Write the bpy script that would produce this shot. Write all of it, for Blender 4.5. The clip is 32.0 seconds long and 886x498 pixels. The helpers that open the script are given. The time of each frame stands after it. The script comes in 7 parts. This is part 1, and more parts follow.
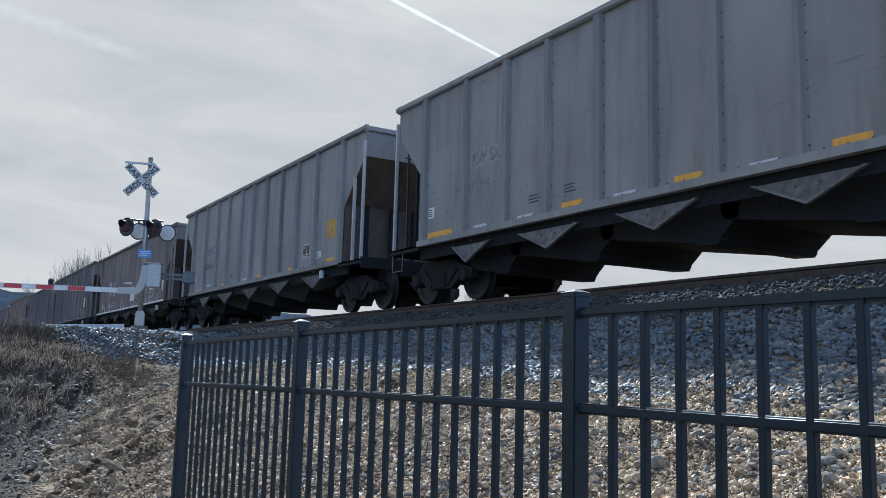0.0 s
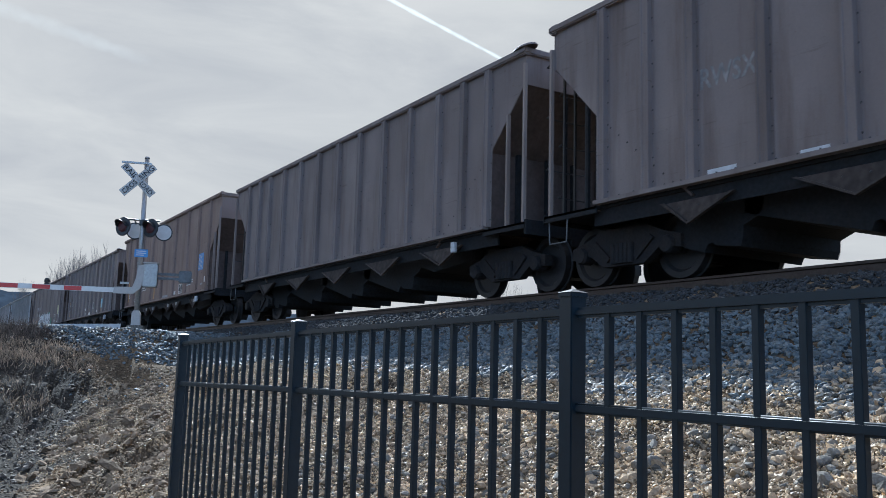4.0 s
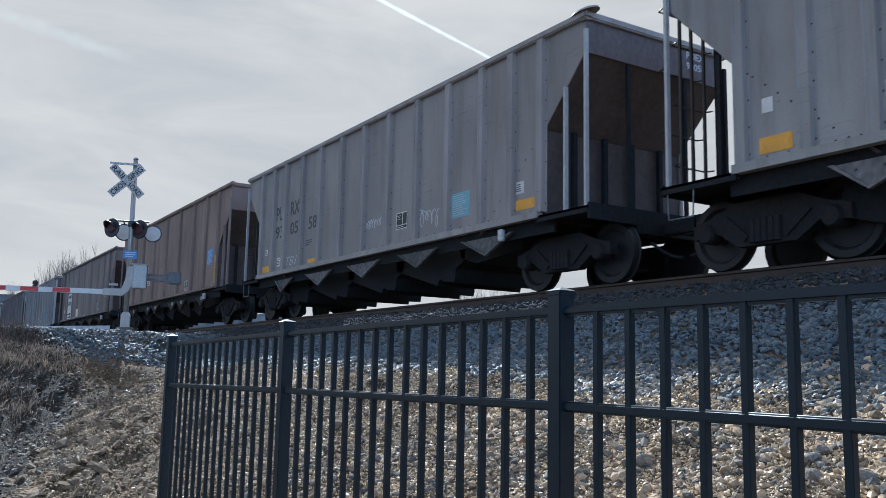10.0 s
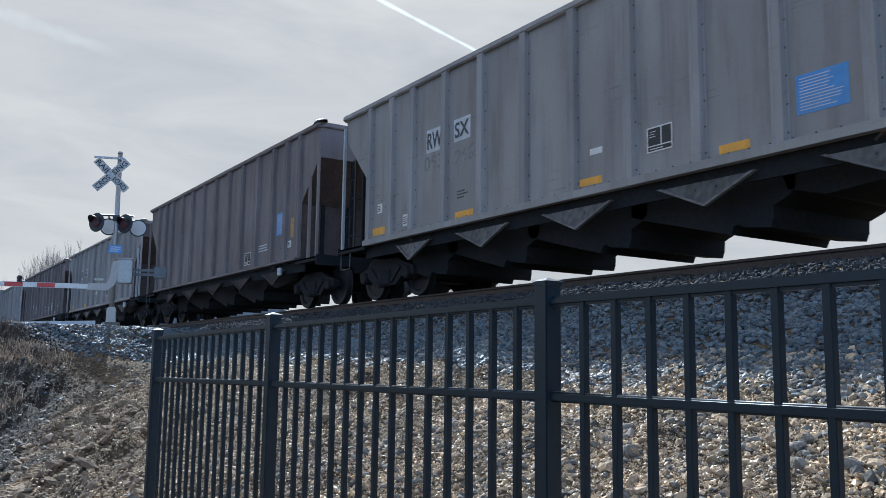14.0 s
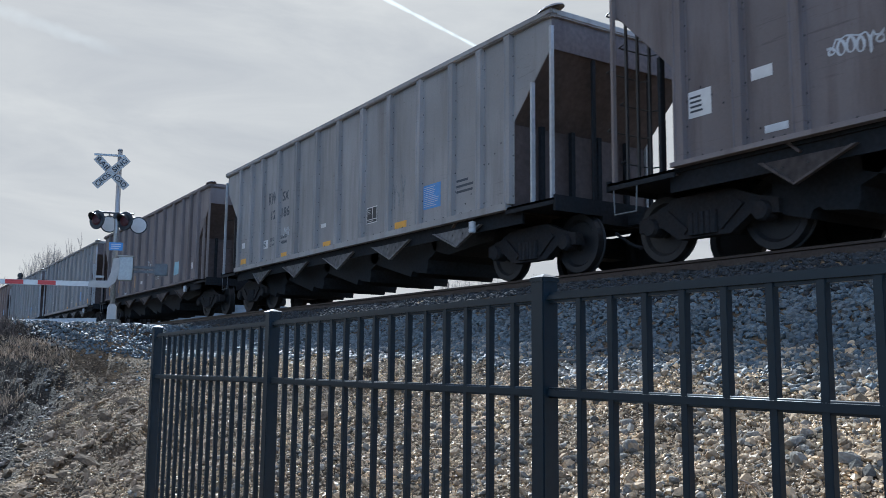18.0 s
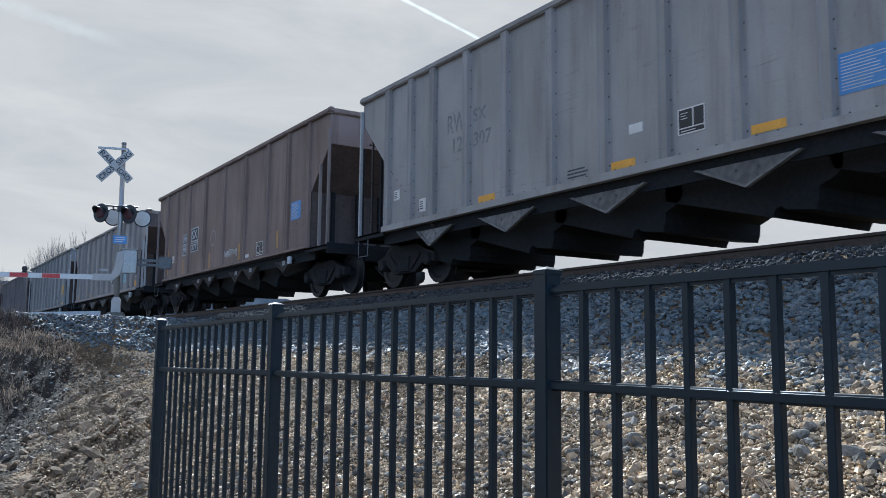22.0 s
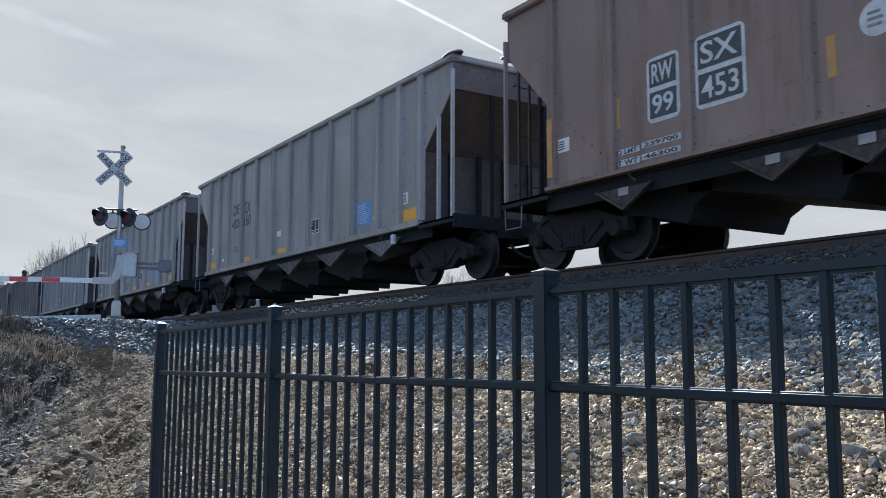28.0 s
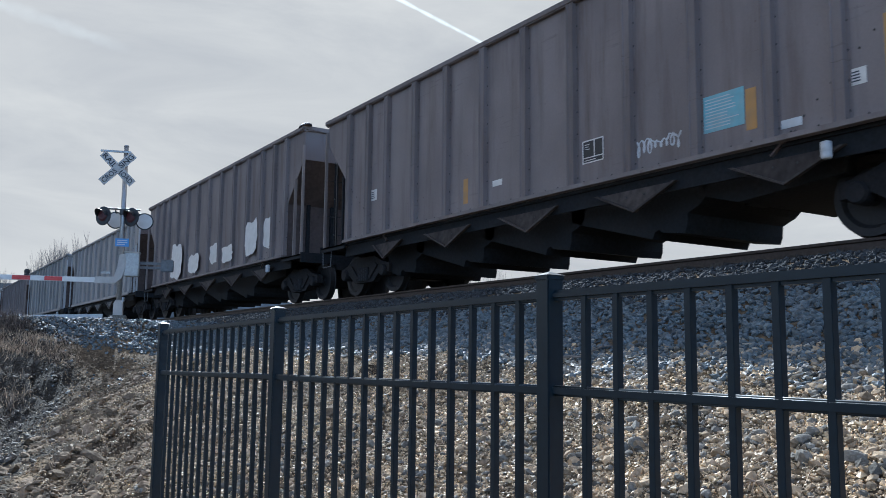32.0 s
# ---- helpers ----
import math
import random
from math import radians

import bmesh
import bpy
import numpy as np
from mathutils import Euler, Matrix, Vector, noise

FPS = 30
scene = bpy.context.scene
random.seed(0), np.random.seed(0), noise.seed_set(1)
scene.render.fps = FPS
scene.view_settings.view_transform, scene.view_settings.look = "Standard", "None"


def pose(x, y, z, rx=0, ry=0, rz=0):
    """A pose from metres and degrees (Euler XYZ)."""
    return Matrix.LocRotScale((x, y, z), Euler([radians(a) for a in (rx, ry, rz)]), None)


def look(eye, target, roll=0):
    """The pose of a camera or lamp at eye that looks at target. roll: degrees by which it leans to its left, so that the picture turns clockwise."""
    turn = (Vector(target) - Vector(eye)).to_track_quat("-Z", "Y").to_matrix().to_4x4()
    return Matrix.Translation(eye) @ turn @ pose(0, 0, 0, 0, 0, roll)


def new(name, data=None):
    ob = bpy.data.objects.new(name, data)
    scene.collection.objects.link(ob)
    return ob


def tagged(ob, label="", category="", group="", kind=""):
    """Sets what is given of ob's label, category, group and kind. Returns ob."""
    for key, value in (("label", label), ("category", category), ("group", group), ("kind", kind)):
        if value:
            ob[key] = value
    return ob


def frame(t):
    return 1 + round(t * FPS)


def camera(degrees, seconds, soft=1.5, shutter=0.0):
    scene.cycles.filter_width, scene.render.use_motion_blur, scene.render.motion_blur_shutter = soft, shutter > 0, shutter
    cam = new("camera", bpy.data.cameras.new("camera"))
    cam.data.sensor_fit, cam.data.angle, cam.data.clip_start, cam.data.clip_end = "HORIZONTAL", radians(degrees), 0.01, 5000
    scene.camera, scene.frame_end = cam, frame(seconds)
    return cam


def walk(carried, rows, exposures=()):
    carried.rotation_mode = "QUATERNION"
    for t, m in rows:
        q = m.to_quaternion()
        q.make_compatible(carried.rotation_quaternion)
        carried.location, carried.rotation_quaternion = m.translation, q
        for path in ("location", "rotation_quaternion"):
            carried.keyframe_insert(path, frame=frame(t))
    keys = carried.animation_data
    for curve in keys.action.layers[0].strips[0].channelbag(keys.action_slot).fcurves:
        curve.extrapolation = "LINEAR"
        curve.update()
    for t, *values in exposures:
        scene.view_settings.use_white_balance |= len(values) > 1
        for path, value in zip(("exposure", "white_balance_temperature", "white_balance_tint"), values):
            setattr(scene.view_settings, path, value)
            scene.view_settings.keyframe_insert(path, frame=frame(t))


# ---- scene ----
# ---------- camera: hand-held beside a fence, below the track ----------
# (seconds, turn from the track, tilt, lean, and the small drift of the hand in metres)
PATH = [
    (0, 31.259, 8.019, 1.510, 0.001, -0.001, 0.000), (0.5, 31.208, 8.020, 1.527, 0.001, -0.002, 0.000), (1, 31.153, 8.029, 1.569, 0.002, -0.002, -0.000),
    (1.5, 31.127, 8.018, 1.535, 0.002, -0.002, -0.000), (2, 31.170, 8.010, 1.499, 0.002, -0.002, -0.000), (2.5, 31.256, 7.991, 1.472, 0.002, -0.002, -0.000),
    (3, 31.339, 7.931, 1.385, 0.002, -0.002, -0.000), (3.5, 31.424, 7.973, 1.492, 0.003, -0.003, -0.000), (5.5, 31.585, 8.082, 1.488, 0.007, -0.007, -0.000),
    (6, 31.636, 8.012, 1.449, 0.007, -0.007, -0.000), (6.5, 31.708, 7.890, 1.353, 0.005, -0.004, -0.001), (7, 31.741, 7.772, 1.278, 0.003, -0.001, -0.002),
    (7.5, 31.754, 7.724, 1.259, 0.001, 0.001, -0.002), (8, 31.787, 7.710, 1.196, 0.000, 0.002, -0.002), (8.5, 31.849, 7.762, 1.162, 0.001, 0.003, -0.002),
    (9, 31.941, 7.860, 1.126, 0.001, 0.003, -0.002), (9.5, 32.033, 7.959, 1.118, 0.002, 0.004, -0.002), (10, 32.106, 8.027, 1.151, 0.002, 0.005, -0.002),
    (10.5, 32.193, 7.978, 1.116, 0.001, 0.006, -0.003), (11, 32.335, 7.860, 1.056, 0.001, 0.007, -0.004), (11.5, 32.531, 7.751, 1.041, 0.001, 0.008, -0.004),
    (12, 32.712, 7.616, 0.930, 0.000, 0.008, -0.005), (12.5, 32.857, 7.548, 0.876, 0.000, 0.009, -0.006), (13, 32.946, 7.549, 0.876, -0.000, 0.009, -0.006),
    (13.5, 32.965, 7.553, 0.801, -0.001, 0.009, -0.006), (14, 32.970, 7.578, 0.725, -0.001, 0.010, -0.006), (14.5, 32.980, 7.578, 0.556, 0.000, 0.011, -0.005),
    (16.5, 33.222, 7.876, 0.401, 0.009, 0.010, -0.003), (17, 33.136, 7.770, 0.420, 0.011, 0.011, -0.003), (17.5, 33.028, 7.571, 0.452, 0.010, 0.012, -0.004),
    (18, 32.928, 7.318, 0.522, 0.009, 0.015, -0.005), (18.5, 32.830, 7.066, 0.538, 0.008, 0.017, -0.006), (19, 32.757, 6.833, 0.487, 0.007, 0.019, -0.006),
    (19.5, 32.721, 6.702, 0.495, 0.006, 0.020, -0.007), (20, 32.700, 6.644, 0.522, 0.006, 0.021, -0.007), (20.5, 32.697, 6.647, 0.543, 0.006, 0.021, -0.007),
    (21, 32.702, 6.703, 0.544, 0.006, 0.020, -0.007), (21.5, 32.698, 6.794, 0.546, 0.006, 0.020, -0.006), (22, 32.691, 6.871, 0.546, 0.006, 0.020, -0.006),
    (22.5, 32.664, 6.905, 0.563, 0.005, 0.021, -0.006), (23, 32.634, 6.873, 0.538, 0.005, 0.021, -0.006), (23.5, 32.614, 6.829, 0.514, 0.004, 0.022, -0.006),
    (24, 32.630, 6.799, 0.439, 0.004, 0.022, -0.005), (24.5, 32.671, 6.822, 0.373, 0.005, 0.023, -0.005), (25, 32.731, 6.858, 0.304, 0.006, 0.023, -0.005),
    (25.5, 32.809, 6.918, 0.227, 0.006, 0.023, -0.005), (27.5, 32.799, 6.980, 0.259, 0.005, 0.025, -0.005), (28, 32.696, 6.945, 0.157, 0.005, 0.026, -0.004),
    (28.5, 32.600, 6.910, 0.077, 0.005, 0.027, -0.004), (29, 32.529, 6.881, 0.055, 0.004, 0.028, -0.004), (29.5, 32.511, 6.864, 0.052, 0.004, 0.028, -0.004),
    (30, 32.546, 6.887, 0.099, 0.004, 0.027, -0.004), (30.5, 32.583, 6.939, 0.142, 0.005, 0.026, -0.003), (31, 32.613, 7.011, 0.295, 0.006, 0.023, -0.003),
    (31.5, 32.587, 7.056, 0.485, 0.008, 0.021, -0.003), (32, 32.566, 7.088, 0.667, 0.008, 0.017, -0.002),
]

EYE = 1.6          # eye height over the ground by the fence
SIDE = 8.304       # the train's near side
MID = 9.88         # middle of the track
RAIL = EYE + 1.363  # top of rail


def aim(turn, tilt, lean, x, y, z):
    return pose(x, y, EYE + z, 0, 0, 90 - turn) @ pose(0, 0, 0, 90 + tilt) @ pose(0, 0, 0, 0, 0, lean)


cam = camera(53.9, 32.0, soft=0.7, shutter=0.05)
walk(cam, [(t, aim(*row)) for t, *row in PATH], exposures=[(0, 0.76, 4760, 4), (32.0, 0.76, 4760, 4)])

# ---------- sky and sun ----------
SUN_AZ, SUN_EL = 76.3, 32.0     # degrees from +Y towards -X, and over the horizon
world = bpy.data.worlds.new("sky")
scene.world = world
world.use_nodes = True
wn, wl = world.node_tree.nodes, world.node_tree.links
wn.clear()
sky = wn.new("ShaderNodeTexSky")
sky.sky_type = "NISHITA"
sky.sun_disc = False
sky.sun_elevation = radians(SUN_EL)
sky.sun_rotation = radians(-SUN_AZ)
sky.dust_density = 0.8
sky.ozone_density = 3.0
sky.air_density = 1.0
coord = wn.new("ShaderNodeTexCoord")
stretch = wn.new("ShaderNodeMapping")
stretch.inputs["Rotation"].default_value = (0.1, 0.25, 0.6)
stretch.inputs["Scale"].default_value = (1.3, 1.3, 4.5)
wisps = wn.new("ShaderNodeTexNoise")
wisps.inputs["Scale"].default_value = 2.2
wisps.inputs["Detail"].default_value = 7
wisps.inputs["Roughness"].default_value = 0.55
wisps.inputs["Distortion"].default_value = 0.6
veil = wn.new("ShaderNodeMapRange")
veil.inputs["From Min"].default_value = 0.30
veil.inputs["From Max"].default_value = 0.70
veil.inputs["To Min"].default_value = 0.55
veil.inputs["To Max"].default_value = 0.85
# thin cirrus, whitest round the sun
toward = wn.new("ShaderNodeVectorMath")
toward.operation = "DOT_PRODUCT"
toward.inputs[1].default_value = (-math.sin(radians(SUN_AZ)) * math.cos(radians(SUN_EL)), math.cos(radians(SUN_AZ)) * math.cos(radians(SUN_EL)), math.sin(radians(SUN_EL)))
halo = wn.new("ShaderNodeMapRange")
halo.inputs["From Min"].default_value = 0.0
halo.inputs["From Max"].default_value = 0.62
halo.inputs["To Min"].default_value = -0.28
halo.inputs["To Max"].default_value = 0.45
both = wn.new("ShaderNodeMath")
both.use_clamp = True
cloud = wn.new("ShaderNodeMix")
cloud.data_type = "RGBA"
# the veil itself is uneven: bright streaks and thinner greyer bands
bands = wn.new("ShaderNodeTexNoise")
bands.inputs["Scale"].default_value = 1.5
bands.inputs["Detail"].default_value = 9
bands.inputs["Roughness"].default_value = 0.58
bands.inputs["Distortion"].default_value = 0.9
lie = wn.new("ShaderNodeMapping")
lie.inputs["Rotation"].default_value = (0.0, -0.18, 0.3)
lie.inputs["Scale"].default_value = (1.6, 1.6, 7.0)
white = wn.new("ShaderNodeValToRGB")
white.color_ramp.elements[0].position = 0.34
white.color_ramp.elements[0].color = (0.86, 0.71, 0.565, 1)
white.color_ramp.elements[1].position = 0.68
white.color_ramp.elements[1].color = (1.11, 0.90, 0.68, 1)
lift = wn.new("ShaderNodeVectorMath")
lift.operation = "SCALE"
lift.inputs["Scale"].default_value = 3.0
wl.new(coord.outputs["Generated"], lie.inputs["Vector"])
wl.new(lie.outputs["Vector"], bands.inputs["Vector"])
wl.new(bands.outputs["Fac"], white.inputs["Fac"])
wl.new(white.outputs["Color"], lift.inputs[0])
wl.new(lift.outputs["Vector"], cloud.inputs["B"])
back = wn.new("ShaderNodeBackground")
back.inputs["Strength"].default_value = 0.15
wout = wn.new("ShaderNodeOutputWorld")
wl.new(coord.outputs["Generated"], stretch.inputs["Vector"])
wl.new(stretch.outputs["Vector"], wisps.inputs["Vector"])
wl.new(wisps.outputs["Fac"], veil.inputs["Value"])
wl.new(coord.outputs["Generated"], toward.inputs[0])
wl.new(toward.outputs["Value"], halo.inputs["Value"])
wl.new(veil.outputs["Result"], both.inputs[0])
wl.new(halo.outputs["Result"], both.inputs[1])
wl.new(both.outputs["Value"], cloud.inputs["Factor"])
clear = wn.new("ShaderNodeVectorMath")      # bright hazy blue between the veils
clear.operation = "SCALE"
clear.inputs["Scale"].default_value = 1.45
wl.new(sky.outputs["Color"], clear.inputs[0])
wl.new(clear.outputs["Vector"], cloud.inputs["A"])
wl.new(cloud.outputs["Result"], back.inputs["Color"])
wl.new(back.outputs["Background"], wout.inputs["Surface"])

sun = new("sun", bpy.data.lights.new("sun", "SUN"))
sun.data.energy = 5.0
sun.data.angle = radians(0.6)
sun.data.color = (1.0, 0.90, 0.76)
sun_way = Vector((-math.sin(radians(SUN_AZ)) * math.cos(radians(SUN_EL)),
                  math.cos(radians(SUN_AZ)) * math.cos(radians(SUN_EL)), math.sin(radians(SUN_EL))))
sun.matrix_basis = look(sun_way * 300, (0, 0, 0))


# ---------- materials ----------
def material(name, colour, rough=0.6, metal=0.0, grain=0.0, grain_size=8.0, stain=None, stain_size=1.2,
             stain_amount=0.5, streak=1.0, bump=0.0, island=0.0, objects=0.0, spec=0.5):
    """Base colour with fine grain, larger stains (stretched upright by streak), and relief."""
    m = bpy.data.materials.new(name)
    m.use_nodes = True
    n, l = m.node_tree.nodes, m.node_tree.links
    b = n["Principled BSDF"]
    b.inputs["Roughness"].default_value = rough
    b.inputs["Metallic"].default_value = metal
    b.inputs["Specular IOR Level"].default_value = spec
    tc = n.new("ShaderNodeTexCoord")
    col = n.new("ShaderNodeRGB")
    col.outputs[0].default_value = (*colour, 1)
    last = col.outputs[0]
    fine = n.new("ShaderNodeTexNoise")
    fine.inputs["Scale"].default_value = grain_size
    fine.inputs["Detail"].default_value = 6
    l.new(tc.outputs["Object"], fine.inputs["Vector"])
    if stain:
        mp = n.new("ShaderNodeMapping")
        mp.inputs["Scale"].default_value = (1, 1, 1 / streak)
        big = n.new("ShaderNodeTexNoise")
        big.inputs["Scale"].default_value = stain_size
        big.inputs["Detail"].default_value = 5
        big.inputs["Roughness"].default_value = 0.62
        ramp = n.new("ShaderNodeMapRange")
        ramp.inputs["From Min"].default_value = 0.42
        ramp.inputs["From Max"].default_value = 0.68
        ramp.inputs["To Max"].default_value = stain_amount
        mix = n.new("ShaderNodeMix")
        mix.data_type = "RGBA"
        mix.inputs["B"].default_value = (*stain, 1)
        if objects:
            info0 = n.new("ShaderNodeObjectInfo")
            shift = n.new("ShaderNodeVectorMath")
            shift.operation = "SCALE"
            shift.inputs[0].default_value = (37.0, 0.0, 11.0)
            l.new(info0.outputs["Random"], shift.inputs["Scale"])
            plus = n.new("ShaderNodeVectorMath")
            l.new(tc.outputs["Object"], plus.inputs[0])
            l.new(shift.outputs["Vector"], plus.inputs[1])
            l.new(plus.outputs["Vector"], mp.inputs["Vector"])
        else:
            l.new(tc.outputs["Object"], mp.inputs["Vector"])
        l.new(mp.outputs["Vector"], big.inputs["Vector"])
        l.new(big.outputs["Fac"], ramp.inputs["Value"])
        l.new(ramp.outputs["Result"], mix.inputs["Factor"])
        l.new(last, mix.inputs["A"])
        last = mix.outputs["Result"]
    value = None
    if grain:
        g = n.new("ShaderNodeMapRange")
        g.inputs["From Min"].default_value = 0.3
        g.inputs["From Max"].default_value = 0.7
        g.inputs["To Min"].default_value = 1 - grain
        g.inputs["To Max"].default_value = 1 + grain
        l.new(fine.outputs["Fac"], g.inputs["Value"])
        value = g.outputs["Result"]
    for amount, node, out in ((island, "ShaderNodeNewGeometry", "Random Per Island"), (objects, "ShaderNodeObjectInfo", "Random")):
        if amount:
            r = n.new(node)
            g = n.new("ShaderNodeMapRange")
            g.inputs["To Min"].default_value = 1 - amount
            g.inputs["To Max"].default_value = 1 + amount
            l.new(r.outputs[out], g.inputs["Value"])
            if value:
                mu = n.new("ShaderNodeMath")
                mu.operation = "MULTIPLY"
                l.new(value, mu.inputs[0])
                l.new(g.outputs["Result"], mu.inputs[1])
                value = mu.outputs[0]
            else:
                value = g.outputs["Result"]
    if value:
        sc = n.new("ShaderNodeVectorMath")
        sc.operation = "SCALE"
        l.new(last, sc.inputs[0])
        l.new(value, sc.inputs["Scale"])
        last = sc.outputs["Vector"]
    l.new(last, b.inputs["Base Color"])
    if bump:
        bp = n.new("ShaderNodeBump")
        bp.inputs["Strength"].default_value = bump
        bp.inputs["Distance"].default_value = 0.02
        l.new(fine.outputs["Fac"], bp.inputs["Height"])
        l.new(bp.outputs["Normal"], b.inputs["Normal"])
    return m


def glow(name, colour, strength):
    m = bpy.data.materials.new(name)
    m.use_nodes = True
    b = m.node_tree.nodes["Principled BSDF"]
    b.inputs["Base Color"].default_value = (*colour, 1)
    b.inputs["Emission Color"].default_value = (*colour, 1)
    b.inputs["Emission Strength"].default_value = strength
    return m


def lit_top(m, lit_tint):
    """Mixes upward faces paler, standing in for the sunlit highlight along them."""
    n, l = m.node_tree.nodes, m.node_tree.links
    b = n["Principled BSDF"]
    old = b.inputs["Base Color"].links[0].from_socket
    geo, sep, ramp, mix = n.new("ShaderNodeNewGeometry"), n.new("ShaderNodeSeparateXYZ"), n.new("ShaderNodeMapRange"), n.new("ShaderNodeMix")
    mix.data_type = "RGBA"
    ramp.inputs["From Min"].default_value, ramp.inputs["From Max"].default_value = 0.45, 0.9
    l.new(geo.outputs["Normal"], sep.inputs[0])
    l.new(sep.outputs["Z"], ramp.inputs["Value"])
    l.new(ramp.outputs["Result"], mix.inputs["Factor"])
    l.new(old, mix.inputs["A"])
    mix.inputs["B"].default_value = (*lit_tint, 1)
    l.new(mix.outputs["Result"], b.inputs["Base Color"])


def car_paint(name, colour, dirt, amount, metal=0.0, rough=0.55):
    """Weathered car side: soft fading, grime run down in streaks, scuffs along the panels, dented sheet."""
    m = bpy.data.materials.new(name)
    m.use_nodes = True
    n, l = m.node_tree.nodes, m.node_tree.links
    b = n["Principled BSDF"]
    b.inputs["Metallic"].default_value = metal
    b.inputs["Specular IOR Level"].default_value = 0.3
    tc, info = n.new("ShaderNodeTexCoord"), n.new("ShaderNodeObjectInfo")
    shift = n.new("ShaderNodeVectorMath")
    shift.operation = "SCALE"
    shift.inputs[0].default_value = (61.0, 0.0, 17.0)
    l.new(info.outputs["Random"], shift.inputs["Scale"])
    at = n.new("ShaderNodeVectorMath")
    l.new(tc.outputs["Object"], at.inputs[0])
    l.new(shift.outputs["Vector"], at.inputs[1])

    def cloud_of(scale, stretch, detail=4.0, roughness=0.55):
        mp, no = n.new("ShaderNodeMapping"), n.new("ShaderNodeTexNoise")
        mp.inputs["Scale"].default_value = stretch
        no.inputs["Scale"].default_value, no.inputs["Detail"].default_value, no.inputs["Roughness"].default_value = scale, detail, roughness
        l.new(at.outputs["Vector"], mp.inputs["Vector"])
        l.new(mp.outputs["Vector"], no.inputs["Vector"])
        return no.outputs["Fac"]

    def span(value, a, c, low, high):
        r = n.new("ShaderNodeMapRange")
        for key, v in (("From Min", a), ("From Max", c), ("To Min", low), ("To Max", high)):
            r.inputs[key].default_value = v
        l.new(value, r.inputs["Value"])
        return r.outputs["Result"]

    def over(base, factor, tint):
        x = n.new("ShaderNodeMix")
        x.data_type = "RGBA"
        l.new(factor, x.inputs["Factor"])
        l.new(base, x.inputs["A"])
        x.inputs["B"].default_value = (*tint, 1)
        return x.outputs["Result"]

    def times(p, q):
        x = n.new("ShaderNodeMath")
        x.operation = "MULTIPLY"
        l.new(p, x.inputs[0])
        l.new(q, x.inputs[1])
        return x.outputs[0]

    col = n.new("ShaderNodeRGB")
    col.outputs[0].default_value = (*colour, 1)
    worn = tuple(min(1.0, c * 1.28 + 0.012) for c in colour)
    last = over(col.outputs[0], span(cloud_of(0.55, (1, 1, 0.8), 3), 0.42, 0.66, 0.0, 0.75), worn)
    last = over(last, span(cloud_of(3.2, (1.0, 1.0, 0.10), 5, 0.62), 0.50, 0.74, 0.0, amount), dirt)
    scuff = times(span(cloud_of(2.6, (0.55, 1.0, 9.0), 4, 0.6), 0.60, 0.68, 0.0, 0.32), span(cloud_of(0.8, (1, 1, 1.4), 2), 0.50, 0.62, 0.0, 1.0))
    last = over(last, scuff, tuple(c * 0.55 for c in dirt))
    pit = times(span(cloud_of(16.0, (1, 1, 1), 3), 0.66, 0.74, 0.0, 0.55), span(cloud_of(1.1, (1, 1, 1), 2), 0.46, 0.60, 0.0, 1.0))
    last = over(last, pit, (0.085, 0.052, 0.038))
    whole = n.new("ShaderNodeVectorMath")
    whole.operation = "SCALE"
    l.new(last, whole.inputs[0])
    l.new(times(span(info.outputs["Random"], 0.0, 1.0, 0.9, 1.1), span(cloud_of(42.0, (1, 1, 1), 2), 0.3, 0.7, 0.96, 1.04)), whole.inputs["Scale"])
    l.new(whole.outputs["Vector"], b.inputs["Base Color"])
    l.new(span(cloud_of(1.6, (1, 1, 0.3), 4), 0.35, 0.65, rough + 0.02, rough + 0.22), b.inputs["Roughness"])
    bp = n.new("ShaderNodeBump")
    bp.inputs["Strength"].default_value, bp.inputs["Distance"].default_value = 0.30, 0.10
    l.new(cloud_of(0.9, (1.0, 1.0, 0.7), 2, 0.4), bp.inputs["Height"])
    l.new(bp.outputs["Normal"], b.inputs["Normal"])
    return m


PAINT = {
    "steel grey": car_paint("steel_grey_paint", (0.235, 0.225, 0.215), (0.13, 0.12, 0.112), 0.6),
    "aluminium": car_paint("bare_aluminium", (0.285, 0.265, 0.25), (0.16, 0.142, 0.13), 0.6, 0.08, 0.55),
    "tan grey": car_paint("tan_grey_paint", (0.29, 0.26, 0.24), (0.16, 0.132, 0.112), 0.5),
    "brown": car_paint("brown_paint", (0.175, 0.148, 0.140), (0.100, 0.074, 0.064), 0.7),
    "light brown": car_paint("faded_brown_paint", (0.215, 0.178, 0.160), (0.120, 0.086, 0.070), 0.7),
    "rust brown": car_paint("rusty_brown_paint", (0.205, 0.150, 0.126), (0.115, 0.072, 0.055), 0.7),
}
# underframe and trucks near-black: soot, plus the shade under the cars put into the colour
M_UNDER = material("sooty_shaded_underframe", (0.014, 0.016, 0.019), 0.85, 0, 0.3, 20, (0.024, 0.020, 0.019), 3, 0.5, 1, 0.1, spec=0.25)
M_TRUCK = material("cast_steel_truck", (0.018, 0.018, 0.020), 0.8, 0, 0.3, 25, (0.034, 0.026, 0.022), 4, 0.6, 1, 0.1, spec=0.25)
M_WHEEL = material("worn_wheel_steel", (0.022, 0.021, 0.022), 0.6, 0.3, 0.2, 30)
M_POST = material("pale_steel_post", (0.42, 0.42, 0.425), 0.5, 0.2, 0.12, 14, (0.36, 0.33, 0.31), 2, 0.5, 2, 0.04)
M_END = material("dark_brown_end", (0.125, 0.10, 0.095), 0.65, 0, 0.2, 12, (0.08, 0.055, 0.05), 2, 0.6, 2, 0.05)
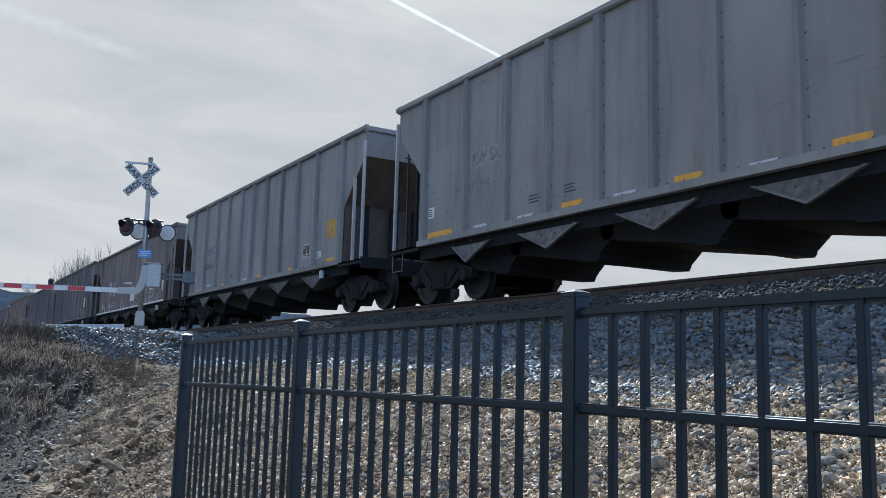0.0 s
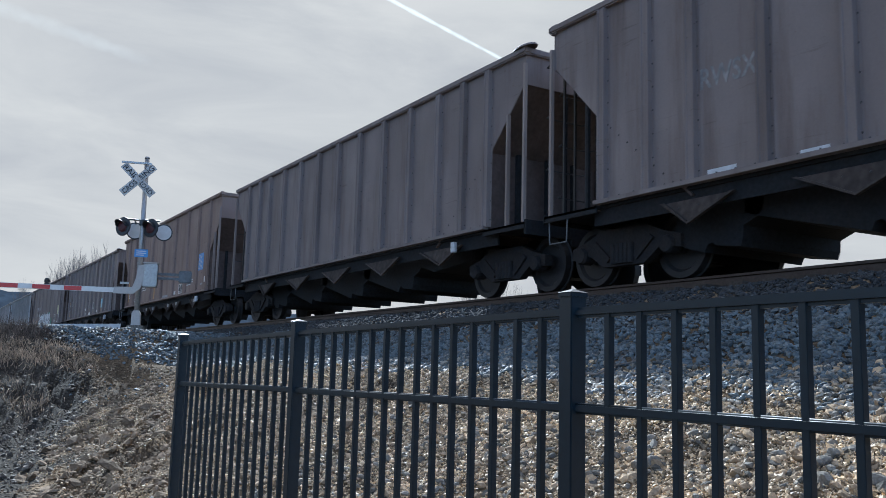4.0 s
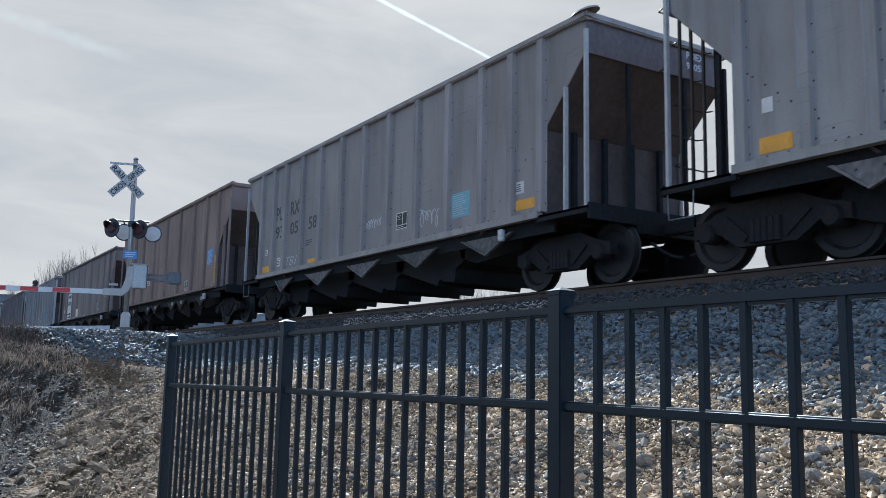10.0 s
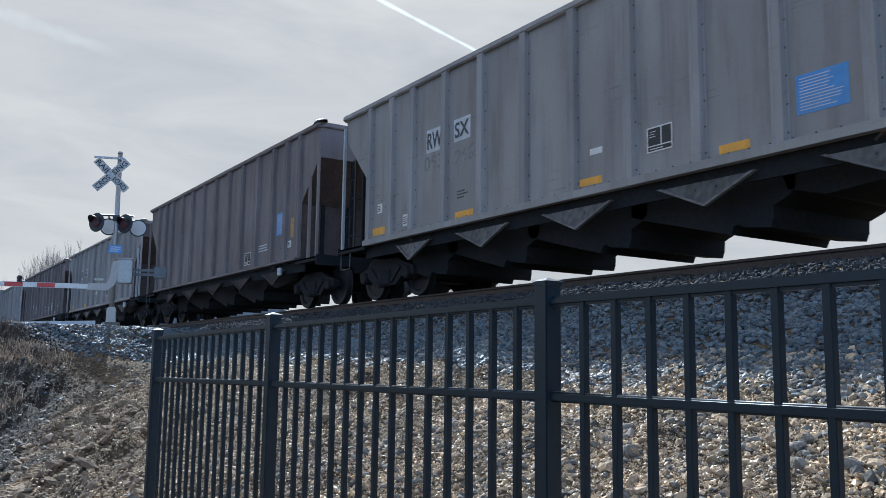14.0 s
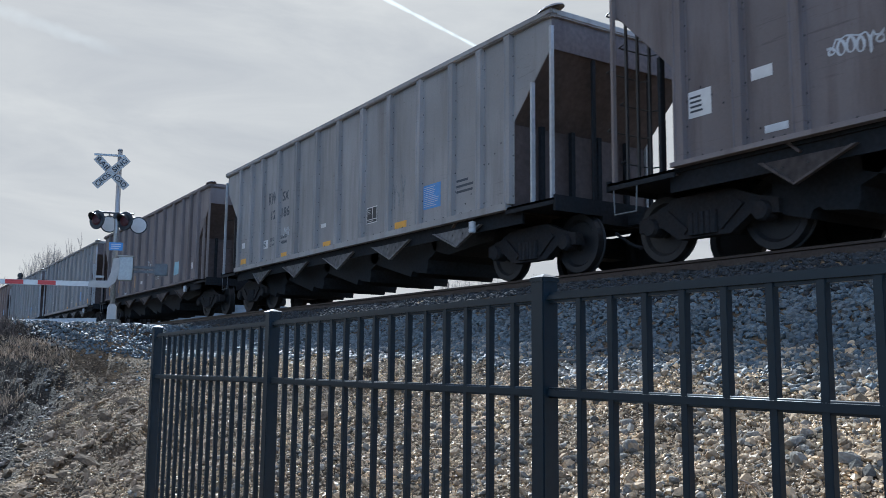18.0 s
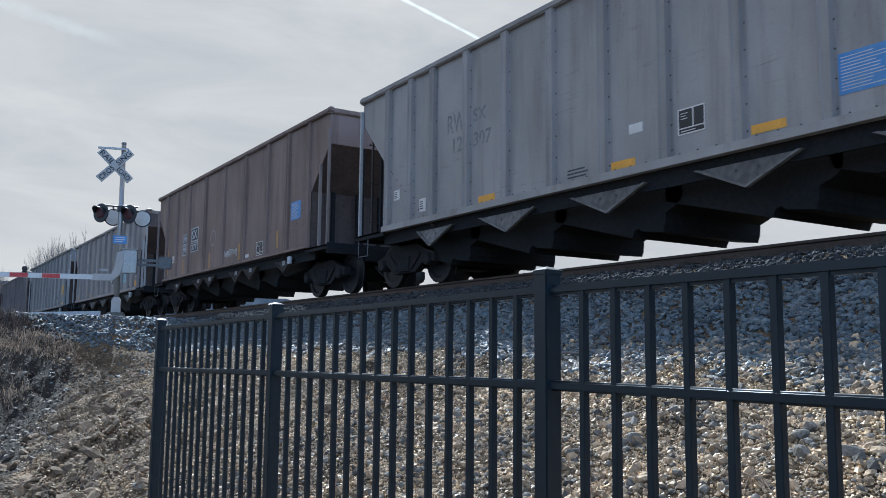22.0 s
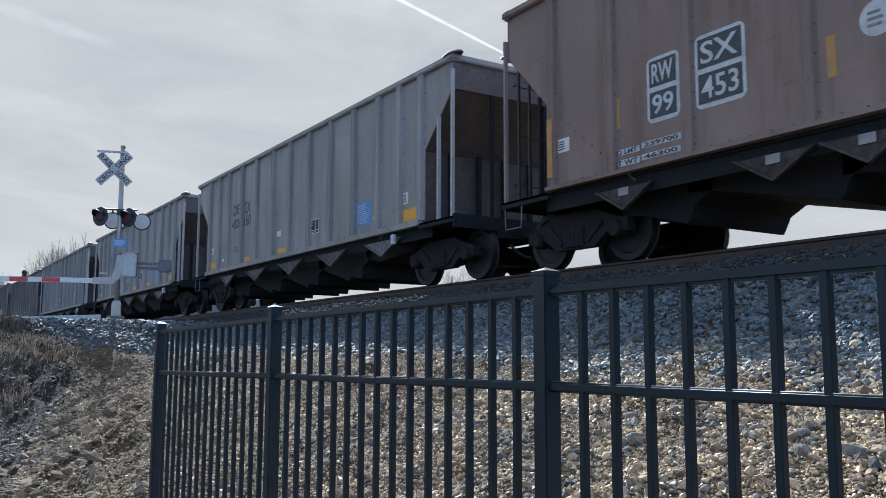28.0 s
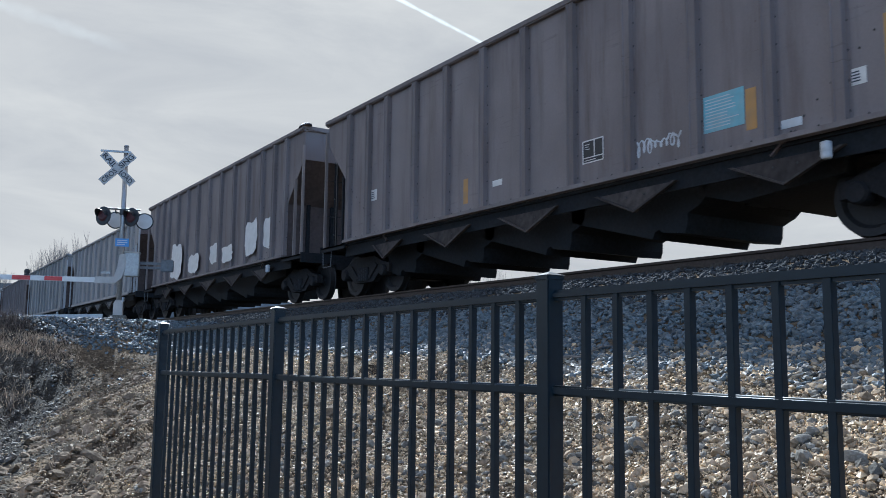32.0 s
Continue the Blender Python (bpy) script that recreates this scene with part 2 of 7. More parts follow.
M_SLOPE = material("rusty_slope_sheet", (0.098, 0.072, 0.063), 0.8, 0, 0.2, 12, (0.05, 0.037, 0.033), 2, 0.6, 2, 0.1)
M_GUSSET = material("grimy_grey_plate", (0.165, 0.155, 0.148), 0.75, 0, 0.25, 12, (0.09, 0.08, 0.072), 3, 0.7, 2, 0.1, objects=0.3, spec=0.25)
M_SOOT = material("sooty_brown_plate", (0.075, 0.062, 0.056), 0.8, 0, 0.25, 12, (0.035, 0.03, 0.028), 3, 0.7, 2, 0.1, objects=0.3, spec=0.2)
M_FENCE = material("black_fence_coating", (0.006, 0.015, 0.024), 0.40, 0, 0.15, 40, bump=0.02, spec=0.42)
# bright top edges of rails and caps, put into the colour
lit_top(M_FENCE, (0.24, 0.225, 0.21))
M_RAIL = material("rusty_rail_steel", (0.06, 0.045, 0.036), 0.55, 0.5, 0.25, 30, (0.05, 0.035, 0.03), 5, 0.6)
M_TIE = material("creosoted_tie", (0.045, 0.035, 0.028), 0.9, 0, 0.4, 25, (0.09, 0.075, 0.06), 6, 0.6, 1, 0.4, objects=0.3)
M_BALLAST = material("grey_ballast", (0.104, 0.125, 0.137), 0.6, 0, 0.25, 40, (0.085, 0.092, 0.10), 3, 0.6, 1, 0.5, island=0.45)
M_GRAVEL = material("tan_gravel", (0.56, 0.41, 0.235), 0.6, 0, 0.25, 40, (0.17, 0.15, 0.125), 1.1, 0.75, 1, 0.5, island=0.65)
M_PEBBLE = material("golden_pebble", (0.60, 0.43, 0.215), 0.5, 0, 0.2, 40, (0.40, 0.30, 0.20), 2.5, 0.7, 1, 0.4, island=0.45)
M_ROCK = material("grey_brown_rock", (0.40, 0.30, 0.19), 0.9, 0, 0.25, 40, (0.17, 0.13, 0.09), 3, 0.6, 1, 0.5, island=0.5, spec=0.25)
# rocks of the hollow, dark to stand for its shade
M_CLOD = material("shaded_brown_stone", (0.115, 0.092, 0.070), 0.8, 0, 0.25, 40, (0.10, 0.08, 0.06), 3, 0.6, 1, 0.5, island=0.5)
M_SLAB = material("tan_brown_rock", (0.24, 0.178, 0.115), 0.95, 0, 0.3, 30, (0.13, 0.10, 0.075), 2, 0.7, 1, 0.6, island=0.45, spec=0.15)
M_STONE = material("dull_grey_stone", (0.17, 0.155, 0.130), 0.85, 0, 0.3, 40, (0.12, 0.105, 0.09), 4, 0.6, 1, 0.5, island=0.5, spec=0.25)
M_TOE = material("pale_grey_stone", (0.30, 0.265, 0.215), 0.6, 0, 0.25, 40, (0.20, 0.185, 0.165), 3, 0.6, 1, 0.5, island=0.5)
# coal dust, and the train's shade put into the stones' colour
M_SHADED = material("dusted_shaded_ballast", (0.036, 0.038, 0.041), 0.95, 0, 0.3, 40, (0.05, 0.047, 0.045), 3, 0.6, 1, 0.5, island=0.4)
M_SIGN = material("weathered_sign_white", (0.46, 0.42, 0.38), 0.55, 0, 0.08, 20, (0.36, 0.33, 0.29), 5, 0.5)
M_GALV = material("galvanised_steel", (0.36, 0.345, 0.33), 0.45, 0.7, 0.15, 20, (0.35, 0.34, 0.33), 6, 0.5, 1, 0.05)
M_STUD = material("grimy_bolt_head", (0.045, 0.04, 0.04), 0.7, 0, 0.2, 20)
M_ARM = material("dull_dark_steel", (0.16, 0.165, 0.17), 0.6, 0.3, 0.15, 20, (0.11, 0.10, 0.095), 6, 0.5)
M_WHITE = material("white_paint", (0.68, 0.65, 0.61), 0.5, 0, 0.06, 20, (0.46, 0.43, 0.39), 5, 0.4)
M_BLACK = material("black_paint", (0.02, 0.02, 0.022), 0.5, 0, 0.15, 20)
M_RED = material("red_reflective", (0.45, 0.04, 0.035), 0.4, 0, 0.1, 20)
M_YELLOW = material("yellow_reflective", (0.74, 0.36, 0.03), 0.5, 0, 0.08, 12, (0.35, 0.22, 0.06), 4, 0.5)
M_FADED = material("faded_orange_tape", (0.46, 0.25, 0.07), 0.6, 0, 0.12, 10, (0.22, 0.15, 0.09), 5, 0.7)
M_BLUE = material("blue_placard", (0.09, 0.25, 0.56), 0.5, 0, 0.08, 10, (0.2, 0.3, 0.4), 3, 0.4)
M_FAINT = material("worn_lettering", (0.17, 0.17, 0.175), 0.6, 0, 0.3, 12, (0.28, 0.27, 0.26), 4, 0.7)
M_INK = material("dark_lettering", (0.05, 0.055, 0.065), 0.6, 0, 0.2, 20)
M_PALE = material("faded_white_paint", (0.55, 0.56, 0.57), 0.6, 0, 0.15, 15, (0.3, 0.28, 0.26), 4, 0.5)
M_LENS = glow("dim_red_lens", (0.03, 0.005, 0.006), 0.15)
M_BARK = material("grey_bark", (0.17, 0.15, 0.135), 0.9, 0, 0.3, 15)
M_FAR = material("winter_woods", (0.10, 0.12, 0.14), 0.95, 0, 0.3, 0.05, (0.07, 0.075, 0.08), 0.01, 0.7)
M_STRAW = material("dry_grass", (0.36, 0.275, 0.19), 0.9, 0, 0.2, 10, island=0.5)
# the thicket's own dark; in the hollow it also stands for shade
M_WEED = material("dark_dry_weed", (0.11, 0.085, 0.068), 0.9, 0, 0.2, 10, island=0.5)
M_ROAD = material("asphalt", (0.055, 0.055, 0.056), 0.9, 0, 0.3, 60, (0.08, 0.08, 0.078), 1, 0.5, 1, 0.3)


# ---------- mesh building ----------
class Build:
    """Collects simple solids into one mesh."""

    def __init__(self):
        self.v, self.f = [], []

    def add(self, verts, faces):
        k = len(self.v)
        self.v += [tuple(p) for p in verts]
        self.f += [tuple(i + k for i in f) for f in faces]
        return self

    def box(self, x0, x1, y0, y1, z0, z1, c=0.0):
        if not c:
            v = [(x, y, z) for x in (x0, x1) for y in (y0, y1) for z in (z0, z1)]
            return self.add(v, [(0, 1, 3, 2), (4, 6, 7, 5), (0, 4, 5, 1), (2, 3, 7, 6), (0, 2, 6, 4), (1, 5, 7, 3)])
        bm = bmesh.new()
        bmesh.ops.create_cube(bm, size=1)
        for p in bm.verts:
            p.co = Vector(((x0 + x1) / 2 + p.co.x * (x1 - x0), (y0 + y1) / 2 + p.co.y * (y1 - y0), (z0 + z1) / 2 + p.co.z * (z1 - z0)))
        bmesh.ops.bevel(bm, geom=bm.edges[:], offset=c, segments=2, affect="EDGES")
        return self.take(bm)

    def take(self, bm):
        bm.verts.index_update()
        self.add([p.co for p in bm.verts], [[p.index for p in f.verts] for f in bm.faces])
        bm.free()
        return self

    def prism(self, poly, axis, a, b):
        """Extrudes a polygon along an axis; poly in (x, z) for y, (y, z) for x, (x, y) for z."""
        n = len(poly)
        put = {"y": lambda p, d: (p[0], d, p[1]), "x": lambda p, d: (d, p[0], p[1]), "z": lambda p, d: (p[0], p[1], d)}[axis]
        v = [put(p, a) for p in poly] + [put(p, b) for p in poly]
        f = [tuple(range(n)), tuple(range(2 * n - 1, n - 1, -1))]
        f += [(i, i + n, (i + 1) % n + n, (i + 1) % n) for i in range(n)]
        return self.add(v, f)

    def tube(self, p, q, r, r2=None, n=8, caps=True):
        p, q = Vector(p), Vector(q)
        r2 = r if r2 is None else r2
        m = (q - p).to_track_quat("Z", "Y").to_matrix()
        v = []
        for base, rad in ((p, r), (q, r2)):
            for i in range(n):
                a = 2 * math.pi * i / n
                v.append(base + m @ Vector((math.cos(a) * rad, math.sin(a) * rad, 0)))
        f = [(i, (i + 1) % n, (i + 1) % n + n, i + n) for i in range(n)]
        if caps:
            f += [tuple(range(n - 1, -1, -1)), tuple(range(n, 2 * n))]
        return self.add(v, f)

    def hose(self, pts, radii, n=6):
        """One bent tube through a row of points."""
        v, f = [], []
        for j, (p, r) in enumerate(zip(pts, radii)):
            d = (pts[min(j + 1, len(pts) - 1)] - pts[max(j - 1, 0)]).normalized()
            m = d.to_track_quat("Z", "Y").to_matrix()
            v += [p + m @ Vector((math.cos(6.2832 * i / n) * r, math.sin(6.2832 * i / n) * r, 0)) for i in range(n)]
            if j:
                f += [((j - 1) * n + i, (j - 1) * n + (i + 1) % n, j * n + (i + 1) % n, j * n + i) for i in range(n)]
        f += [tuple(range(n)), tuple(range(len(v) - n, len(v)))]
        return self.add(v, f)

    def lathe(self, profile, origin=(0, 0, 0), axis="y", n=24, caps=True):
        """Turns (radius, along) pairs about an axis through origin."""
        o = Vector(origin)
        v, f = [], []
        for rad, d in profile:
            for i in range(n):
                a = 2 * math.pi * i / n
                c, s = math.cos(a) * rad, math.sin(a) * rad
                v.append(o + Vector({"y": (c, d, s), "x": (d, c, s), "z": (c, s, d)}[axis]))
        for j in range(len(profile) - 1):
            for i in range(n):
                k = (i + 1) % n
                f.append((j * n + i, j * n + k, (j + 1) * n + k, (j + 1) * n + i))
        if caps:
            f += [tuple(range(n)), tuple(range((len(profile) - 1) * n, len(profile) * n))]
        return self.add(v, f)

    def mesh(self, name, mat, smooth=False):
        me = bpy.data.meshes.new(name)
        me.from_pydata(self.v, [], self.f)
        bm = bmesh.new()
        bm.from_mesh(me)
        bmesh.ops.recalc_face_normals(bm, faces=bm.faces[:])
        bm.to_mesh(me)
        bm.free()
        me.materials.append(mat)
        if smooth:
            me.shade_smooth()
        return me


def part(name, me, parent, label="", at=None):
    ob = new(name, me)
    ob.parent = parent
    if at is not None:
        ob.matrix_basis = at
    if label:
        ob["label"] = label
    return ob


def thing(name, label, category, at=None, group="", kind=""):
    ob = new(name)
    ob.empty_display_size = 0.2
    if at is not None:
        ob.matrix_basis = at
    return tagged(ob, label, category, group, kind)


def solid(name, me, label, category, group="", kind="", at=None):
    ob = new(name, me)
    if at is not None:
        ob.matrix_basis = at
    return tagged(ob, label, category, group, kind)


CACHE = {}


def shared(key, make):
    if key not in CACHE:
        CACHE[key] = make()
    return CACHE[key]


def fitted(word, w, h, mat, bold=0.0, shear=0.0):
    """Lettering stretched to a given width and height."""
    def make():
        cu = bpy.data.curves.new("lettering", "FONT")
        cu.body, cu.size, cu.align_x, cu.align_y, cu.offset, cu.shear = word, 1.0, "CENTER", "CENTER", bold, shear
        cu.resolution_u = 3
        cu.extrude = 0.003
        tmp = bpy.data.objects.new("lettering", cu)
        me = bpy.data.meshes.new_from_object(tmp)
        bpy.data.objects.remove(tmp)
        xs, ys = [v.co.x for v in me.vertices], [v.co.y for v in me.vertices]
        me.transform(Matrix.Translation((-(max(xs) + min(xs)) / 2, -(max(ys) + min(ys)) / 2, 0)))
        me.transform(Matrix.Diagonal((w / (max(xs) - min(xs)), h / (max(ys) - min(ys)), 1, 1)))
        me.transform(pose(0, 0, 0, 90))
        me.materials.clear()
        me.materials.append(mat)
        return me
    return shared(("fitted", word, w, h, mat.name, bold, shear), make)


# ---------- ground ----------
def smooth_max(a, b, k=0.25):
    h = np.clip(0.5 + 0.5 * (a - b) / k, 0, 1)
    return b + (a - b) * h + k * h * (1 - h)


def bank(x, y):
    """Height of the ground under its loose stones: level lot, railway bank, ballast bed, road fill."""
    x, y = np.asarray(x, float), np.asarray(y, float)
    away = np.abs(y - MID)                       # from the middle of the track
    lot = np.full_like(away, 0.0)
    slope = EYE - 0.12 + 0.026 * np.clip(-x - 3.5, 0, 9) - (away - (MID - 6.3)) * 0.33
    ballast = RAIL - 0.255 - np.clip(away - 1.42, 0, None) * 0.523 - 0.075 * np.clip((1.0 - away) / 0.3, 0, 1)
    z = smooth_max(np.maximum(slope, -0.02), lot, 0.15)
    z = smooth_max(z, np.minimum(ballast, RAIL - 0.255), 0.06)
    fill = EYE + 0.84 - np.clip(x + 23.6 + 0.12 * (y - 5), 0, None) * 0.45
    fill = np.where(x < -36, EYE + 0.84 - (-36 - x) * 0.3, fill)
    fill = np.where(y < MID + 10, fill, -1.0)
    return smooth_max(z, np.maximum(fill, -0.05), 0.3)


def rough(x, y):
    return 0.03 * np.sin(x * 1.7 + 2 * np.sin(y * 0.9)) * np.sin(y * 1.3 + 1.1 * np.sin(x * 0.7)) + 0.030 * np.sin(x * 4.1 + y * 3.3) * np.sin(y * 5.2 - x * 1.9) + 0.016 * np.sin(x * 8.3 + 1.6 * np.sin(y * 3.1)) * np.sin(y * 6.7 + x * 2.2)


def ledges(x, y):
    """Broken earth steps running aslant down the bank, left of the fence."""
    u = (y + 0.31 * x) * 1.5 + 0.35 * np.sin(x * 1.1) + 0.22 * np.sin(x * 2.9 + y) + 0.16 * np.sin(y * 4.3 - x)
    step = u - np.floor(u)
    step = np.where(step < 0.78, step / 0.78, (1 - step) / 0.22) - 0.5
    there = np.clip((-6.5 - x) / 2.0, 0, 1) * np.clip((x + 22) / 2.0, 0, 1) * np.clip((6.1 - y) / 0.6, 0, 1) * np.clip((y - 1.0) / 0.6, 0, 1)
    return 0.21 * step * there * (0.55 + 0.45 * np.sin(x * 0.8 + y * 1.7))


def ground_height(x, y):
    x, y = np.asarray(x, float), np.asarray(y, float)
    bed = np.abs(y - MID) < 2.6
    return bank(x, y) + np.where(bed, 0.3, 1.0) * rough(x, y) + ledges(x, y)


def axis_steps(points):
    out = []
    for (a, b, step) in points:
        out += list(np.arange(a, b, step))
    return np.array(out + [points[-1][1]])


def make_ground():
    xs = axis_steps([(-2500, -600, 190), (-600, -120, 20), (-120, -42, 3), (-42, -26, 0.4), (-26, 3, 0.11), (3, 40, 2), (40, 600, 40), (600, 2500, 190)])
    ys = axis_steps([(-2500, -100, 200), (-100, -6, 6), (-6, 1.2, 0.6), (1.2, 8.6, 0.09), (8.6, 12, 0.4), (12, 24, 1.2), (24, 120, 8), (120, 2500, 170)])
    gx, gy = np.meshgrid(xs, ys, indexing="ij")
    gz = ground_height(gx, gy)
    far = np.maximum(np.abs(gx), np.abs(gy))
    gz = np.where(far > 300, gz - (far - 300) * 0.004, gz)
    nx, ny = gx.shape
    v = np.stack([gx, gy, gz], -1).reshape(-1, 3)
    i, j = np.meshgrid(np.arange(nx - 1), np.arange(ny - 1), indexing="ij")
    q = (i * ny + j).reshape(-1)
    faces = np.stack([q, q + ny, q + ny + 1, q + 1], -1)
    me = bpy.data.meshes.new("ground")
    me.from_pydata(v.tolist(), [], faces.tolist())
    me.shade_smooth()
    # soil: brown gravel, grey round the ballast, the hollow's shade darkened in by the road fill
    m = bpy.data.materials.new("gravelly_soil")
    m.use_nodes = True
    n, l = m.node_tree.nodes, m.node_tree.links
    b = n["Principled BSDF"]
    b.inputs["Roughness"].default_value = 0.95
    b.inputs["Specular IOR Level"].default_value = 0.08
    tc = n.new("ShaderNodeTexCoord")
    stones = n.new("ShaderNodeTexVoronoi")
    stones.inputs["Scale"].default_value = 26
    l.new(tc.outputs["Object"], stones.inputs["Vector"])
    patch = n.new("ShaderNodeTexNoise")
    patch.inputs["Scale"].default_value = 0.9
    patch.inputs["Detail"].default_value = 7
    l.new(tc.outputs["Object"], patch.inputs["Vector"])
    tint = n.new("ShaderNodeValToRGB")
    tint.color_ramp.elements[0].position = 0.35
    tint.color_ramp.elements[0].color = (0.064, 0.050, 0.036, 1)
    tint.color_ramp.elements[1].position = 0.66
    tint.color_ramp.elements[1].color = (0.21, 0.155, 0.096, 1)
    l.new(patch.outputs["Fac"], tint.inputs["Fac"])
    sep = n.new("ShaderNodeSeparateColor")
    l.new(stones.outputs["Color"], sep.inputs["Color"])
    speck = n.new("ShaderNodeMapRange")
    speck.inputs["To Min"].default_value = 0.55
    speck.inputs["To Max"].default_value = 1.35
    l.new(sep.outputs["Red"], speck.inputs["Value"])
    place = n.new("ShaderNodeSeparateXYZ")
    l.new(tc.outputs["Object"], place.inputs[0])
    wander = n.new("ShaderNodeMath")
    wander.operation = "MULTIPLY_ADD"
    l.new(patch.outputs["Fac"], wander.inputs[0])
    wander.inputs[1].default_value = 5.0
    aslant = n.new("ShaderNodeMath")
    aslant.operation = "MULTIPLY_ADD"
    aslant.inputs[1].default_value = 3.1
    fore = n.new("ShaderNodeMath")
    fore.operation = "MAXIMUM"
    fore.inputs[1].default_value = 1.0
    l.new(place.outputs["Y"], fore.inputs[0])
    l.new(fore.outputs[0], aslant.inputs[0])
    l.new(place.outputs["X"], aslant.inputs[2])
    steep = n.new("ShaderNodeMath")
    steep.operation = "MULTIPLY_ADD"
    steep.inputs[1].default_value = 1.66
    steep.inputs[2].default_value = -3.55
    l.new(fore.outputs[0], steep.inputs[0])
    kink = n.new("ShaderNodeMath")
    kink.operation = "MAXIMUM"
    kink.inputs[1].default_value = 0.0
    l.new(steep.outputs[0], kink.inputs[0])
    side = n.new("ShaderNodeMath")
    l.new(aslant.outputs[0], side.inputs[0])
    l.new(kink.outputs[0], side.inputs[1])
    l.new(side.outputs[0], wander.inputs[2])
    hollow_shade = n.new("ShaderNodeMapRange")
    hollow_shade.inputs["From Min"].default_value = -3.6
    hollow_shade.inputs["From Max"].default_value = -5.2
    l.new(wander.outputs[0], hollow_shade.inputs["Value"])
    # dark earth mixed in where the slope turns from the sun
    soil = n.new("ShaderNodeMix")
    soil.data_type = "RGBA"
    soil.inputs["B"].default_value = (0.046, 0.040, 0.033, 1)
    l.new(hollow_shade.outputs["Result"], soil.inputs["Factor"])
    l.new(tint.outputs["Color"], soil.inputs["A"])
    sc = n.new("ShaderNodeVectorMath")
    sc.operation = "SCALE"
    l.new(soil.outputs["Result"], sc.inputs[0])
    l.new(speck.outputs["Result"], sc.inputs["Scale"])
    l.new(sc.outputs["Vector"], b.inputs["Base Color"])
    bp = n.new("ShaderNodeBump")
    bp.inputs["Strength"].default_value = 0.9
    bp.inputs["Distance"].default_value = 0.03
    l.new(stones.outputs["Distance"], bp.inputs["Height"])
    bp.invert = True
    l.new(bp.outputs["Normal"], b.inputs["Normal"])
    me.materials.append(m)
    return solid("ground", me, "brown gravelly ground rising to a railway bank", "ground", kind="structure")


make_ground()

ICO_V = []
for p in range(12):
    if p == 0:
        ICO_V.append((0, 0, 1.0))
    elif p == 11:
        ICO_V.append((0, 0, -1.0))
    else:
        up = p <= 5
        a = 2 * math.pi * ((p - 1) % 5) / 5 + (0 if up else math.pi / 5)
        ICO_V.append((0.894 * math.cos(a), 0.894 * math.sin(a), 0.447 if up else -0.447))
ICO_V = np.array(ICO_V)
ICO_F = []
for i in range(5):
    a, b_, c, d_ = 1 + i, 1 + (i + 1) % 5, 6 + i, 6 + (i + 1) % 5
    ICO_F += [(0, a, b_), (11, d_, c), (a, c, b_), (b_, c, d_)]
ICO_F = np.array(ICO_F)


OCT_V = np.array([(1, 0, 0), (-1, 0, 0), (0, 1, 0), (0, -1, 0), (0, 0, 1), (0, 0, -1)], float)
OCT_F = np.array([(0, 2, 4), (2, 1, 4), (1, 3, 4), (3, 0, 4), (2, 0, 5), (1, 2, 5), (3, 1, 5), (0, 3, 5)])


def scatter(name, label, mat, xs, ys, zs, sizes, seed, flat=0.62, sink=0.15, small=False):
    """Loose angular stones lying on the ground, all in one mesh."""
    rng = np.random.default_rng(seed)
    n = len(xs)
    shape, sides = (OCT_V, OCT_F) if small else (ICO_V, ICO_F)
    c = len(shape)
    v = np.repeat(shape[None], n, 0) * (1 + rng.normal(0, 0.17, (n, c, 1)))
    v = v * np.stack([rng.uniform(0.75, 1.35, n), rng.uniform(0.7, 1.1, n), rng.uniform(flat - 0.15, flat + 0.2, n)], -1)[:, None, :]
    tx, ty, tz = rng.normal(0, 0.45, n), rng.normal(0, 0.45, n), rng.uniform(0, 6.283, n)

    def turn(v, a, i, j):
        co, si = np.cos(a)[:, None], np.sin(a)[:, None]
        w = v.copy()
        w[..., i], w[..., j] = v[..., i] * co - v[..., j] * si, v[..., i] * si + v[..., j] * co
        return w

    v = turn(turn(turn(v, tz, 0, 1), tx, 1, 2), ty, 0, 2)
    v = v * sizes[:, None, None] + np.stack([xs, ys, zs + sizes * (flat - sink) * 0.6], -1)[:, None, :]
    f = (sides[None] + c * np.arange(n)[:, None, None]).reshape(-1, 3)
    me = bpy.data.meshes.new(name)
    me.vertices.add(n * c)
    me.vertices.foreach_set("co", v.reshape(-1).astype(np.float32))
    me.loops.add(len(f) * 3)
    me.loops.foreach_set("vertex_index", f.reshape(-1).astype(np.int32))
    me.polygons.add(len(f))
    me.polygons.foreach_set("loop_start", np.arange(0, len(f) * 3, 3, dtype=np.int32))
    me.update(calc_edges=True)
    me.shade_flat()
    me.materials.append(mat)
    return solid(name, me, label, "gravel", kind="stuff")


def along(rng, n, near, far, power):
    """More stones near the camera's end (x = near) than far off."""
    return near + (far - near) * rng.random(n) ** power


def in_gully(x, y, rng):
    """The earthy hollow between the road fill and the gravel bank, its shade put into the colours."""
    side = np.maximum(x + 3.1 * y, x + 4.76 * y - 3.55)
    return side + 0.8 * np.sin(x * 1.1) + rng.normal(0, 0.45, len(x)) < -7.5


def thinning(x, y, rng):
    """Lets the spread of stones thin out past the bank's near end and foot instead of ending in a line."""
    n = len(x)
    x = x + np.abs(rng.normal(0, 1.0, n)) * np.clip((x + 0.7) / 1.2, 0, 1)
    y = y - np.abs(rng.normal(0, 0.6, n)) * np.clip((2.7 - y) / 0.8, 0, 1)
    return x, y


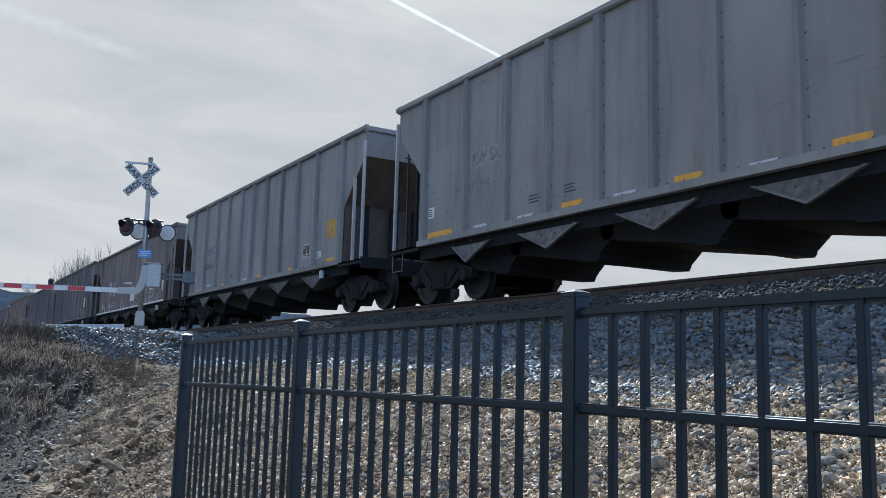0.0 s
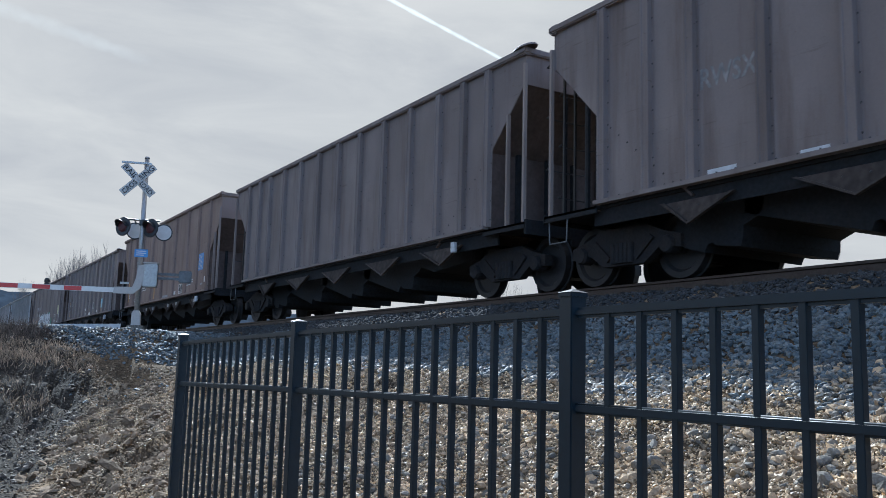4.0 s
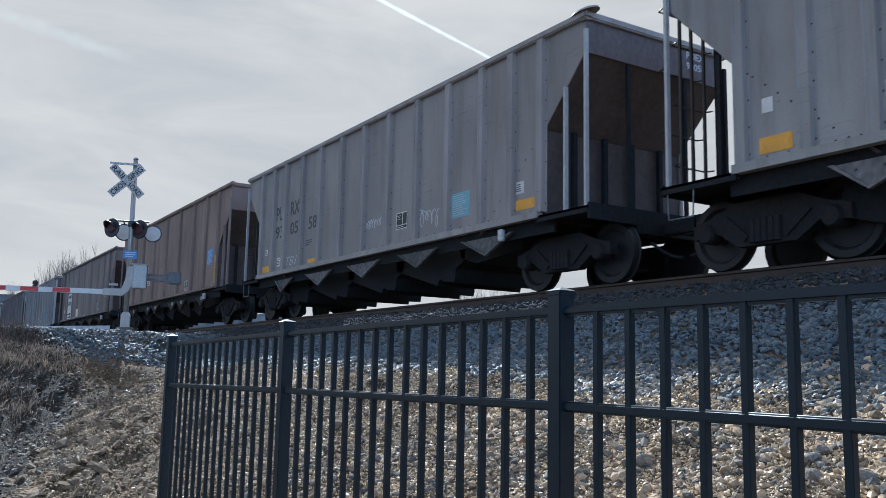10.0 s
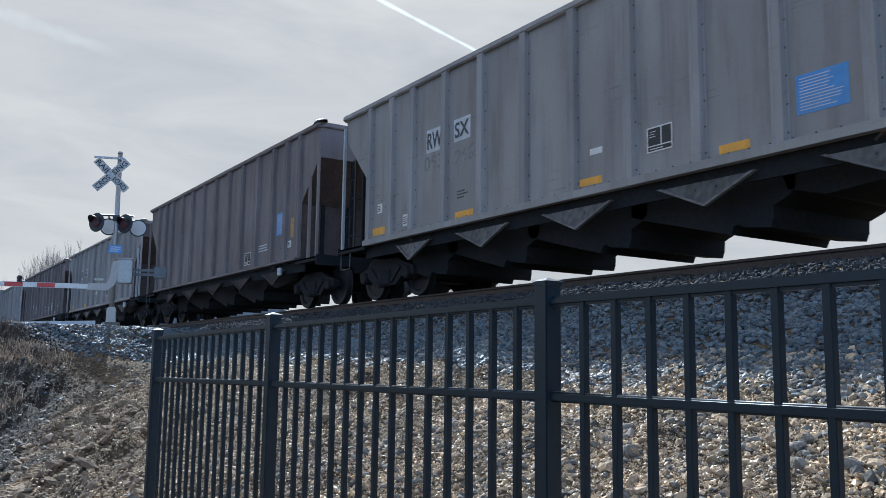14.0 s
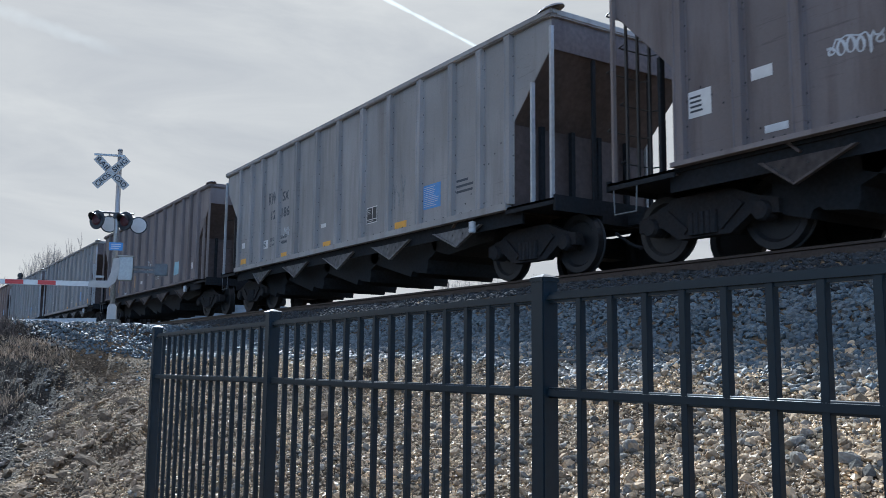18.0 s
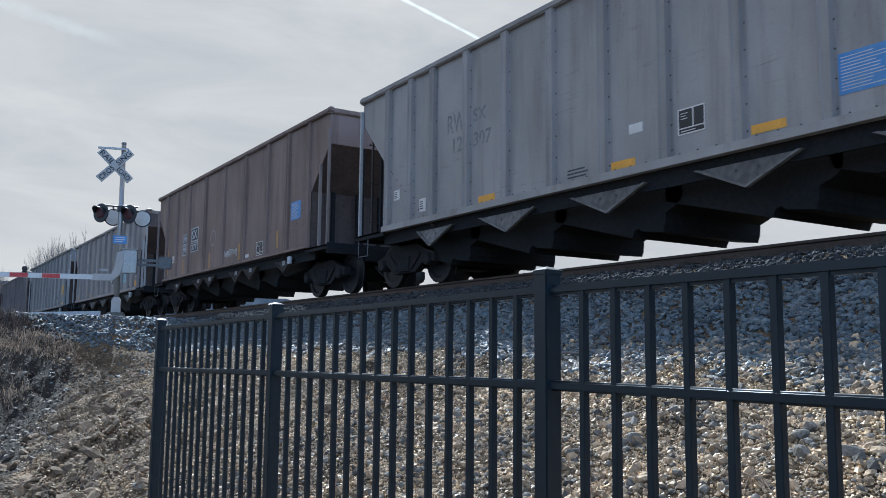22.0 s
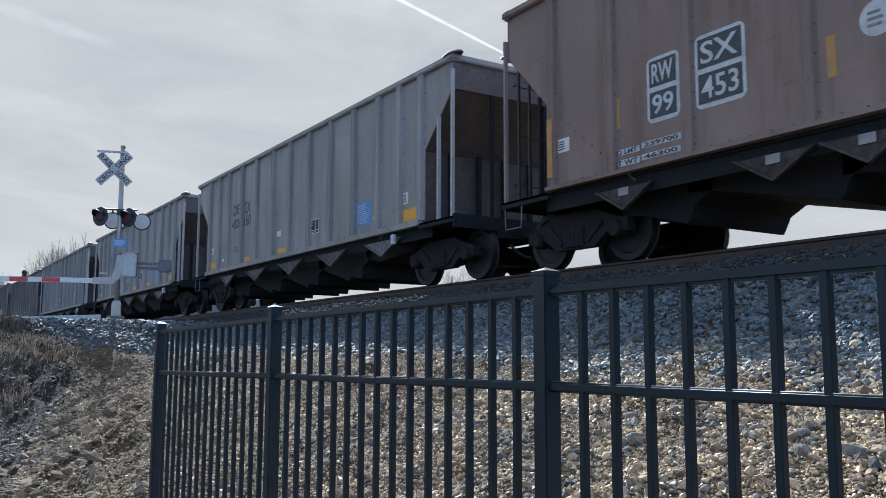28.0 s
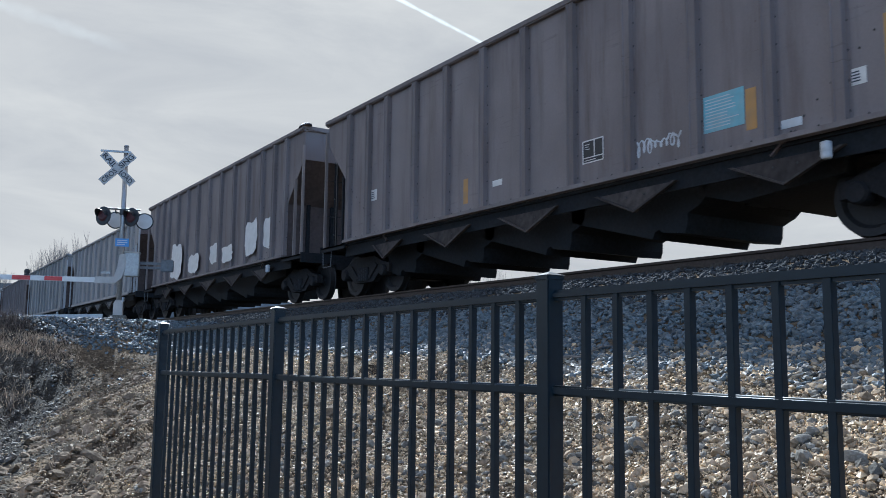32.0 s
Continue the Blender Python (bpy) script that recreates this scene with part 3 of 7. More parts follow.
def make_stones():
    rng = np.random.default_rng(11)
    # grey ballast down to its toe, loosely mixed with the gravel there
    n = 54000
    x, y = along(rng, n, 1.5, -34, 1.6) + (rng.random(n) < 0.2) * np.abs(rng.normal(0, 2.5, n)), MID - 0.95 - 2.85 * rng.random(n)
    size = rng.uniform(0.018, 0.046, n)
    away = MID - y
    keep = away < 3.38 + 0.10 * np.sin(x * 1.3) + 0.08 * np.sin(x * 4.7) + np.abs(rng.normal(0, 0.16, n))
    x, y, size, away = x[keep], y[keep], size[keep], away[keep]
    # strip by the rails, darkened to stand for the cars' shade
    near = away < 2.1 + 0.12 * np.sin(x * 3.1) + rng.normal(0, 0.15, len(x))
    scatter("ballast_stones", "loose grey crushed-stone ballast beside the rails", M_BALLAST, x[~near], y[~near], ground_height(x, y)[~near], size[~near], 1)
    scatter("sooty_ballast", "dark coal-dusted ballast between the ties, darkened for the train's shade", M_SHADED, x[near], y[near], ground_height(x, y)[near], size[near], 5)
    # paler broken stones rolled down past the ballast's toe
    n = 9000
    x = along(rng, n, 1.0, -22, 1.5)
    away = 3.28 + 0.60 * rng.random(n) ** 2.0 + 0.16 * np.sin(x * 0.9 + 0.6) + 0.12 * np.sin(x * 2.7) + 0.08 * np.sin(x * 6.1)
    y = MID - away
    size = 0.016 + 0.030 * rng.random(n) ** 1.4
    pale = rng.random(n) < 0.5
    for who, name, label, mat in ((pale, "toe_stones", "pale broken stones at the ballast's foot", M_TOE), (~pale, "toe_ballast", "grey ballast rolled onto the gravel", M_BALLAST)):
        scatter(name, label, mat, x[who], y[who], ground_height(x, y)[who] + 0.006, size[who], 31 + len(name), 0.5, 0.05)
    # fine tan gravel of the slope
    n = 175000
    x, y = along(rng, n, 0.5, -19, 1.4), 6.5 - 4.6 * rng.random(n) ** 1.1
    loose = rng.random(n) < 0.16                 # a thinning spread beyond the dense part
    x, y = np.where(loose, x + np.abs(rng.normal(0, 1.6, n)), x), np.where(loose, y - np.abs(rng.normal(0, 0.9, n)), y)
    s = (0.006 + 0.011 * rng.random(n) ** 1.8 + 0.020 * rng.random(n) ** 8) * np.clip(1.15 + 0.035 * x, 0.75, 1.1)
    keep = ~in_gully(x, y, rng) & ((x > -7.5) | (rng.random(n) < 0.42)) | (rng.random(n) < 0.04)
    x, y = thinning(x[keep], y[keep], rng)
    s = s[keep]
    scatter("slope_gravel", "loose tan and grey gravel on the bank", M_GRAVEL, x, y, ground_height(x, y), s, 2, 0.72, 0.05, small=True)
    n = 17000
    x, y = along(rng, n, 0.4, -16, 1.6), 6.45 - 4.45 * rng.random(n) ** 1.1
    patchy = np.sin(x * 1.9 + 1.5 * np.sin(y * 1.4)) + np.sin(y * 3.1 - x * 0.8) + rng.normal(0, 0.7, n) > 0.1
    x, y = thinning(x[patchy], y[patchy], rng)
    scatter("golden_pebbles", "golden-tan pebbles in drifts on the bank", M_PEBBLE, x, y, ground_height(x, y), 0.008 + 0.016 * rng.random(len(x)) ** 2.4, 8)
    n = 11000
    x, y = along(rng, n, 0.4, -14, 1.5), 6.6 - 4.6 * rng.random(n) ** 1.3
    keep = ~in_gully(x, y, rng) & (x > -8.5) | (rng.random(n) < 0.10)
    x, y = x[keep], y[keep]
    x, y = x[(x > -5) | (np.arange(len(x)) % 5 < 2)], y[(x > -5) | (np.arange(len(x)) % 5 < 2)]
    x, y = thinning(x, y, rng)
    scatter("slope_rocks", "broken grey rocks strewn over the bank", M_ROCK, x, y, ground_height(x, y), 0.012 + 0.042 * rng.random(len(x)) ** 3.2, 3, 0.62, 0.05)
    n = 6500
    x, y = along(rng, n, 0.4, -9, 1.7), 6.6 - 4.4 * rng.random(n) ** 1.1
    x, y = thinning(x, y, rng)
    scatter("grey_stones", "dull grey stones among the tan gravel", M_STONE, x, y, ground_height(x, y), 0.011 + 0.036 * rng.random(n) ** 2.6, 12, 0.62, 0.05)
    n = 11000
    x, y = rng.uniform(-26.0, -18, n), rng.uniform(2.7, 7.6, n)
    brow = -21.75 + 0.2 * np.sin(y * 2.3) + rng.normal(0, 0.12, n)
    keep = (x < brow) & (y > 3.16 + (x + 22.9) * 0.8 + rng.normal(0, 0.15, n)) | (y > 5.9) | (rng.random(n) < 0.02)
    x, y = x[keep], y[keep]
    scatter("crossing_ballast", "grey ballast spilled round the crossing mast", M_BALLAST, x, y, ground_height(x, y), rng.uniform(0.025, 0.05, len(x)), 4)
    # brown rubble over the road fill and the lot's edge
    n = 30000
    x, y = along(rng, n, -5.5, -24, 1.2), rng.uniform(-0.6, 5.2, n)
    keep = ~in_gully(x, y, rng) & (rng.random(n) < 0.35) | (rng.random(n) < 0.10)
    x, y = x[keep], y[keep]
    n = len(x)
    scatter("fill_stones", "brown stones lying in the dry weeds", M_SLAB, x, y, ground_height(x, y), 0.010 + 0.035 * rng.random(n) ** 3.5, 6, small=True)
    n = 1500
    x, y = rng.uniform(-24.3, -22.0, n), rng.uniform(2.6, 5.6, n)
    keep = (np.abs(y - 3.3 - (x + 22.9) * 0.8) < 0.4) & (rng.random(n) < 0.8) | (x < -23.2) | (rng.random(n) < 0.12)
    x, y = x[keep], y[keep]
    n = len(x)
    scatter("brow_stones", "small pale stones on the brow of the fill", M_TOE, x, y, ground_height(x, y) + 0.01, 0.014 + 0.04 * rng.random(n) ** 2.5, 13, small=True)
    # earthy ledges of broken rock running aslant down the bank
    n = 2400
    u, row = rng.random(n), rng.integers(0, 7, n)
    x = -20.5 + 12.5 * u
    y = 1.25 + (-12.3 - x) * 0.31 + 0.25 + 0.34 * row + 0.10 * np.sin(x * 2.3 + row * 2.0) + rng.normal(0, 0.05, n)
    keep = (y > 1.2) & (np.sin(x * 1.3 + row * 1.7) > -0.2)
    x, y = x[keep], y[keep]
    scatter("bank_ledges", "earthy ledges of broken rock running down the bank", M_SLAB, x, y, ground_height(x, y), 0.02 + 0.07 * rng.random(len(x)) ** 2.2, 9, 0.45)
    n = 12000
    x, y = -6.5 - 15.0 * rng.random(n) ** 0.9, rng.uniform(1.3, 6.0, n)
    keep = ~in_gully(x, y, rng) & (np.sin(x * 1.1 + y * 3.4) + rng.normal(0, 0.8, n) > -0.5)
    x, y = x[keep], y[keep]
    scatter("bank_stones", "pale broken stones thrown over the rough bank", M_ROCK, x, y, ground_height(x, y), 0.010 + 0.034 * rng.random(len(x)) ** 2.4, 15, 0.6, 0.05, small=True)
    n = 70
    x, y = rng.uniform(-18, -8.5, n), rng.uniform(1.4, 4.6, n)
    keep = ~in_gully(x, y, rng)
    x, y = x[keep], y[keep]
    scatter("ledge_blocks", "larger earthy blocks breaking out of the bank", M_SLAB, x, y, ground_height(x, y) - 0.03, 0.06 + 0.12 * rng.random(len(x)) ** 1.6, 14, 0.5)
    n = 1500
    x, y = rng.uniform(-21, -11, n), rng.uniform(0.6, 3.8, n)
    keep = in_gully(x, y, rng)
    x, y = x[keep], y[keep]
    scatter("gully_rocks", "dark weathered rocks, toned down for the hollow's shade", M_CLOD, x, y, ground_height(x, y), 0.02 + 0.055 * rng.random(len(x)) ** 3, 10, 0.55)


make_stones()


def blades(name, label, mat, xs, ys, lengths, seed, lean=0.6, width=0.006):
    """Dry stalks: thin bent three-sided blades, all in one mesh."""
    rng = np.random.default_rng(seed)
    n = len(xs)
    z = ground_height(xs, ys)
    a, tilt = rng.uniform(0, 6.283, n), np.abs(rng.normal(0, lean, n))
    d = np.stack([np.cos(a) * np.sin(tilt), np.sin(a) * np.sin(tilt), np.cos(tilt)], -1)
    side = np.stack([-np.sin(a + 0.7), np.cos(a + 0.7), np.zeros(n)], -1) * (width * rng.uniform(0.6, 1.5, n))[:, None]
    root = np.stack([xs, ys, z - 0.01], -1)
    mid = root + d * (lengths * 0.55)[:, None]
    tip = root + d * lengths[:, None] + np.stack([d[:, 0] * 0.4, d[:, 1] * 0.4, -0.35 * np.ones(n)], -1) * (lengths * 0.45)[:, None]
    depth = np.stack([np.cos(a), np.sin(a), np.zeros(n)], -1) * (width * 0.6)
    v = np.stack([root - side, root + side, root + depth, mid - side * 0.8, mid + side * 0.8, mid + depth, tip], 1)
    pat = np.array([(0, 1, 4), (0, 4, 3), (1, 2, 5), (1, 5, 4), (2, 0, 3), (2, 3, 5), (3, 4, 6), (4, 5, 6), (5, 3, 6)])
    f = (pat[None] + 7 * np.arange(n)[:, None, None]).reshape(-1, 3)
    me = bpy.data.meshes.new(name)
    me.vertices.add(n * 7)
    me.vertices.foreach_set("co", v.reshape(-1).astype(np.float32))
    me.loops.add(len(f) * 3)
    me.loops.foreach_set("vertex_index", f.reshape(-1).astype(np.int32))
    me.polygons.add(len(f))
    me.polygons.foreach_set("loop_start", np.arange(0, len(f) * 3, 3, dtype=np.int32))
    me.update(calc_edges=True)
    me.materials.append(mat)
    return solid(name, me, label, "dry grass", kind="stuff")


def make_weeds():
    rng = np.random.default_rng(21)
    # a dark thicket on the brow of the fill, and low dead weeds in the hollow below it
    cx = np.concatenate([rng.uniform(-23.3, -22.45, 90), rng.uniform(-20.8, -14.5, 90)])
    cy = np.concatenate([rng.uniform(0.3, 2.95, 90), rng.uniform(0.5, 2.5, 90)])
    pick = rng.integers(0, len(cx), 4600)
    x, y = cx[pick] + rng.normal(0, 0.16, 4600), cy[pick] + rng.normal(0, 0.16, 4600)
    tall = np.where(pick < 90, 0.10 + 0.26 * rng.random(4600) ** 1.5, 0.03 + 0.12 * rng.random(4600) ** 2)
    blades("dead_weeds", "dark dead weeds and stalks on the road fill", M_WEED, x, y, tall, 1, 0.6, 0.005)
    # a band of pale straw under the thicket, narrowing towards the ballast
    cx = rng.uniform(-22.3, -21.45, 70)
    cy = 0.6 + (3.85 - 0.6 + (cx + 21.7) * 0.9) * rng.random(70)
    pick = rng.integers(0, 70, 5000)
    x, y = cx[pick] + rng.normal(0, 0.14, 5000), cy[pick] + rng.normal(0, 0.16, 5000)
    blades("straw_grass", "pale dry straw grass in tufts by the road", M_STRAW, x, y, rng.uniform(0.04, 0.16, 5000), 2, 0.8, 0.005)
    # straw lying over, and a few tufts in the hollow
    cx = np.concatenate([rng.uniform(-22.2, -21.2, 50), rng.normal(-19.7, 0.35, 14)])
    cy = np.concatenate([rng.uniform(0.8, 3.7, 50), rng.normal(2.3, 0.2, 14)])
    pick = rng.integers(0, 64, 2600)
    x, y = cx[pick] + rng.normal(0, 0.2, 2600), cy[pick] + rng.normal(0, 0.2, 2600)
    blades("straw_tangle", "tangled pale straw lying over the fill's brow", M_STRAW, x, y, rng.uniform(0.06, 0.22, 2600), 5, 1.25, 0.006)
    # scattered straw on the gravel bank
    x, y = rng.uniform(-15, -1, 2600), rng.uniform(2.4, 6.2, 2600)
    blades("loose_straw", "loose dry straw lying on the gravel", M_STRAW, x, y, rng.uniform(0.05, 0.18, 2600), 3, 1.2, 0.003)


make_weeds()


# ---------- road on the fill, rising to the crossing ----------
def make_road():
    line = [(-40, EYE + 0.86), (2.0, EYE + 0.885), (4.9, EYE + 1.035)]

    def band(x0, x1, up, low):
        b = Build()
        for (ya, za), (yb, zb) in zip(line, line[1:]):
            b.add([(x, y, z + h) for x in (x0, x1) for y, z in ((ya, za), (yb, zb)) for h in (-low, up)],
                  [(0, 1, 3, 2), (4, 6, 7, 5), (0, 4, 5, 1), (2, 3, 7, 6), (1, 5, 7, 3), (0, 2, 6, 4)])
        return b
    road = solid("road", band(-33.5, -24.62, 0.0, 0.25).mesh("road", M_ROAD), "worn asphalt road rising to the level crossing", "road", kind="structure")
    part("road_edge", band(-24.62, -24.40, 0.008, 0.10).mesh("road_edge", M_PALE), road, "pale concrete road edge")


make_road()


# ---------- track ----------
def make_track():
    track = thing("railway_track", "single railway track on grey ballast", "railway track", pose(0, MID, RAIL), kind="structure")
    prof = [(-0.068, -0.17), (0.068, -0.17), (0.068, -0.158), (0.012, -0.14), (0.010, -0.045), (0.036, -0.035), (0.036, -0.006), (0.03, 0.0),
            (-0.03, 0.0), (-0.036, -0.006), (-0.036, -0.035), (-0.010, -0.045), (-0.012, -0.14), (-0.068, -0.158)]
    rail = Build().prism(prof, "x", -620, 620).mesh("rail", M_RAIL)
    for side in (-0.755, 0.755):
        part("rail", rail, track, "rusty steel rail with a worn head", pose(0, side, 0))
    tie = Build().box(-0.115, 0.115, -1.3, 1.3, -0.35, -0.172, 0.012).mesh("tie", M_TIE)
    plate = Build().box(-0.09, 0.09, -0.17, 0.17, -0.172, -0.158).mesh("tie_plate", M_RAIL)
    x, k = -48.0, 0
    while x < 4.5:
        t = part("tie", tie, track, "", pose(x + 0.02 * math.sin(k * 2.7), 0, 0, 0, 0, 0.8 * math.sin(k * 1.9)))
        part("tie_plate", plate, t, "", pose(0, -0.755, 0))
        x += 0.53
        k += 1
    rest = Build()
    for i in range(-430, 400):
        x = -48.53 + 0.53 * i if i < 0 else 5.0 + 0.53 * i
        rest.box(x - 0.115, x + 0.115, -1.3, 1.3, -0.35, -0.172)
    tagged(part("far_ties", rest.mesh("far_ties", M_TIE), track, "rows of dark wooden ties"), kind="stuff")


make_track()


# ---------- fence ----------
def make_fence():
    fence = thing("metal_fence", "black metal picket fence at the foot of the bank", "fence", pose(0, 1.48, 0))
    posts = [(-5.49, 0.146, -0.117), (-3.628, 0.164, -0.099), (-1.762, 0.174, -0.086), (0.09, 0.168, -0.085)]
    foot = 0.02
    col = Build().box(-0.0255, 0.0255, -0.0255, 0.0255, -1.66, 0.012, 0.003).mesh("post", M_FENCE)
    cap = Build().box(-0.029, 0.029, -0.029, 0.029, 0.008, 0.022, 0.003)
    cap.add([(-0.029, -0.029, 0.022), (0.029, -0.029, 0.022), (0.029, 0.029, 0.022), (-0.029, 0.029, 0.022), (0, 0, 0.033)],
            [(0, 1, 4), (1, 2, 4), (2, 3, 4), (3, 0, 4)])
    cap = cap.mesh("post_cap", M_FENCE)
    for x, top, mid in posts:
        p = part("post", col, fence, "", pose(x, 0, EYE + top + 0.018))
        part("post_cap", cap, p, "low pyramid cap")
    for (x0, t0, m0), (x1, t1, m1), (first, step) in zip(posts, posts[1:], ((0.150, 0.1125), (0.157, 0.113), (0.140, 0.1107))):
        def bar(name, za, zb, h):
            bm = bmesh.new()
            bmesh.ops.create_cube(bm, size=1)
            for p in bm.verts:
                right = p.co.x > 0
                p.co = Vector((x1 if right else x0, p.co.y * 0.026, (zb if right else za) - (h if p.co.z < 0 else 0)))
            bmesh.ops.bevel(bm, geom=[e for e in bm.edges if abs(e.verts[0].co.x - e.verts[1].co.x) > 0.5], offset=0.008 if name == "top_rail" else 0.005, segments=4, affect="EDGES")
            me = Build().take(bm).mesh(name, M_FENCE)
            for f in me.polygons:          # rounded edges between flat sides
                f.use_smooth = f.area < 0.004 * abs(x1 - x0)
            part(name, me, fence)
        bar("top_rail", EYE + t0, EYE + t1, 0.0275)
        bar("middle_rail", EYE + m0 + 0.016, EYE + m1 + 0.016, 0.0265)
        bar("bottom_rail", 0.16, 0.16, 0.036)
        n = 15
        for i in range(1, n + 1):
            f = (first + step * (i - 1)) / (x1 - x0)
            x, top = x0 + (x1 - x0) * f, EYE + t0 + (t1 - t0) * f
            me = shared("picket", lambda: Build().box(-0.0092, 0.0092, -0.0092, 0.0092, -1.62, 0, 0.0012).mesh("picket", M_FENCE))
            part("picket", me, fence, "", pose(x, 0, top - 0.015))


make_fence()


# ---------- loose rocks, a branch and roots on the bank ----------
def make_loose():
    rng = random.Random(5)

    def rock(x, y, long, wide, high, turn):
        bm = bmesh.new()
        bmesh.ops.create_icosphere(bm, subdivisions=2, radius=0.5)
        for p in bm.verts:
            p.co = p.co * rng.uniform(0.94, 1.06)
        for _ in range(7):                 # broken faces
            d = Vector((rng.gauss(0, 1), rng.gauss(0, 1), rng.gauss(0, 0.8))).normalized()
            cut = rng.uniform(0.27, 0.40)
            for p in bm.verts:
                over = p.co.dot(d) - cut
                if over > 0:
                    p.co -= d * over
        for p in bm.verts:
            p.co = Vector((p.co.x * long, p.co.y * wide, max(-0.3, min(0.36, p.co.z)) * high))
        me = Build().take(bm).mesh("rock", M_STONE)
        solid("rock", me, "grey angular rock lying on the gravel bank", "rock", "rocks on the bank", at=pose(x, y, float(ground_height(x, y)) + 0.25 * high, 0, rng.uniform(-8, 8), turn))

    for spec in ROCKS:
        rock(*spec)
    a, c = (-7.34, 6.22), (-6.66, 6.52)
    branch = thing("fallen_branch", "broken grey branch lying at the ballast's foot", "branch")
    b = Build()
    pts = []
    for i in range(7):
        u = i / 6
        x, y = a[0] + (c[0] - a[0]) * u, a[1] + (c[1] - a[1]) * u
        pts.append(Vector((x, y, float(ground_height(x, y)) + 0.05 + 0.05 * u + 0.012 * math.sin(i * 2.1))))
    b.hose(pts, [0.016 - 0.0016 * i for i in range(7)])
    for i, d in ((2, (0.12, 0.06, 0.09)), (3, (-0.05, 0.13, 0.06)), (4, (0.13, -0.03, 0.10)), (5, (0.10, 0.08, 0.12))):
        part("twig", Build().tube(pts[i], pts[i] + Vector(d), 0.006, 0.003, 5).mesh("twig", M_BARK), branch)
    part("stem", b.mesh("stem", M_BARK), branch)
    r = Build()
    for i in range(16):
        t = rng.uniform(0, 6.28)
        p = Vector((-3.36, 4.33, float(ground_height(-3.36, 4.33)) + 0.07))
        q = p + Vector((math.cos(t) * 0.07, math.sin(t) * 0.05, rng.uniform(-0.05, 0.02)))
        r.tube(p, q, 0.004, 0.003, 4)
        r.tube(q, q + Vector((math.cos(t) * 0.05, math.sin(t) * 0.04, -0.06)), 0.003, 0.0015, 4)
    solid("root_clump", r.mesh("root_clump", M_STRAW), "pale dry root clump on the gravel", "roots")


ROCKS = ((-3.05, 4.84, 0.22, 0.13, 0.10, 40), (-4.58, 4.60, 0.12, 0.09, 0.13, 75), (-4.66, 4.52, 0.13, 0.09, 0.11, 20), (-5.10, 5.08, 0.13, 0.10, 0.08, 50), (-3.34, 4.76, 0.12, 0.10, 0.12, 10), (-3.50, 4.98, 0.13, 0.10, 0.09, 60), (-3.52, 5.10, 0.11, 0.08, 0.09, 30), (-3.82, 6.02, 0.14, 0.11, 0.10, 35), (-3.88, 5.06, 0.12, 0.08, 0.07, 15), (-3.66, 5.98, 0.11, 0.09, 0.08, 70), (-4.14, 4.02, 0.12, 0.10, 0.09, 25))
make_loose()


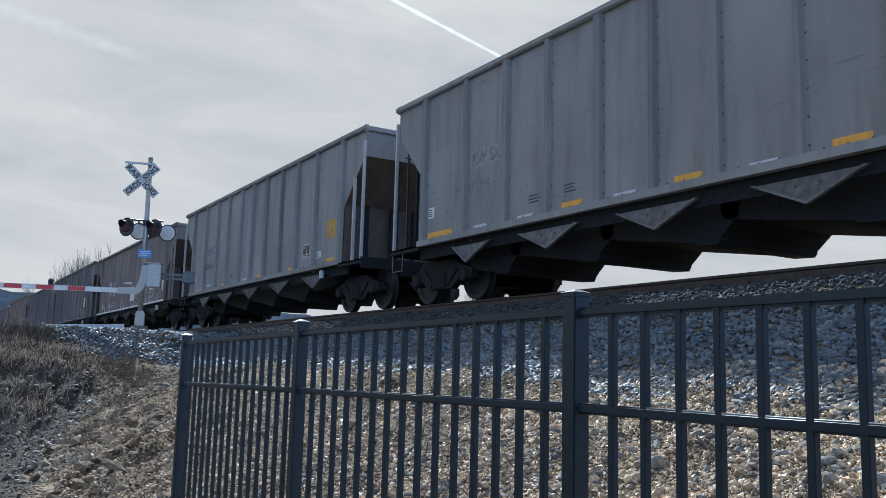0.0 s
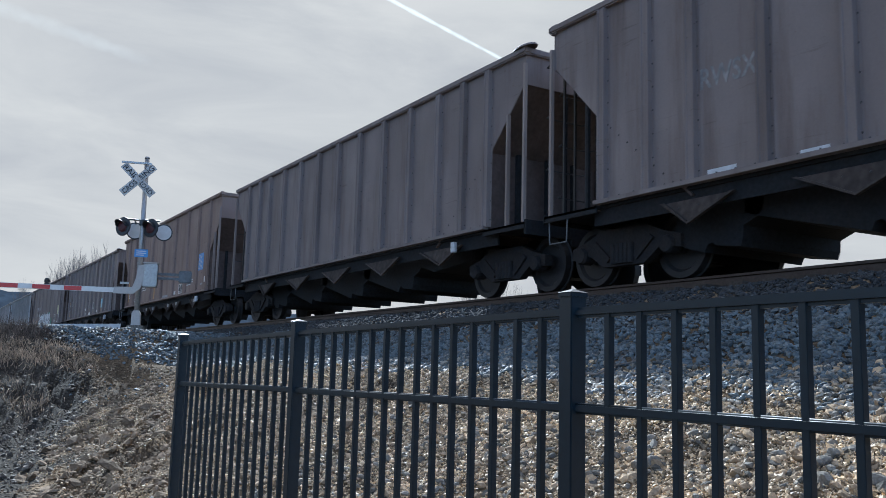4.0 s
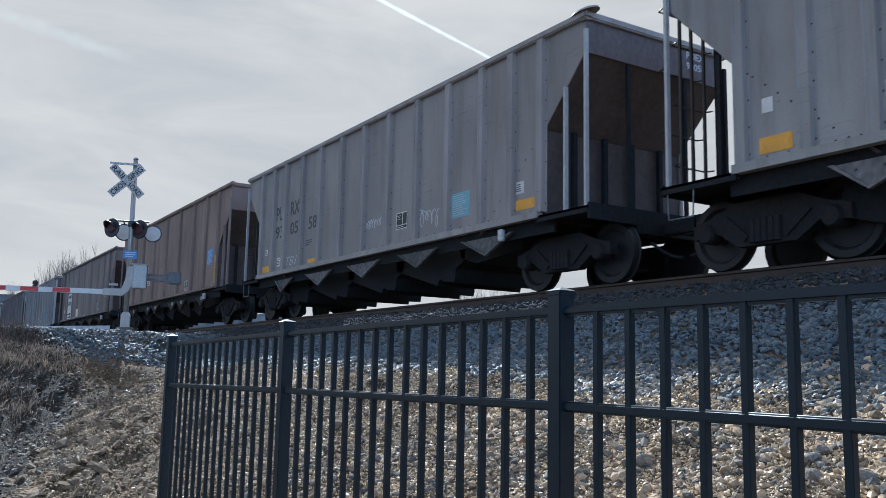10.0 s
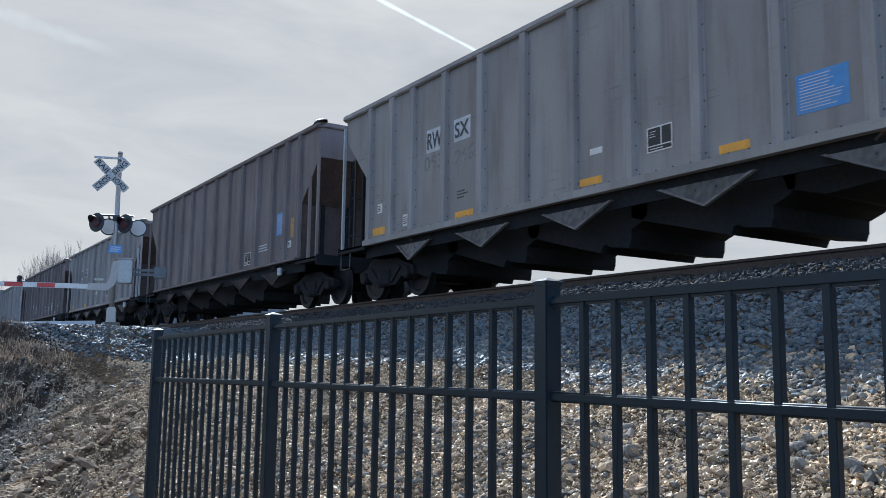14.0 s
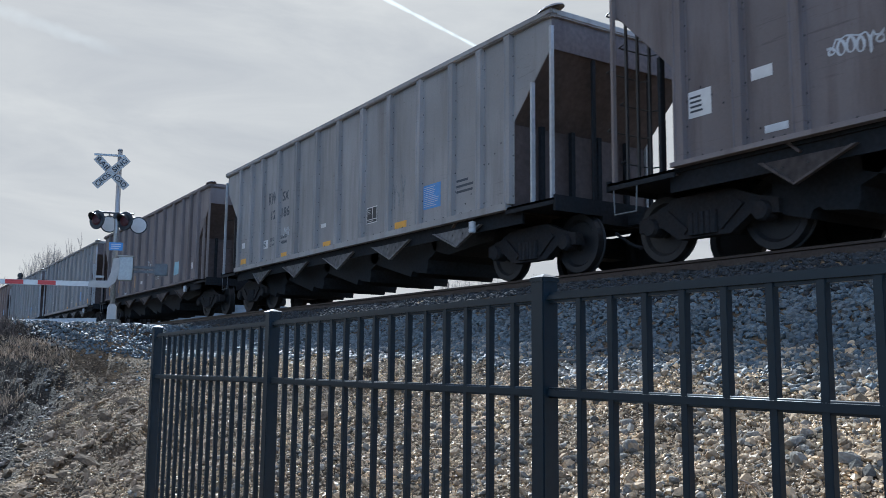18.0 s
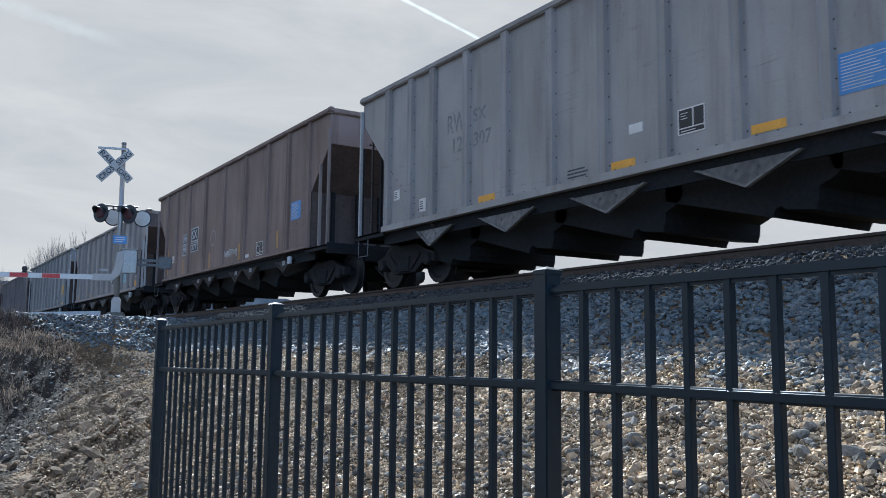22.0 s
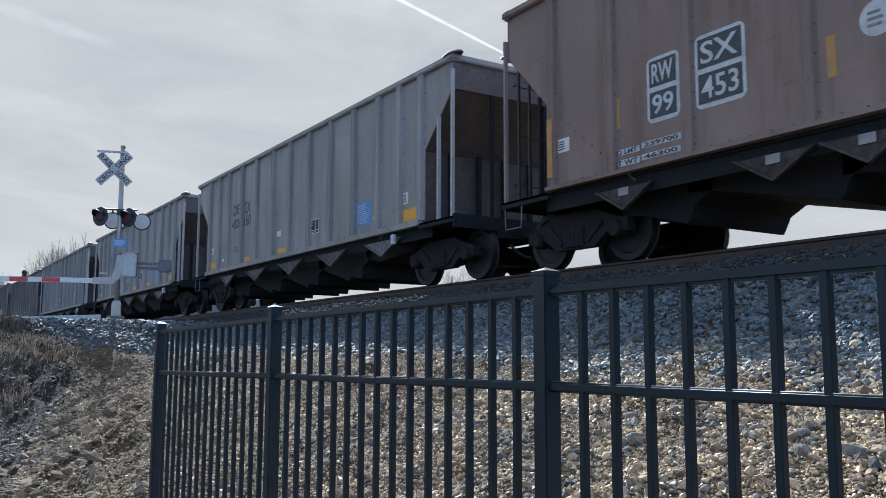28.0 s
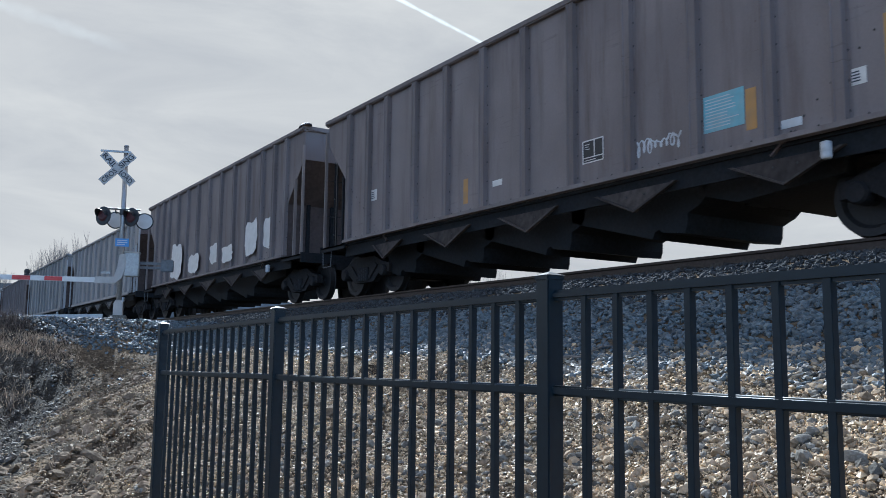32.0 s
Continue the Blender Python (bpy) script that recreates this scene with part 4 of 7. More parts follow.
# ---------- level crossing signal ----------
def make_signal():
    """Mast with crossbuck, four flasher heads and a lowered gate; faces the road, towards the lot."""
    sig = thing("crossing_signal", "railroad crossing signal mast with lowered red and white gate", "crossing signal",
                pose(-24.78, 5.37, EYE + 1.02, 0, 0, 72))
    sig.scale = (1.1, 1.1, 1.1)
    # local x to the right of the sign's face, -y towards the road user
    m = Build().tube((0, 0, 0.3), (-0.02, 0, 4.28), 0.062, 0.058, 14).mesh("mast", M_GALV, True)
    part("mast", m, sig, "galvanised steel mast")
    part("mast_cap", Build().tube((-0.02, 0, 4.27), (-0.02, 0, 4.31), 0.068, 0.05, 14).mesh("mast_cap", M_GALV), sig)
    base = Build().prism([(-0.11, 0), (0.11, 0), (0.105, 0.30), (0.065, 0.38), (-0.065, 0.38), (-0.105, 0.30)], "y", -0.11, 0.11)
    part("base", base.mesh("base", M_SIGN), sig, "pale cast mast base")
    part("foundation", Build().box(-0.20, 0.20, -0.18, 0.18, -0.25, 0.01, 0.02).mesh("foundation", M_STONE), sig, "concrete foundation")
    # crossbuck blades, lettered
    for a, words, y in ((45, ("RAIL", "ROAD"), -0.10), (-45, ("CROS", "SING"), -0.115)):
        tilt = pose(-0.19, y, 3.68, 0, a, 0)
        blade = part("crossbuck_blade", Build().box(-0.525, 0.525, -0.004, 0.004, -0.10, 0.10).mesh("crossbuck_blade", M_SIGN), sig, "white reflective crossbuck blade", tilt)
        for w, x in zip(words, (-0.272, 0.272)):
            part("lettering", fitted(w, 0.42, 0.125, M_BLACK, 0.008), blade, "", pose(x, -0.007, 0))
    part("crossbuck_arm", Build().box(-0.62, 0.10, -0.07, -0.03, 4.10, 4.15).tube((-0.1, -0.05, 4.12), (0, 0, 4.12), 0.02).mesh("crossbuck_arm", M_GALV), sig, "flat bracket over the crossbuck")
    # flashers: two dark heads towards the road, two backs behind
    part("light_crossarm", Build().tube((-0.52, -0.05, 2.66), (0.40, -0.05, 2.66), 0.022).box(-0.09, 0.09, -0.09, 0.05, 2.52, 2.66, 0.01)
         .tube((-0.45, 0.3, 2.60), (0.55, 0.3, 2.60), 0.022).tube((-0.2, -0.05, 2.66), (-0.2, 0.3, 2.60), 0.02).mesh("light_crossarm", M_BLACK), sig, "black cross-arm")
    disc = Build().lathe([(0.0, 0.0), (0.245, 0.0), (0.26, 0.012), (0.26, 0.03), (0.15, 0.05), (0.13, 0.16), (0.0, 0.17)], n=28)
    front = disc.mesh("background_disc", M_BLACK)
    backm = Build().lathe([(0.0, 0.0), (0.225, 0.0), (0.225, 0.018), (0.14, 0.05), (0.13, 0.15), (0.0, 0.16)], n=28).mesh("background_disc", M_WHITE)
    rimm = Build().lathe([(0.22, 0.004), (0.26, 0.004), (0.26, 0.03), (0.22, 0.03), (0.22, 0.004)], n=28, caps=False).mesh("rim", M_BLACK)
    hood, hv, hf = Build(), [], []
    for i in range(14):
        a = math.pi * i / 13
        c, sn, ln = math.cos(a), math.sin(a), 0.08 + 0.15 * math.sin(a)
        hv += [(0.165 * c, 0, 0.165 * sn), (0.165 * c, -ln, 0.165 * sn), (0.155 * c, -ln, 0.155 * sn), (0.155 * c, 0, 0.155 * sn)]
        if i:
            k = 4 * i
            hf += [(k - 4 + j, k + j, k + (j + 1) % 4, k - 4 + (j + 1) % 4) for j in range(4)]
    hood.add(hv, hf + [(0, 1, 2, 3), (52, 55, 54, 53)])
    hoodm = hood.mesh("hood", M_BLACK)
    lens = Build().lathe([(0.0, -0.03), (0.10, -0.022), (0.15, 0.0), (0.15, 0.01)], n=24).mesh("lens", M_LENS)
    for x in (-0.47, 0.19):
        head = part("flasher", front, sig, "black flasher head with hood and dark red lens", pose(x, -0.14, 2.46, 0, 0, -38) @ Matrix.Scale(0.92, 4))
        part("hood", hoodm, head)
        part("lens", lens, head, "dimly lit red lens", pose(0, -0.012, 0))
    for x in (-0.21, 0.49):
        head = part("flasher_back", backm, sig, "pale back of a flasher head facing the far side", pose(x, 0.26, 2.42, 0, 0, 0) @ Matrix.Scale(0.84, 4))
        part("rim", rimm, head)
    part("blue_sign", Build().box(-0.15, 0.17, -0.075, -0.068, 1.72, 1.92).mesh("blue_sign", M_BLUE), sig, "small blue notice plate")
    for i, z in enumerate((1.87, 1.82, 1.77)):
        part("text_bar", Build().box(-0.11, 0.13 - 0.05 * (i == 2), -0.079, -0.075, z - 0.012, z + 0.012).mesh("text_bar", M_PALE), sig)
    # gate mechanism
    mech = part("gate_mechanism", Build().box(0.10, 0.44, -0.19, 0.15, 0.98, 1.56, 0.02).box(0.06, 0.12, -0.05, 0.05, 1.1, 1.4).mesh("gate_mechanism", M_GALV), sig, "grey gate mechanism case")
    part("lid", Build().box(0.08, 0.46, -0.21, 0.17, 1.56, 1.59, 0.008).mesh("lid", M_SIGN), mech)
    part("counterweight", Build().box(0.44, 1.0, 0.02, 0.10, 1.30, 1.36).box(0.44, 1.0, 0.02, 0.10, 1.19, 1.25).box(0.95, 1.26, -0.03, 0.15, 1.13, 1.43, 0.02).mesh("counterweight", M_ARM), sig, "dull steel counterweight arm")
    arm = Build().prism([(0.12, 1.52), (-0.02, 1.50), (-0.06, 1.16), (-0.13, 0.95), (-0.55, 0.94), (-0.57, 0.78), (-0.10, 0.78), (0.06, 0.92), (0.14, 1.2)], "y", -0.20, -0.12)
    part("gate_bracket", arm.mesh("gate_bracket", M_SIGN), sig, "pale cranked gate-arm bracket")
    gate = part("gate_arm", Build().box(-7.6, -0.45, -0.185, -0.15, 0.80, 0.92).mesh("gate_arm", M_WHITE), sig, "white gate arm with red stripes")
    stripe = shared("stripe", lambda: Build().box(-0.20, 0.20, -0.004, 0.004, -0.052, 0.052).mesh("stripe", M_RED))
    for i in range(9):
        part("stripe", stripe, gate, "", pose(-1.50 - 0.72 * i, -0.189, 0.86))
    for x in (-2.1, -4.15):
        part("gate_lamp", Build().box(x - 0.05, x + 0.05, -0.21, -0.13, 0.92, 0.96).lathe([(0.0, 0.96), (0.06, 0.97), (0.065, 1.03), (0.04, 1.07), (0, 1.075)], (x, -0.17, 0), "z", 12).mesh("gate_lamp", M_BLACK), gate, "small dark lamp on the arm")
    part("small_bracket", Build().box(-0.42, -0.22, -0.2, -0.14, 1.02, 1.07).mesh("small_bracket", M_GALV), sig)


make_signal()


# ---------- coal hopper cars ----------
HALF = 1.575
RIBS = {
    "narrow": [1.28, 2.17, 2.97, 4.08, 5.2, 6.36, 7.5, 8.64, 9.8, 10.95, 12.05, 12.92, 13.72],
    "alternate": [1.26, 2.75, 4.0, 5.15, 6.35, 7.45, 8.55, 9.75, 10.9, 12.15, 13.64],
    "wide": [1.26, 2.53, 3.93, 5.65, 7.45, 9.25, 10.97, 12.37, 13.64],
}
SILL = 1.12
SLOPE_Z, SLOPE_X = 2.45, 1.10      # the sloping end sheet meets the upright
EDGE_Z, EDGE_X = 2.35, 1.22        # corner of the side sheet


def tub(n, mat, TOP):
    """Side sheets, end plates and sloping end sheets of a hopper; x from the rear corner."""
    b = Build()
    for y in (-HALF + 0.085, HALF - 0.097):
        poly = [(EDGE_X, SILL), (n - EDGE_X, SILL), (n - EDGE_X, EDGE_Z), (n - SLOPE_X, SLOPE_Z), (n - 0.16, 3.42), (n - 0.12, TOP - 0.06), (0.12, TOP - 0.06), (0.16, 3.42), (SLOPE_X, SLOPE_Z), (EDGE_X, EDGE_Z)]
        b.prism(poly, "y", y, y + 0.012)
    return b.mesh("body", mat)


def end_sheet_mesh(mat, TOP):
    return Build().box(-0.006, 0.006, -HALF + 0.08, HALF - 0.08, 3.40, TOP - 0.06).mesh("end_sheet", mat)


def corner_cap_mesh(mat, TOP, domed):
    """Rounded casting over the top corner; the fronts of some cars carry a low dome on it."""
    b = Build().box(-0.09, 0.13, -0.075, 0.10, TOP - 0.13, TOP + (0.004 if domed else 0.022), 0.045)
    if domed:
        rings = [[(0.03 + 0.30 * math.cos(a) * math.cos(e), 0.01 + 0.13 * math.sin(a) * math.cos(e), TOP - 0.012 + 0.08 * math.sin(e))
                  for a in (math.pi * q / 8 for q in range(16))] for e in (0.0, 0.4, 0.8, 1.2)]
        b.add([p for ring in rings for p in ring] + [(0.03, 0.01, TOP + 0.068)],
              [(16 * r + q, 16 * r + (q + 1) % 16, 16 * r + 16 + (q + 1) % 16, 16 * r + 16 + q) for r in range(3) for q in range(16)]
              + [(48 + q, 48 + (q + 1) % 16, 64) for q in range(16)])
    return b.mesh("corner_cap", mat)


def slope_mesh(mat):
    """Sloping end sheet with the upright bulkhead under it; x inwards from the end."""
    b = Build()
    b.prism([(0.14, 3.42), (SLOPE_X, SLOPE_Z), (2.9, 0.95), (2.92, 0.97), (1.11, 2.47), (0.14, 3.45)], "y", -HALF + 0.1, HALF - 0.1)
    b.box(1.12, 1.14, -HALF + 0.1, HALF - 0.1, 1.0, SLOPE_Z + 0.02)
    return b.mesh("slope_sheet", mat)


def rib_mesh(mat, width, depth, TOP):
    """Pressed hat-section rib standing on the side sheet."""
    w, d = width / 2, depth
    b = Build().prism([(-w - 0.03, -HALF + 0.085), (-w - 0.03, -HALF + 0.078), (-w, -HALF + 0.078), (-w * 0.9, -HALF + 0.085 - d), (-w * 0.6, -HALF + 0.085 - d), (-w * 0.5, -HALF + 0.10 - d), (w * 0.5, -HALF + 0.10 - d), (w * 0.6, -HALF + 0.085 - d), (w * 0.9, -HALF + 0.085 - d), (w, -HALF + 0.078), (w + 0.03, -HALF + 0.078), (w + 0.03, -HALF + 0.085)],
                      "z", SILL, TOP - 0.1)
    return b.mesh("rib", mat)


def gusset_mesh(mat, left, right):
    b = Build().prism([(-left, 0.91), (right, 0.91), (0.0, 0.605)], "y", -HALF + 0.10, -HALF + 0.115)
    return b.mesh("gusset", mat)


def gusset_edge_mesh(mat, left, right):
    b = Build()
    for s, w in ((1, right), (-1, left)):
        b.prism([(s * (w + 0.04), 0.91), (s * (w - 0.03), 0.91), (0.0, 0.617), (0.0, 0.588)], "y", -HALF + 0.05, -HALF + 0.11)
    return b.mesh("gusset_edge", mat)


def gusset_places(n, style, smooth):
    """Where the gussets stand along a car: evenly, or in uneven bays on the wide-ribbed cars."""
    if style == "wide" and not smooth:
        return [x * n / 14.72 for x in (2.70, 5.07, 6.20, 8.55, 9.70, 12.05)]
    return [n / 2 + (i - 2) * 2.33 * n / 14.9 + (0.07 if style == "narrow" else 0.0) for i in range(5)]


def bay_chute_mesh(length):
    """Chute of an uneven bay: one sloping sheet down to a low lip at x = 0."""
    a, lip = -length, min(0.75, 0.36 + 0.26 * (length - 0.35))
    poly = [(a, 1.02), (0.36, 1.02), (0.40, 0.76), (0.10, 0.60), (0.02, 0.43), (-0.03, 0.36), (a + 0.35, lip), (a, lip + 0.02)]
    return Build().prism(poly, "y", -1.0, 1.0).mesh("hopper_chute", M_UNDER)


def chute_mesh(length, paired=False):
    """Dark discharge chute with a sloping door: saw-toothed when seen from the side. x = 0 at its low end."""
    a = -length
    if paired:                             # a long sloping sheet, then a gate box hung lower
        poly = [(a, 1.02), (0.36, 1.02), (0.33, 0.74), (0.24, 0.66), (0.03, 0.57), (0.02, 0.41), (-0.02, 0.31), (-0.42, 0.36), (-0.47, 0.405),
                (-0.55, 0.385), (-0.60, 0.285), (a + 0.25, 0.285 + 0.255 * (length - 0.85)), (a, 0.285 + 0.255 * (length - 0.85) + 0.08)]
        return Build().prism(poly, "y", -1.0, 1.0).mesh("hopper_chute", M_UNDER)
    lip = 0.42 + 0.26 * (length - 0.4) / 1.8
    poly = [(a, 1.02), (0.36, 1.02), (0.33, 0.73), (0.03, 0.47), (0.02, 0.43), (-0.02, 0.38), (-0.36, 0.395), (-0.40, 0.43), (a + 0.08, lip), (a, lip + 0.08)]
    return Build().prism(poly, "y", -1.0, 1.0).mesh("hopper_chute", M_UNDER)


def truck_parts(car, x):
    t = part("wheel_truck", shared("bolster", lambda: Build().box(-0.24, 0.24, -1.05, 1.05, 0.38, 0.72, 0.03).box(-0.18, 0.18, -0.3, 0.3, 0.7, 0.92).mesh("bolster", M_TRUCK)), car, "dark cast-steel truck", pose(x, 0, 0))

    def frame_mesh():
        b = Build()
        out = [(-1.12, 0.40), (-1.12, 0.58), (-0.80, 0.66), (-0.45, 0.80), (0.45, 0.80), (0.80, 0.66), (1.12, 0.58), (1.12, 0.40), (0.72, 0.44), (0.42, 0.24), (-0.42, 0.24), (-0.72, 0.44)]
        b.prism(out, "y", -0.075, 0.075)
        for s in (-1, 1):
            b.lathe([(0.0, -0.14), (0.11, -0.14), (0.13, -0.10), (0.13, 0.08), (0, 0.08)], (s * 0.89, 0, 0.455), "y", 16)
            b.prism([(s * 0.30, 0.30), (s * 0.64, 0.58), (s * 0.56, 0.64), (s * 0.24, 0.36)], "y", -0.11, 0.1)
        for i in range(-2, 3):
            b.lathe([(0.0, 0.27), (0.05, 0.27), (0.05, 0.56), (0, 0.56)], (i * 0.09, -0.09, 0), "z", 8)
        return b.mesh("side_frame", M_TRUCK)

    def wheel_mesh():
        return Build().lathe([(0.0, -0.09), (0.10, -0.09), (0.12, -0.03), (0.33, -0.02), (0.37, -0.065), (0.455, -0.065), (0.46, 0.045), (0.485, 0.055), (0.485, 0.075), (0.37, 0.075), (0.33, 0.02), (0.12, 0.05), (0.0, 0.06)], (0, 0, 0), "y", 28).mesh("wheel", M_WHEEL)

    for s in (-1, 1):
        part("side_frame", shared("side_frame", frame_mesh), t, "", pose(0, s * 1.0, 0, 0, 0, 0 if s < 0 else 180))
        for w in (-0.89, 0.89):
            part("wheel", shared("wheel", wheel_mesh), t, "", pose(w, s * 0.755, 0.46, 0, 0, 0 if s < 0 else 180))


def end_gear(car, n, front, paint, post_mat, tag):
    """Platform, posts, ladder and draft gear at one end."""
    def fx(x):
        return n - x if front else x

    def span(b, x0, x1, *rest):
        a, c = sorted((fx(x0), fx(x1)))
        return b.box(a, c, *rest)
    key = ("end", n, front)
    if front:
        part("side_post", shared(key + ("side", post_mat.name), lambda: span(Build(), 0.56, 0.60, -HALF + 0.03, -HALF + 0.10, 1.05, 2.98).mesh("side_post", post_mat)), car)
    else:
        part("side_post", shared(key + ("side", "dark"), lambda: span(Build(), 0.88, 0.93, -HALF + 0.08, -HALF + 0.13, 1.05, 2.62).mesh("side_post", M_UNDER)), car)

    def deck():
        b = span(span(Build(), 0.0, 1.2, -HALF, HALF, 1.025, 1.06), -0.02, 0.02, -HALF, HALF, 0.95 if not front else 0.86, 1.10)
        span(b, 0.0, 1.2, -HALF, -HALF + 0.03, 0.96, 1.06)
        span(b, -0.02, 0.30, -0.62, 0.62, 0.74, 1.03)
        return span(b, 0.30, 1.5, -0.36, 0.36, 0.72, 1.03).mesh("end_platform", M_UNDER)
    part("end_platform", shared(key + ("platform",), deck), car, "dark end platform")

    def step():
        b, y = Build(), -HALF + 0.02
        for a, c in (((0.10, 1.04), (0.12, 0.62)), ((0.12, 0.62), (0.52, 0.62)), ((0.52, 0.62), (0.54, 1.04))):
            b.tube((fx(a[0]), y, a[1]), (fx(c[0]), y, c[1]), 0.010, n=6)
        return b.mesh("sill_step", M_ARM)
    if not front:
        part("sill_step", shared(key + ("step",), step), car, "thin bent-steel sill step")
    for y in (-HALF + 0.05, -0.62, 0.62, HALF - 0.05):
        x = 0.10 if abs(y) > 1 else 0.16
        # inner and far posts take the shade-darkened underframe colour
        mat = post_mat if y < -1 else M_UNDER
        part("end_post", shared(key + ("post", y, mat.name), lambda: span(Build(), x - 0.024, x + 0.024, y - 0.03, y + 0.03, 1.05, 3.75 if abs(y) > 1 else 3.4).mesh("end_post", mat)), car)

    def ladder():
        b = Build()
        for y in (0.34, 0.56, 0.80):
            span(b, 0.03, 0.065, -HALF + y, -HALF + y + 0.035, 1.06, 3.72)
        for k, z in enumerate(np.arange(1.42, 3.6, 0.42)):
            near, far = (0.05, 0.84) if k % 2 else (0.30, 0.98)
            p, q, o = (-HALF + near), (-HALF + far), fx(-0.07)
            b.tube((fx(0.05), p, z), (o, p + 0.04, z), 0.011, n=6)
            b.tube((o, p + 0.04, z), (o, q - 0.04, z), 0.011, n=6)
            b.tube((o, q - 0.04, z), (fx(0.05), q, z), 0.011, n=6)
        return b.mesh("ladder", M_BLACK)
    if not front:
        part("ladder", shared(key + ("ladder",), ladder), car, "thin steel ladder and grab irons")

    strut = shared("strut", lambda: Build().box(-0.04, 0.04, -0.04, 0.04, 1.05, 2.45).mesh("end_strut", M_UNDER))
    for y in (-0.95, -0.3, 0.3, 0.95):
        part("end_strut", strut, car, "", pose(fx(1.04), y, 0))

    def coupler():
        b = Build()
        a, c = sorted((fx(-0.55), fx(0.6)))
        b.box(a, c, -0.09, 0.09, 0.75, 0.93, 0.02)
        a, c = sorted((fx(-0.72), fx(-0.42)))
        b.box(a, c, -0.15, 0.17, 0.70, 0.98, 0.04)
        for i in range(6):
            u0, u1 = i / 6, (i + 1) / 6
            sag = lambda u: 0.62 - 0.28 * math.sin(u * math.pi)
            b.tube((fx(-0.62 * u0 * 1.0), -0.33, sag(u0 * 0.5)), (fx(-0.62 * u1), -0.33, sag(u1 * 0.5)), 0.025, n=6)
        return b.mesh("coupler", M_UNDER)
    part("coupler", shared(key + ("coupler",), coupler), car, "dark knuckle coupler and air hose")
    if not front:
        def brake():
            return Build().lathe([(0.24, 0.0), (0.27, -0.012), (0.28, 0.0), (0.27, 0.012), (0.24, 0.0)], (0.02, 0.75, 2.35), "x", 18, False).box(0.0, 0.04, 0.5, 1.0, 2.33, 2.37).box(0.0, 0.04, 0.73, 0.77, 2.1, 2.6).box(0.05, 0.3, 0.6, 0.95, 1.06, 1.5, 0.02).mesh("brake_gear", M_UNDER)
        part("brake_gear", shared("brake", brake), car, "hand-brake wheel and gear")


def hopper_car(spec):
    """One coal hopper car; its Empty stands at the rear corner, on the rail's top."""
    n, paint, style, top = spec["n"], PAINT[spec["paint"]], spec["ribs"], spec["top"]
    car = thing("hopper_car", spec["label"], "hopper car", group="coal train")
    pk = paint.name
    part("body", shared(("tub", n, pk, top), lambda: tub(n, paint, top)), car, spec["paint"] + " hopper side and end sheets")
    for at in (pose(0, 0, 0), pose(n, 0, 0, 0, 0, 180)):
        part("slope_sheet", shared("slope", lambda: slope_mesh(M_SLOPE)), car, "rusty sloping end sheet", at)
    # aluminium and tan-grey cars get darker, browner ends than sides
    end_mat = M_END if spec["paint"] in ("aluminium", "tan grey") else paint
    for x, turn in ((0.126, 0), (n - 0.126, 180)):
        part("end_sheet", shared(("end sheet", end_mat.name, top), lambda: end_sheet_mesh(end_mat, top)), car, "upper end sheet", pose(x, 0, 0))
        part("corner_cap", shared(("cap", pk, top, style, turn), lambda: corner_cap_mesh(paint, top, bool(turn) and style == "narrow")), car, "", pose(x, -HALF + 0.07, 0, 0, 0, turn) if not turn else pose(x, -HALF + 0.095, 0, 0, 0, turn))
    chord = shared(("chord", n, pk, top), lambda: Build().box(0.05, n - 0.05, -0.07, 0.05, top - 0.11, top, 0.02).mesh("top_chord", paint))
    part("top_chord", chord, car, "", pose(0, -HALF + 0.07, 0))
    part("top_chord", chord, car, "", pose(0, HALF - 0.05, 0))
    bar = shared(("endbar", pk, top), lambda: Build().box(-0.06, 0.06, -HALF + 0.1, HALF - 0.1, top - 0.12, top - 0.005, 0.02).mesh("end_chord", paint))
    part("end_chord", bar, car, "", pose(0.11, 0, 0))
    part("end_chord", bar, car, "", pose(n - 0.11, 0, 0))
    low_sill = 1.03 if spec["paint"] in ("steel grey", "aluminium", "tan grey") else 1.08
    sill = shared(("sill", n, pk), lambda: Build().box(1.16, n - 1.16, -0.02, 0.10, low_sill, 1.14).mesh("side_sill", paint))
    part("side_sill", sill, car, "", pose(0, -HALF - 0.01, 0))
    part("side_sill", sill, car, "", pose(n, HALF + 0.01, 0, 0, 0, 180))
    # near-black band in place of the shade between sill and gussets
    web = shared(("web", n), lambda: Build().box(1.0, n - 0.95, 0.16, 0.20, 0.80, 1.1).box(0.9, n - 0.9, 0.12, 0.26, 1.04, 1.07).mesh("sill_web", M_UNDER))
    part("sill_web", web, car, "dark underframe beam filling the shaded band under the sill", pose(0, -HALF - 0.01, 0))
    k = n / 14.9
    deep = {"narrow": (0.165, 0.085), "alternate": (0.15, 0.085), "wide": (0.17, 0.06)}[style]
    for i, x in enumerate(RIBS[style]):
        w, d = deep
        if style == "alternate" and i % 2:
            w = 0.09
        if spec.get("smooth") and 0 < i < len(RIBS[style]) - 1:
            d = 0.022
        me = shared(("rib", pk, w, d, top), lambda: rib_mesh(paint, w, d, top))
        part("rib", me, car, "", pose(x * k, 0, 0))
    uneven, gear = style == "wide" and not spec.get("smooth"), spec["gear"]
    gm = M_GUSSET if spec["paint"] in ("steel grey", "aluminium", "tan grey") else M_SOOT
    for i, x in enumerate(gusset_places(n, style, spec.get("smooth"))):
        left, right = (0.52, 0.52) if uneven else (0.42 if i == 0 else 0.72, 0.72)
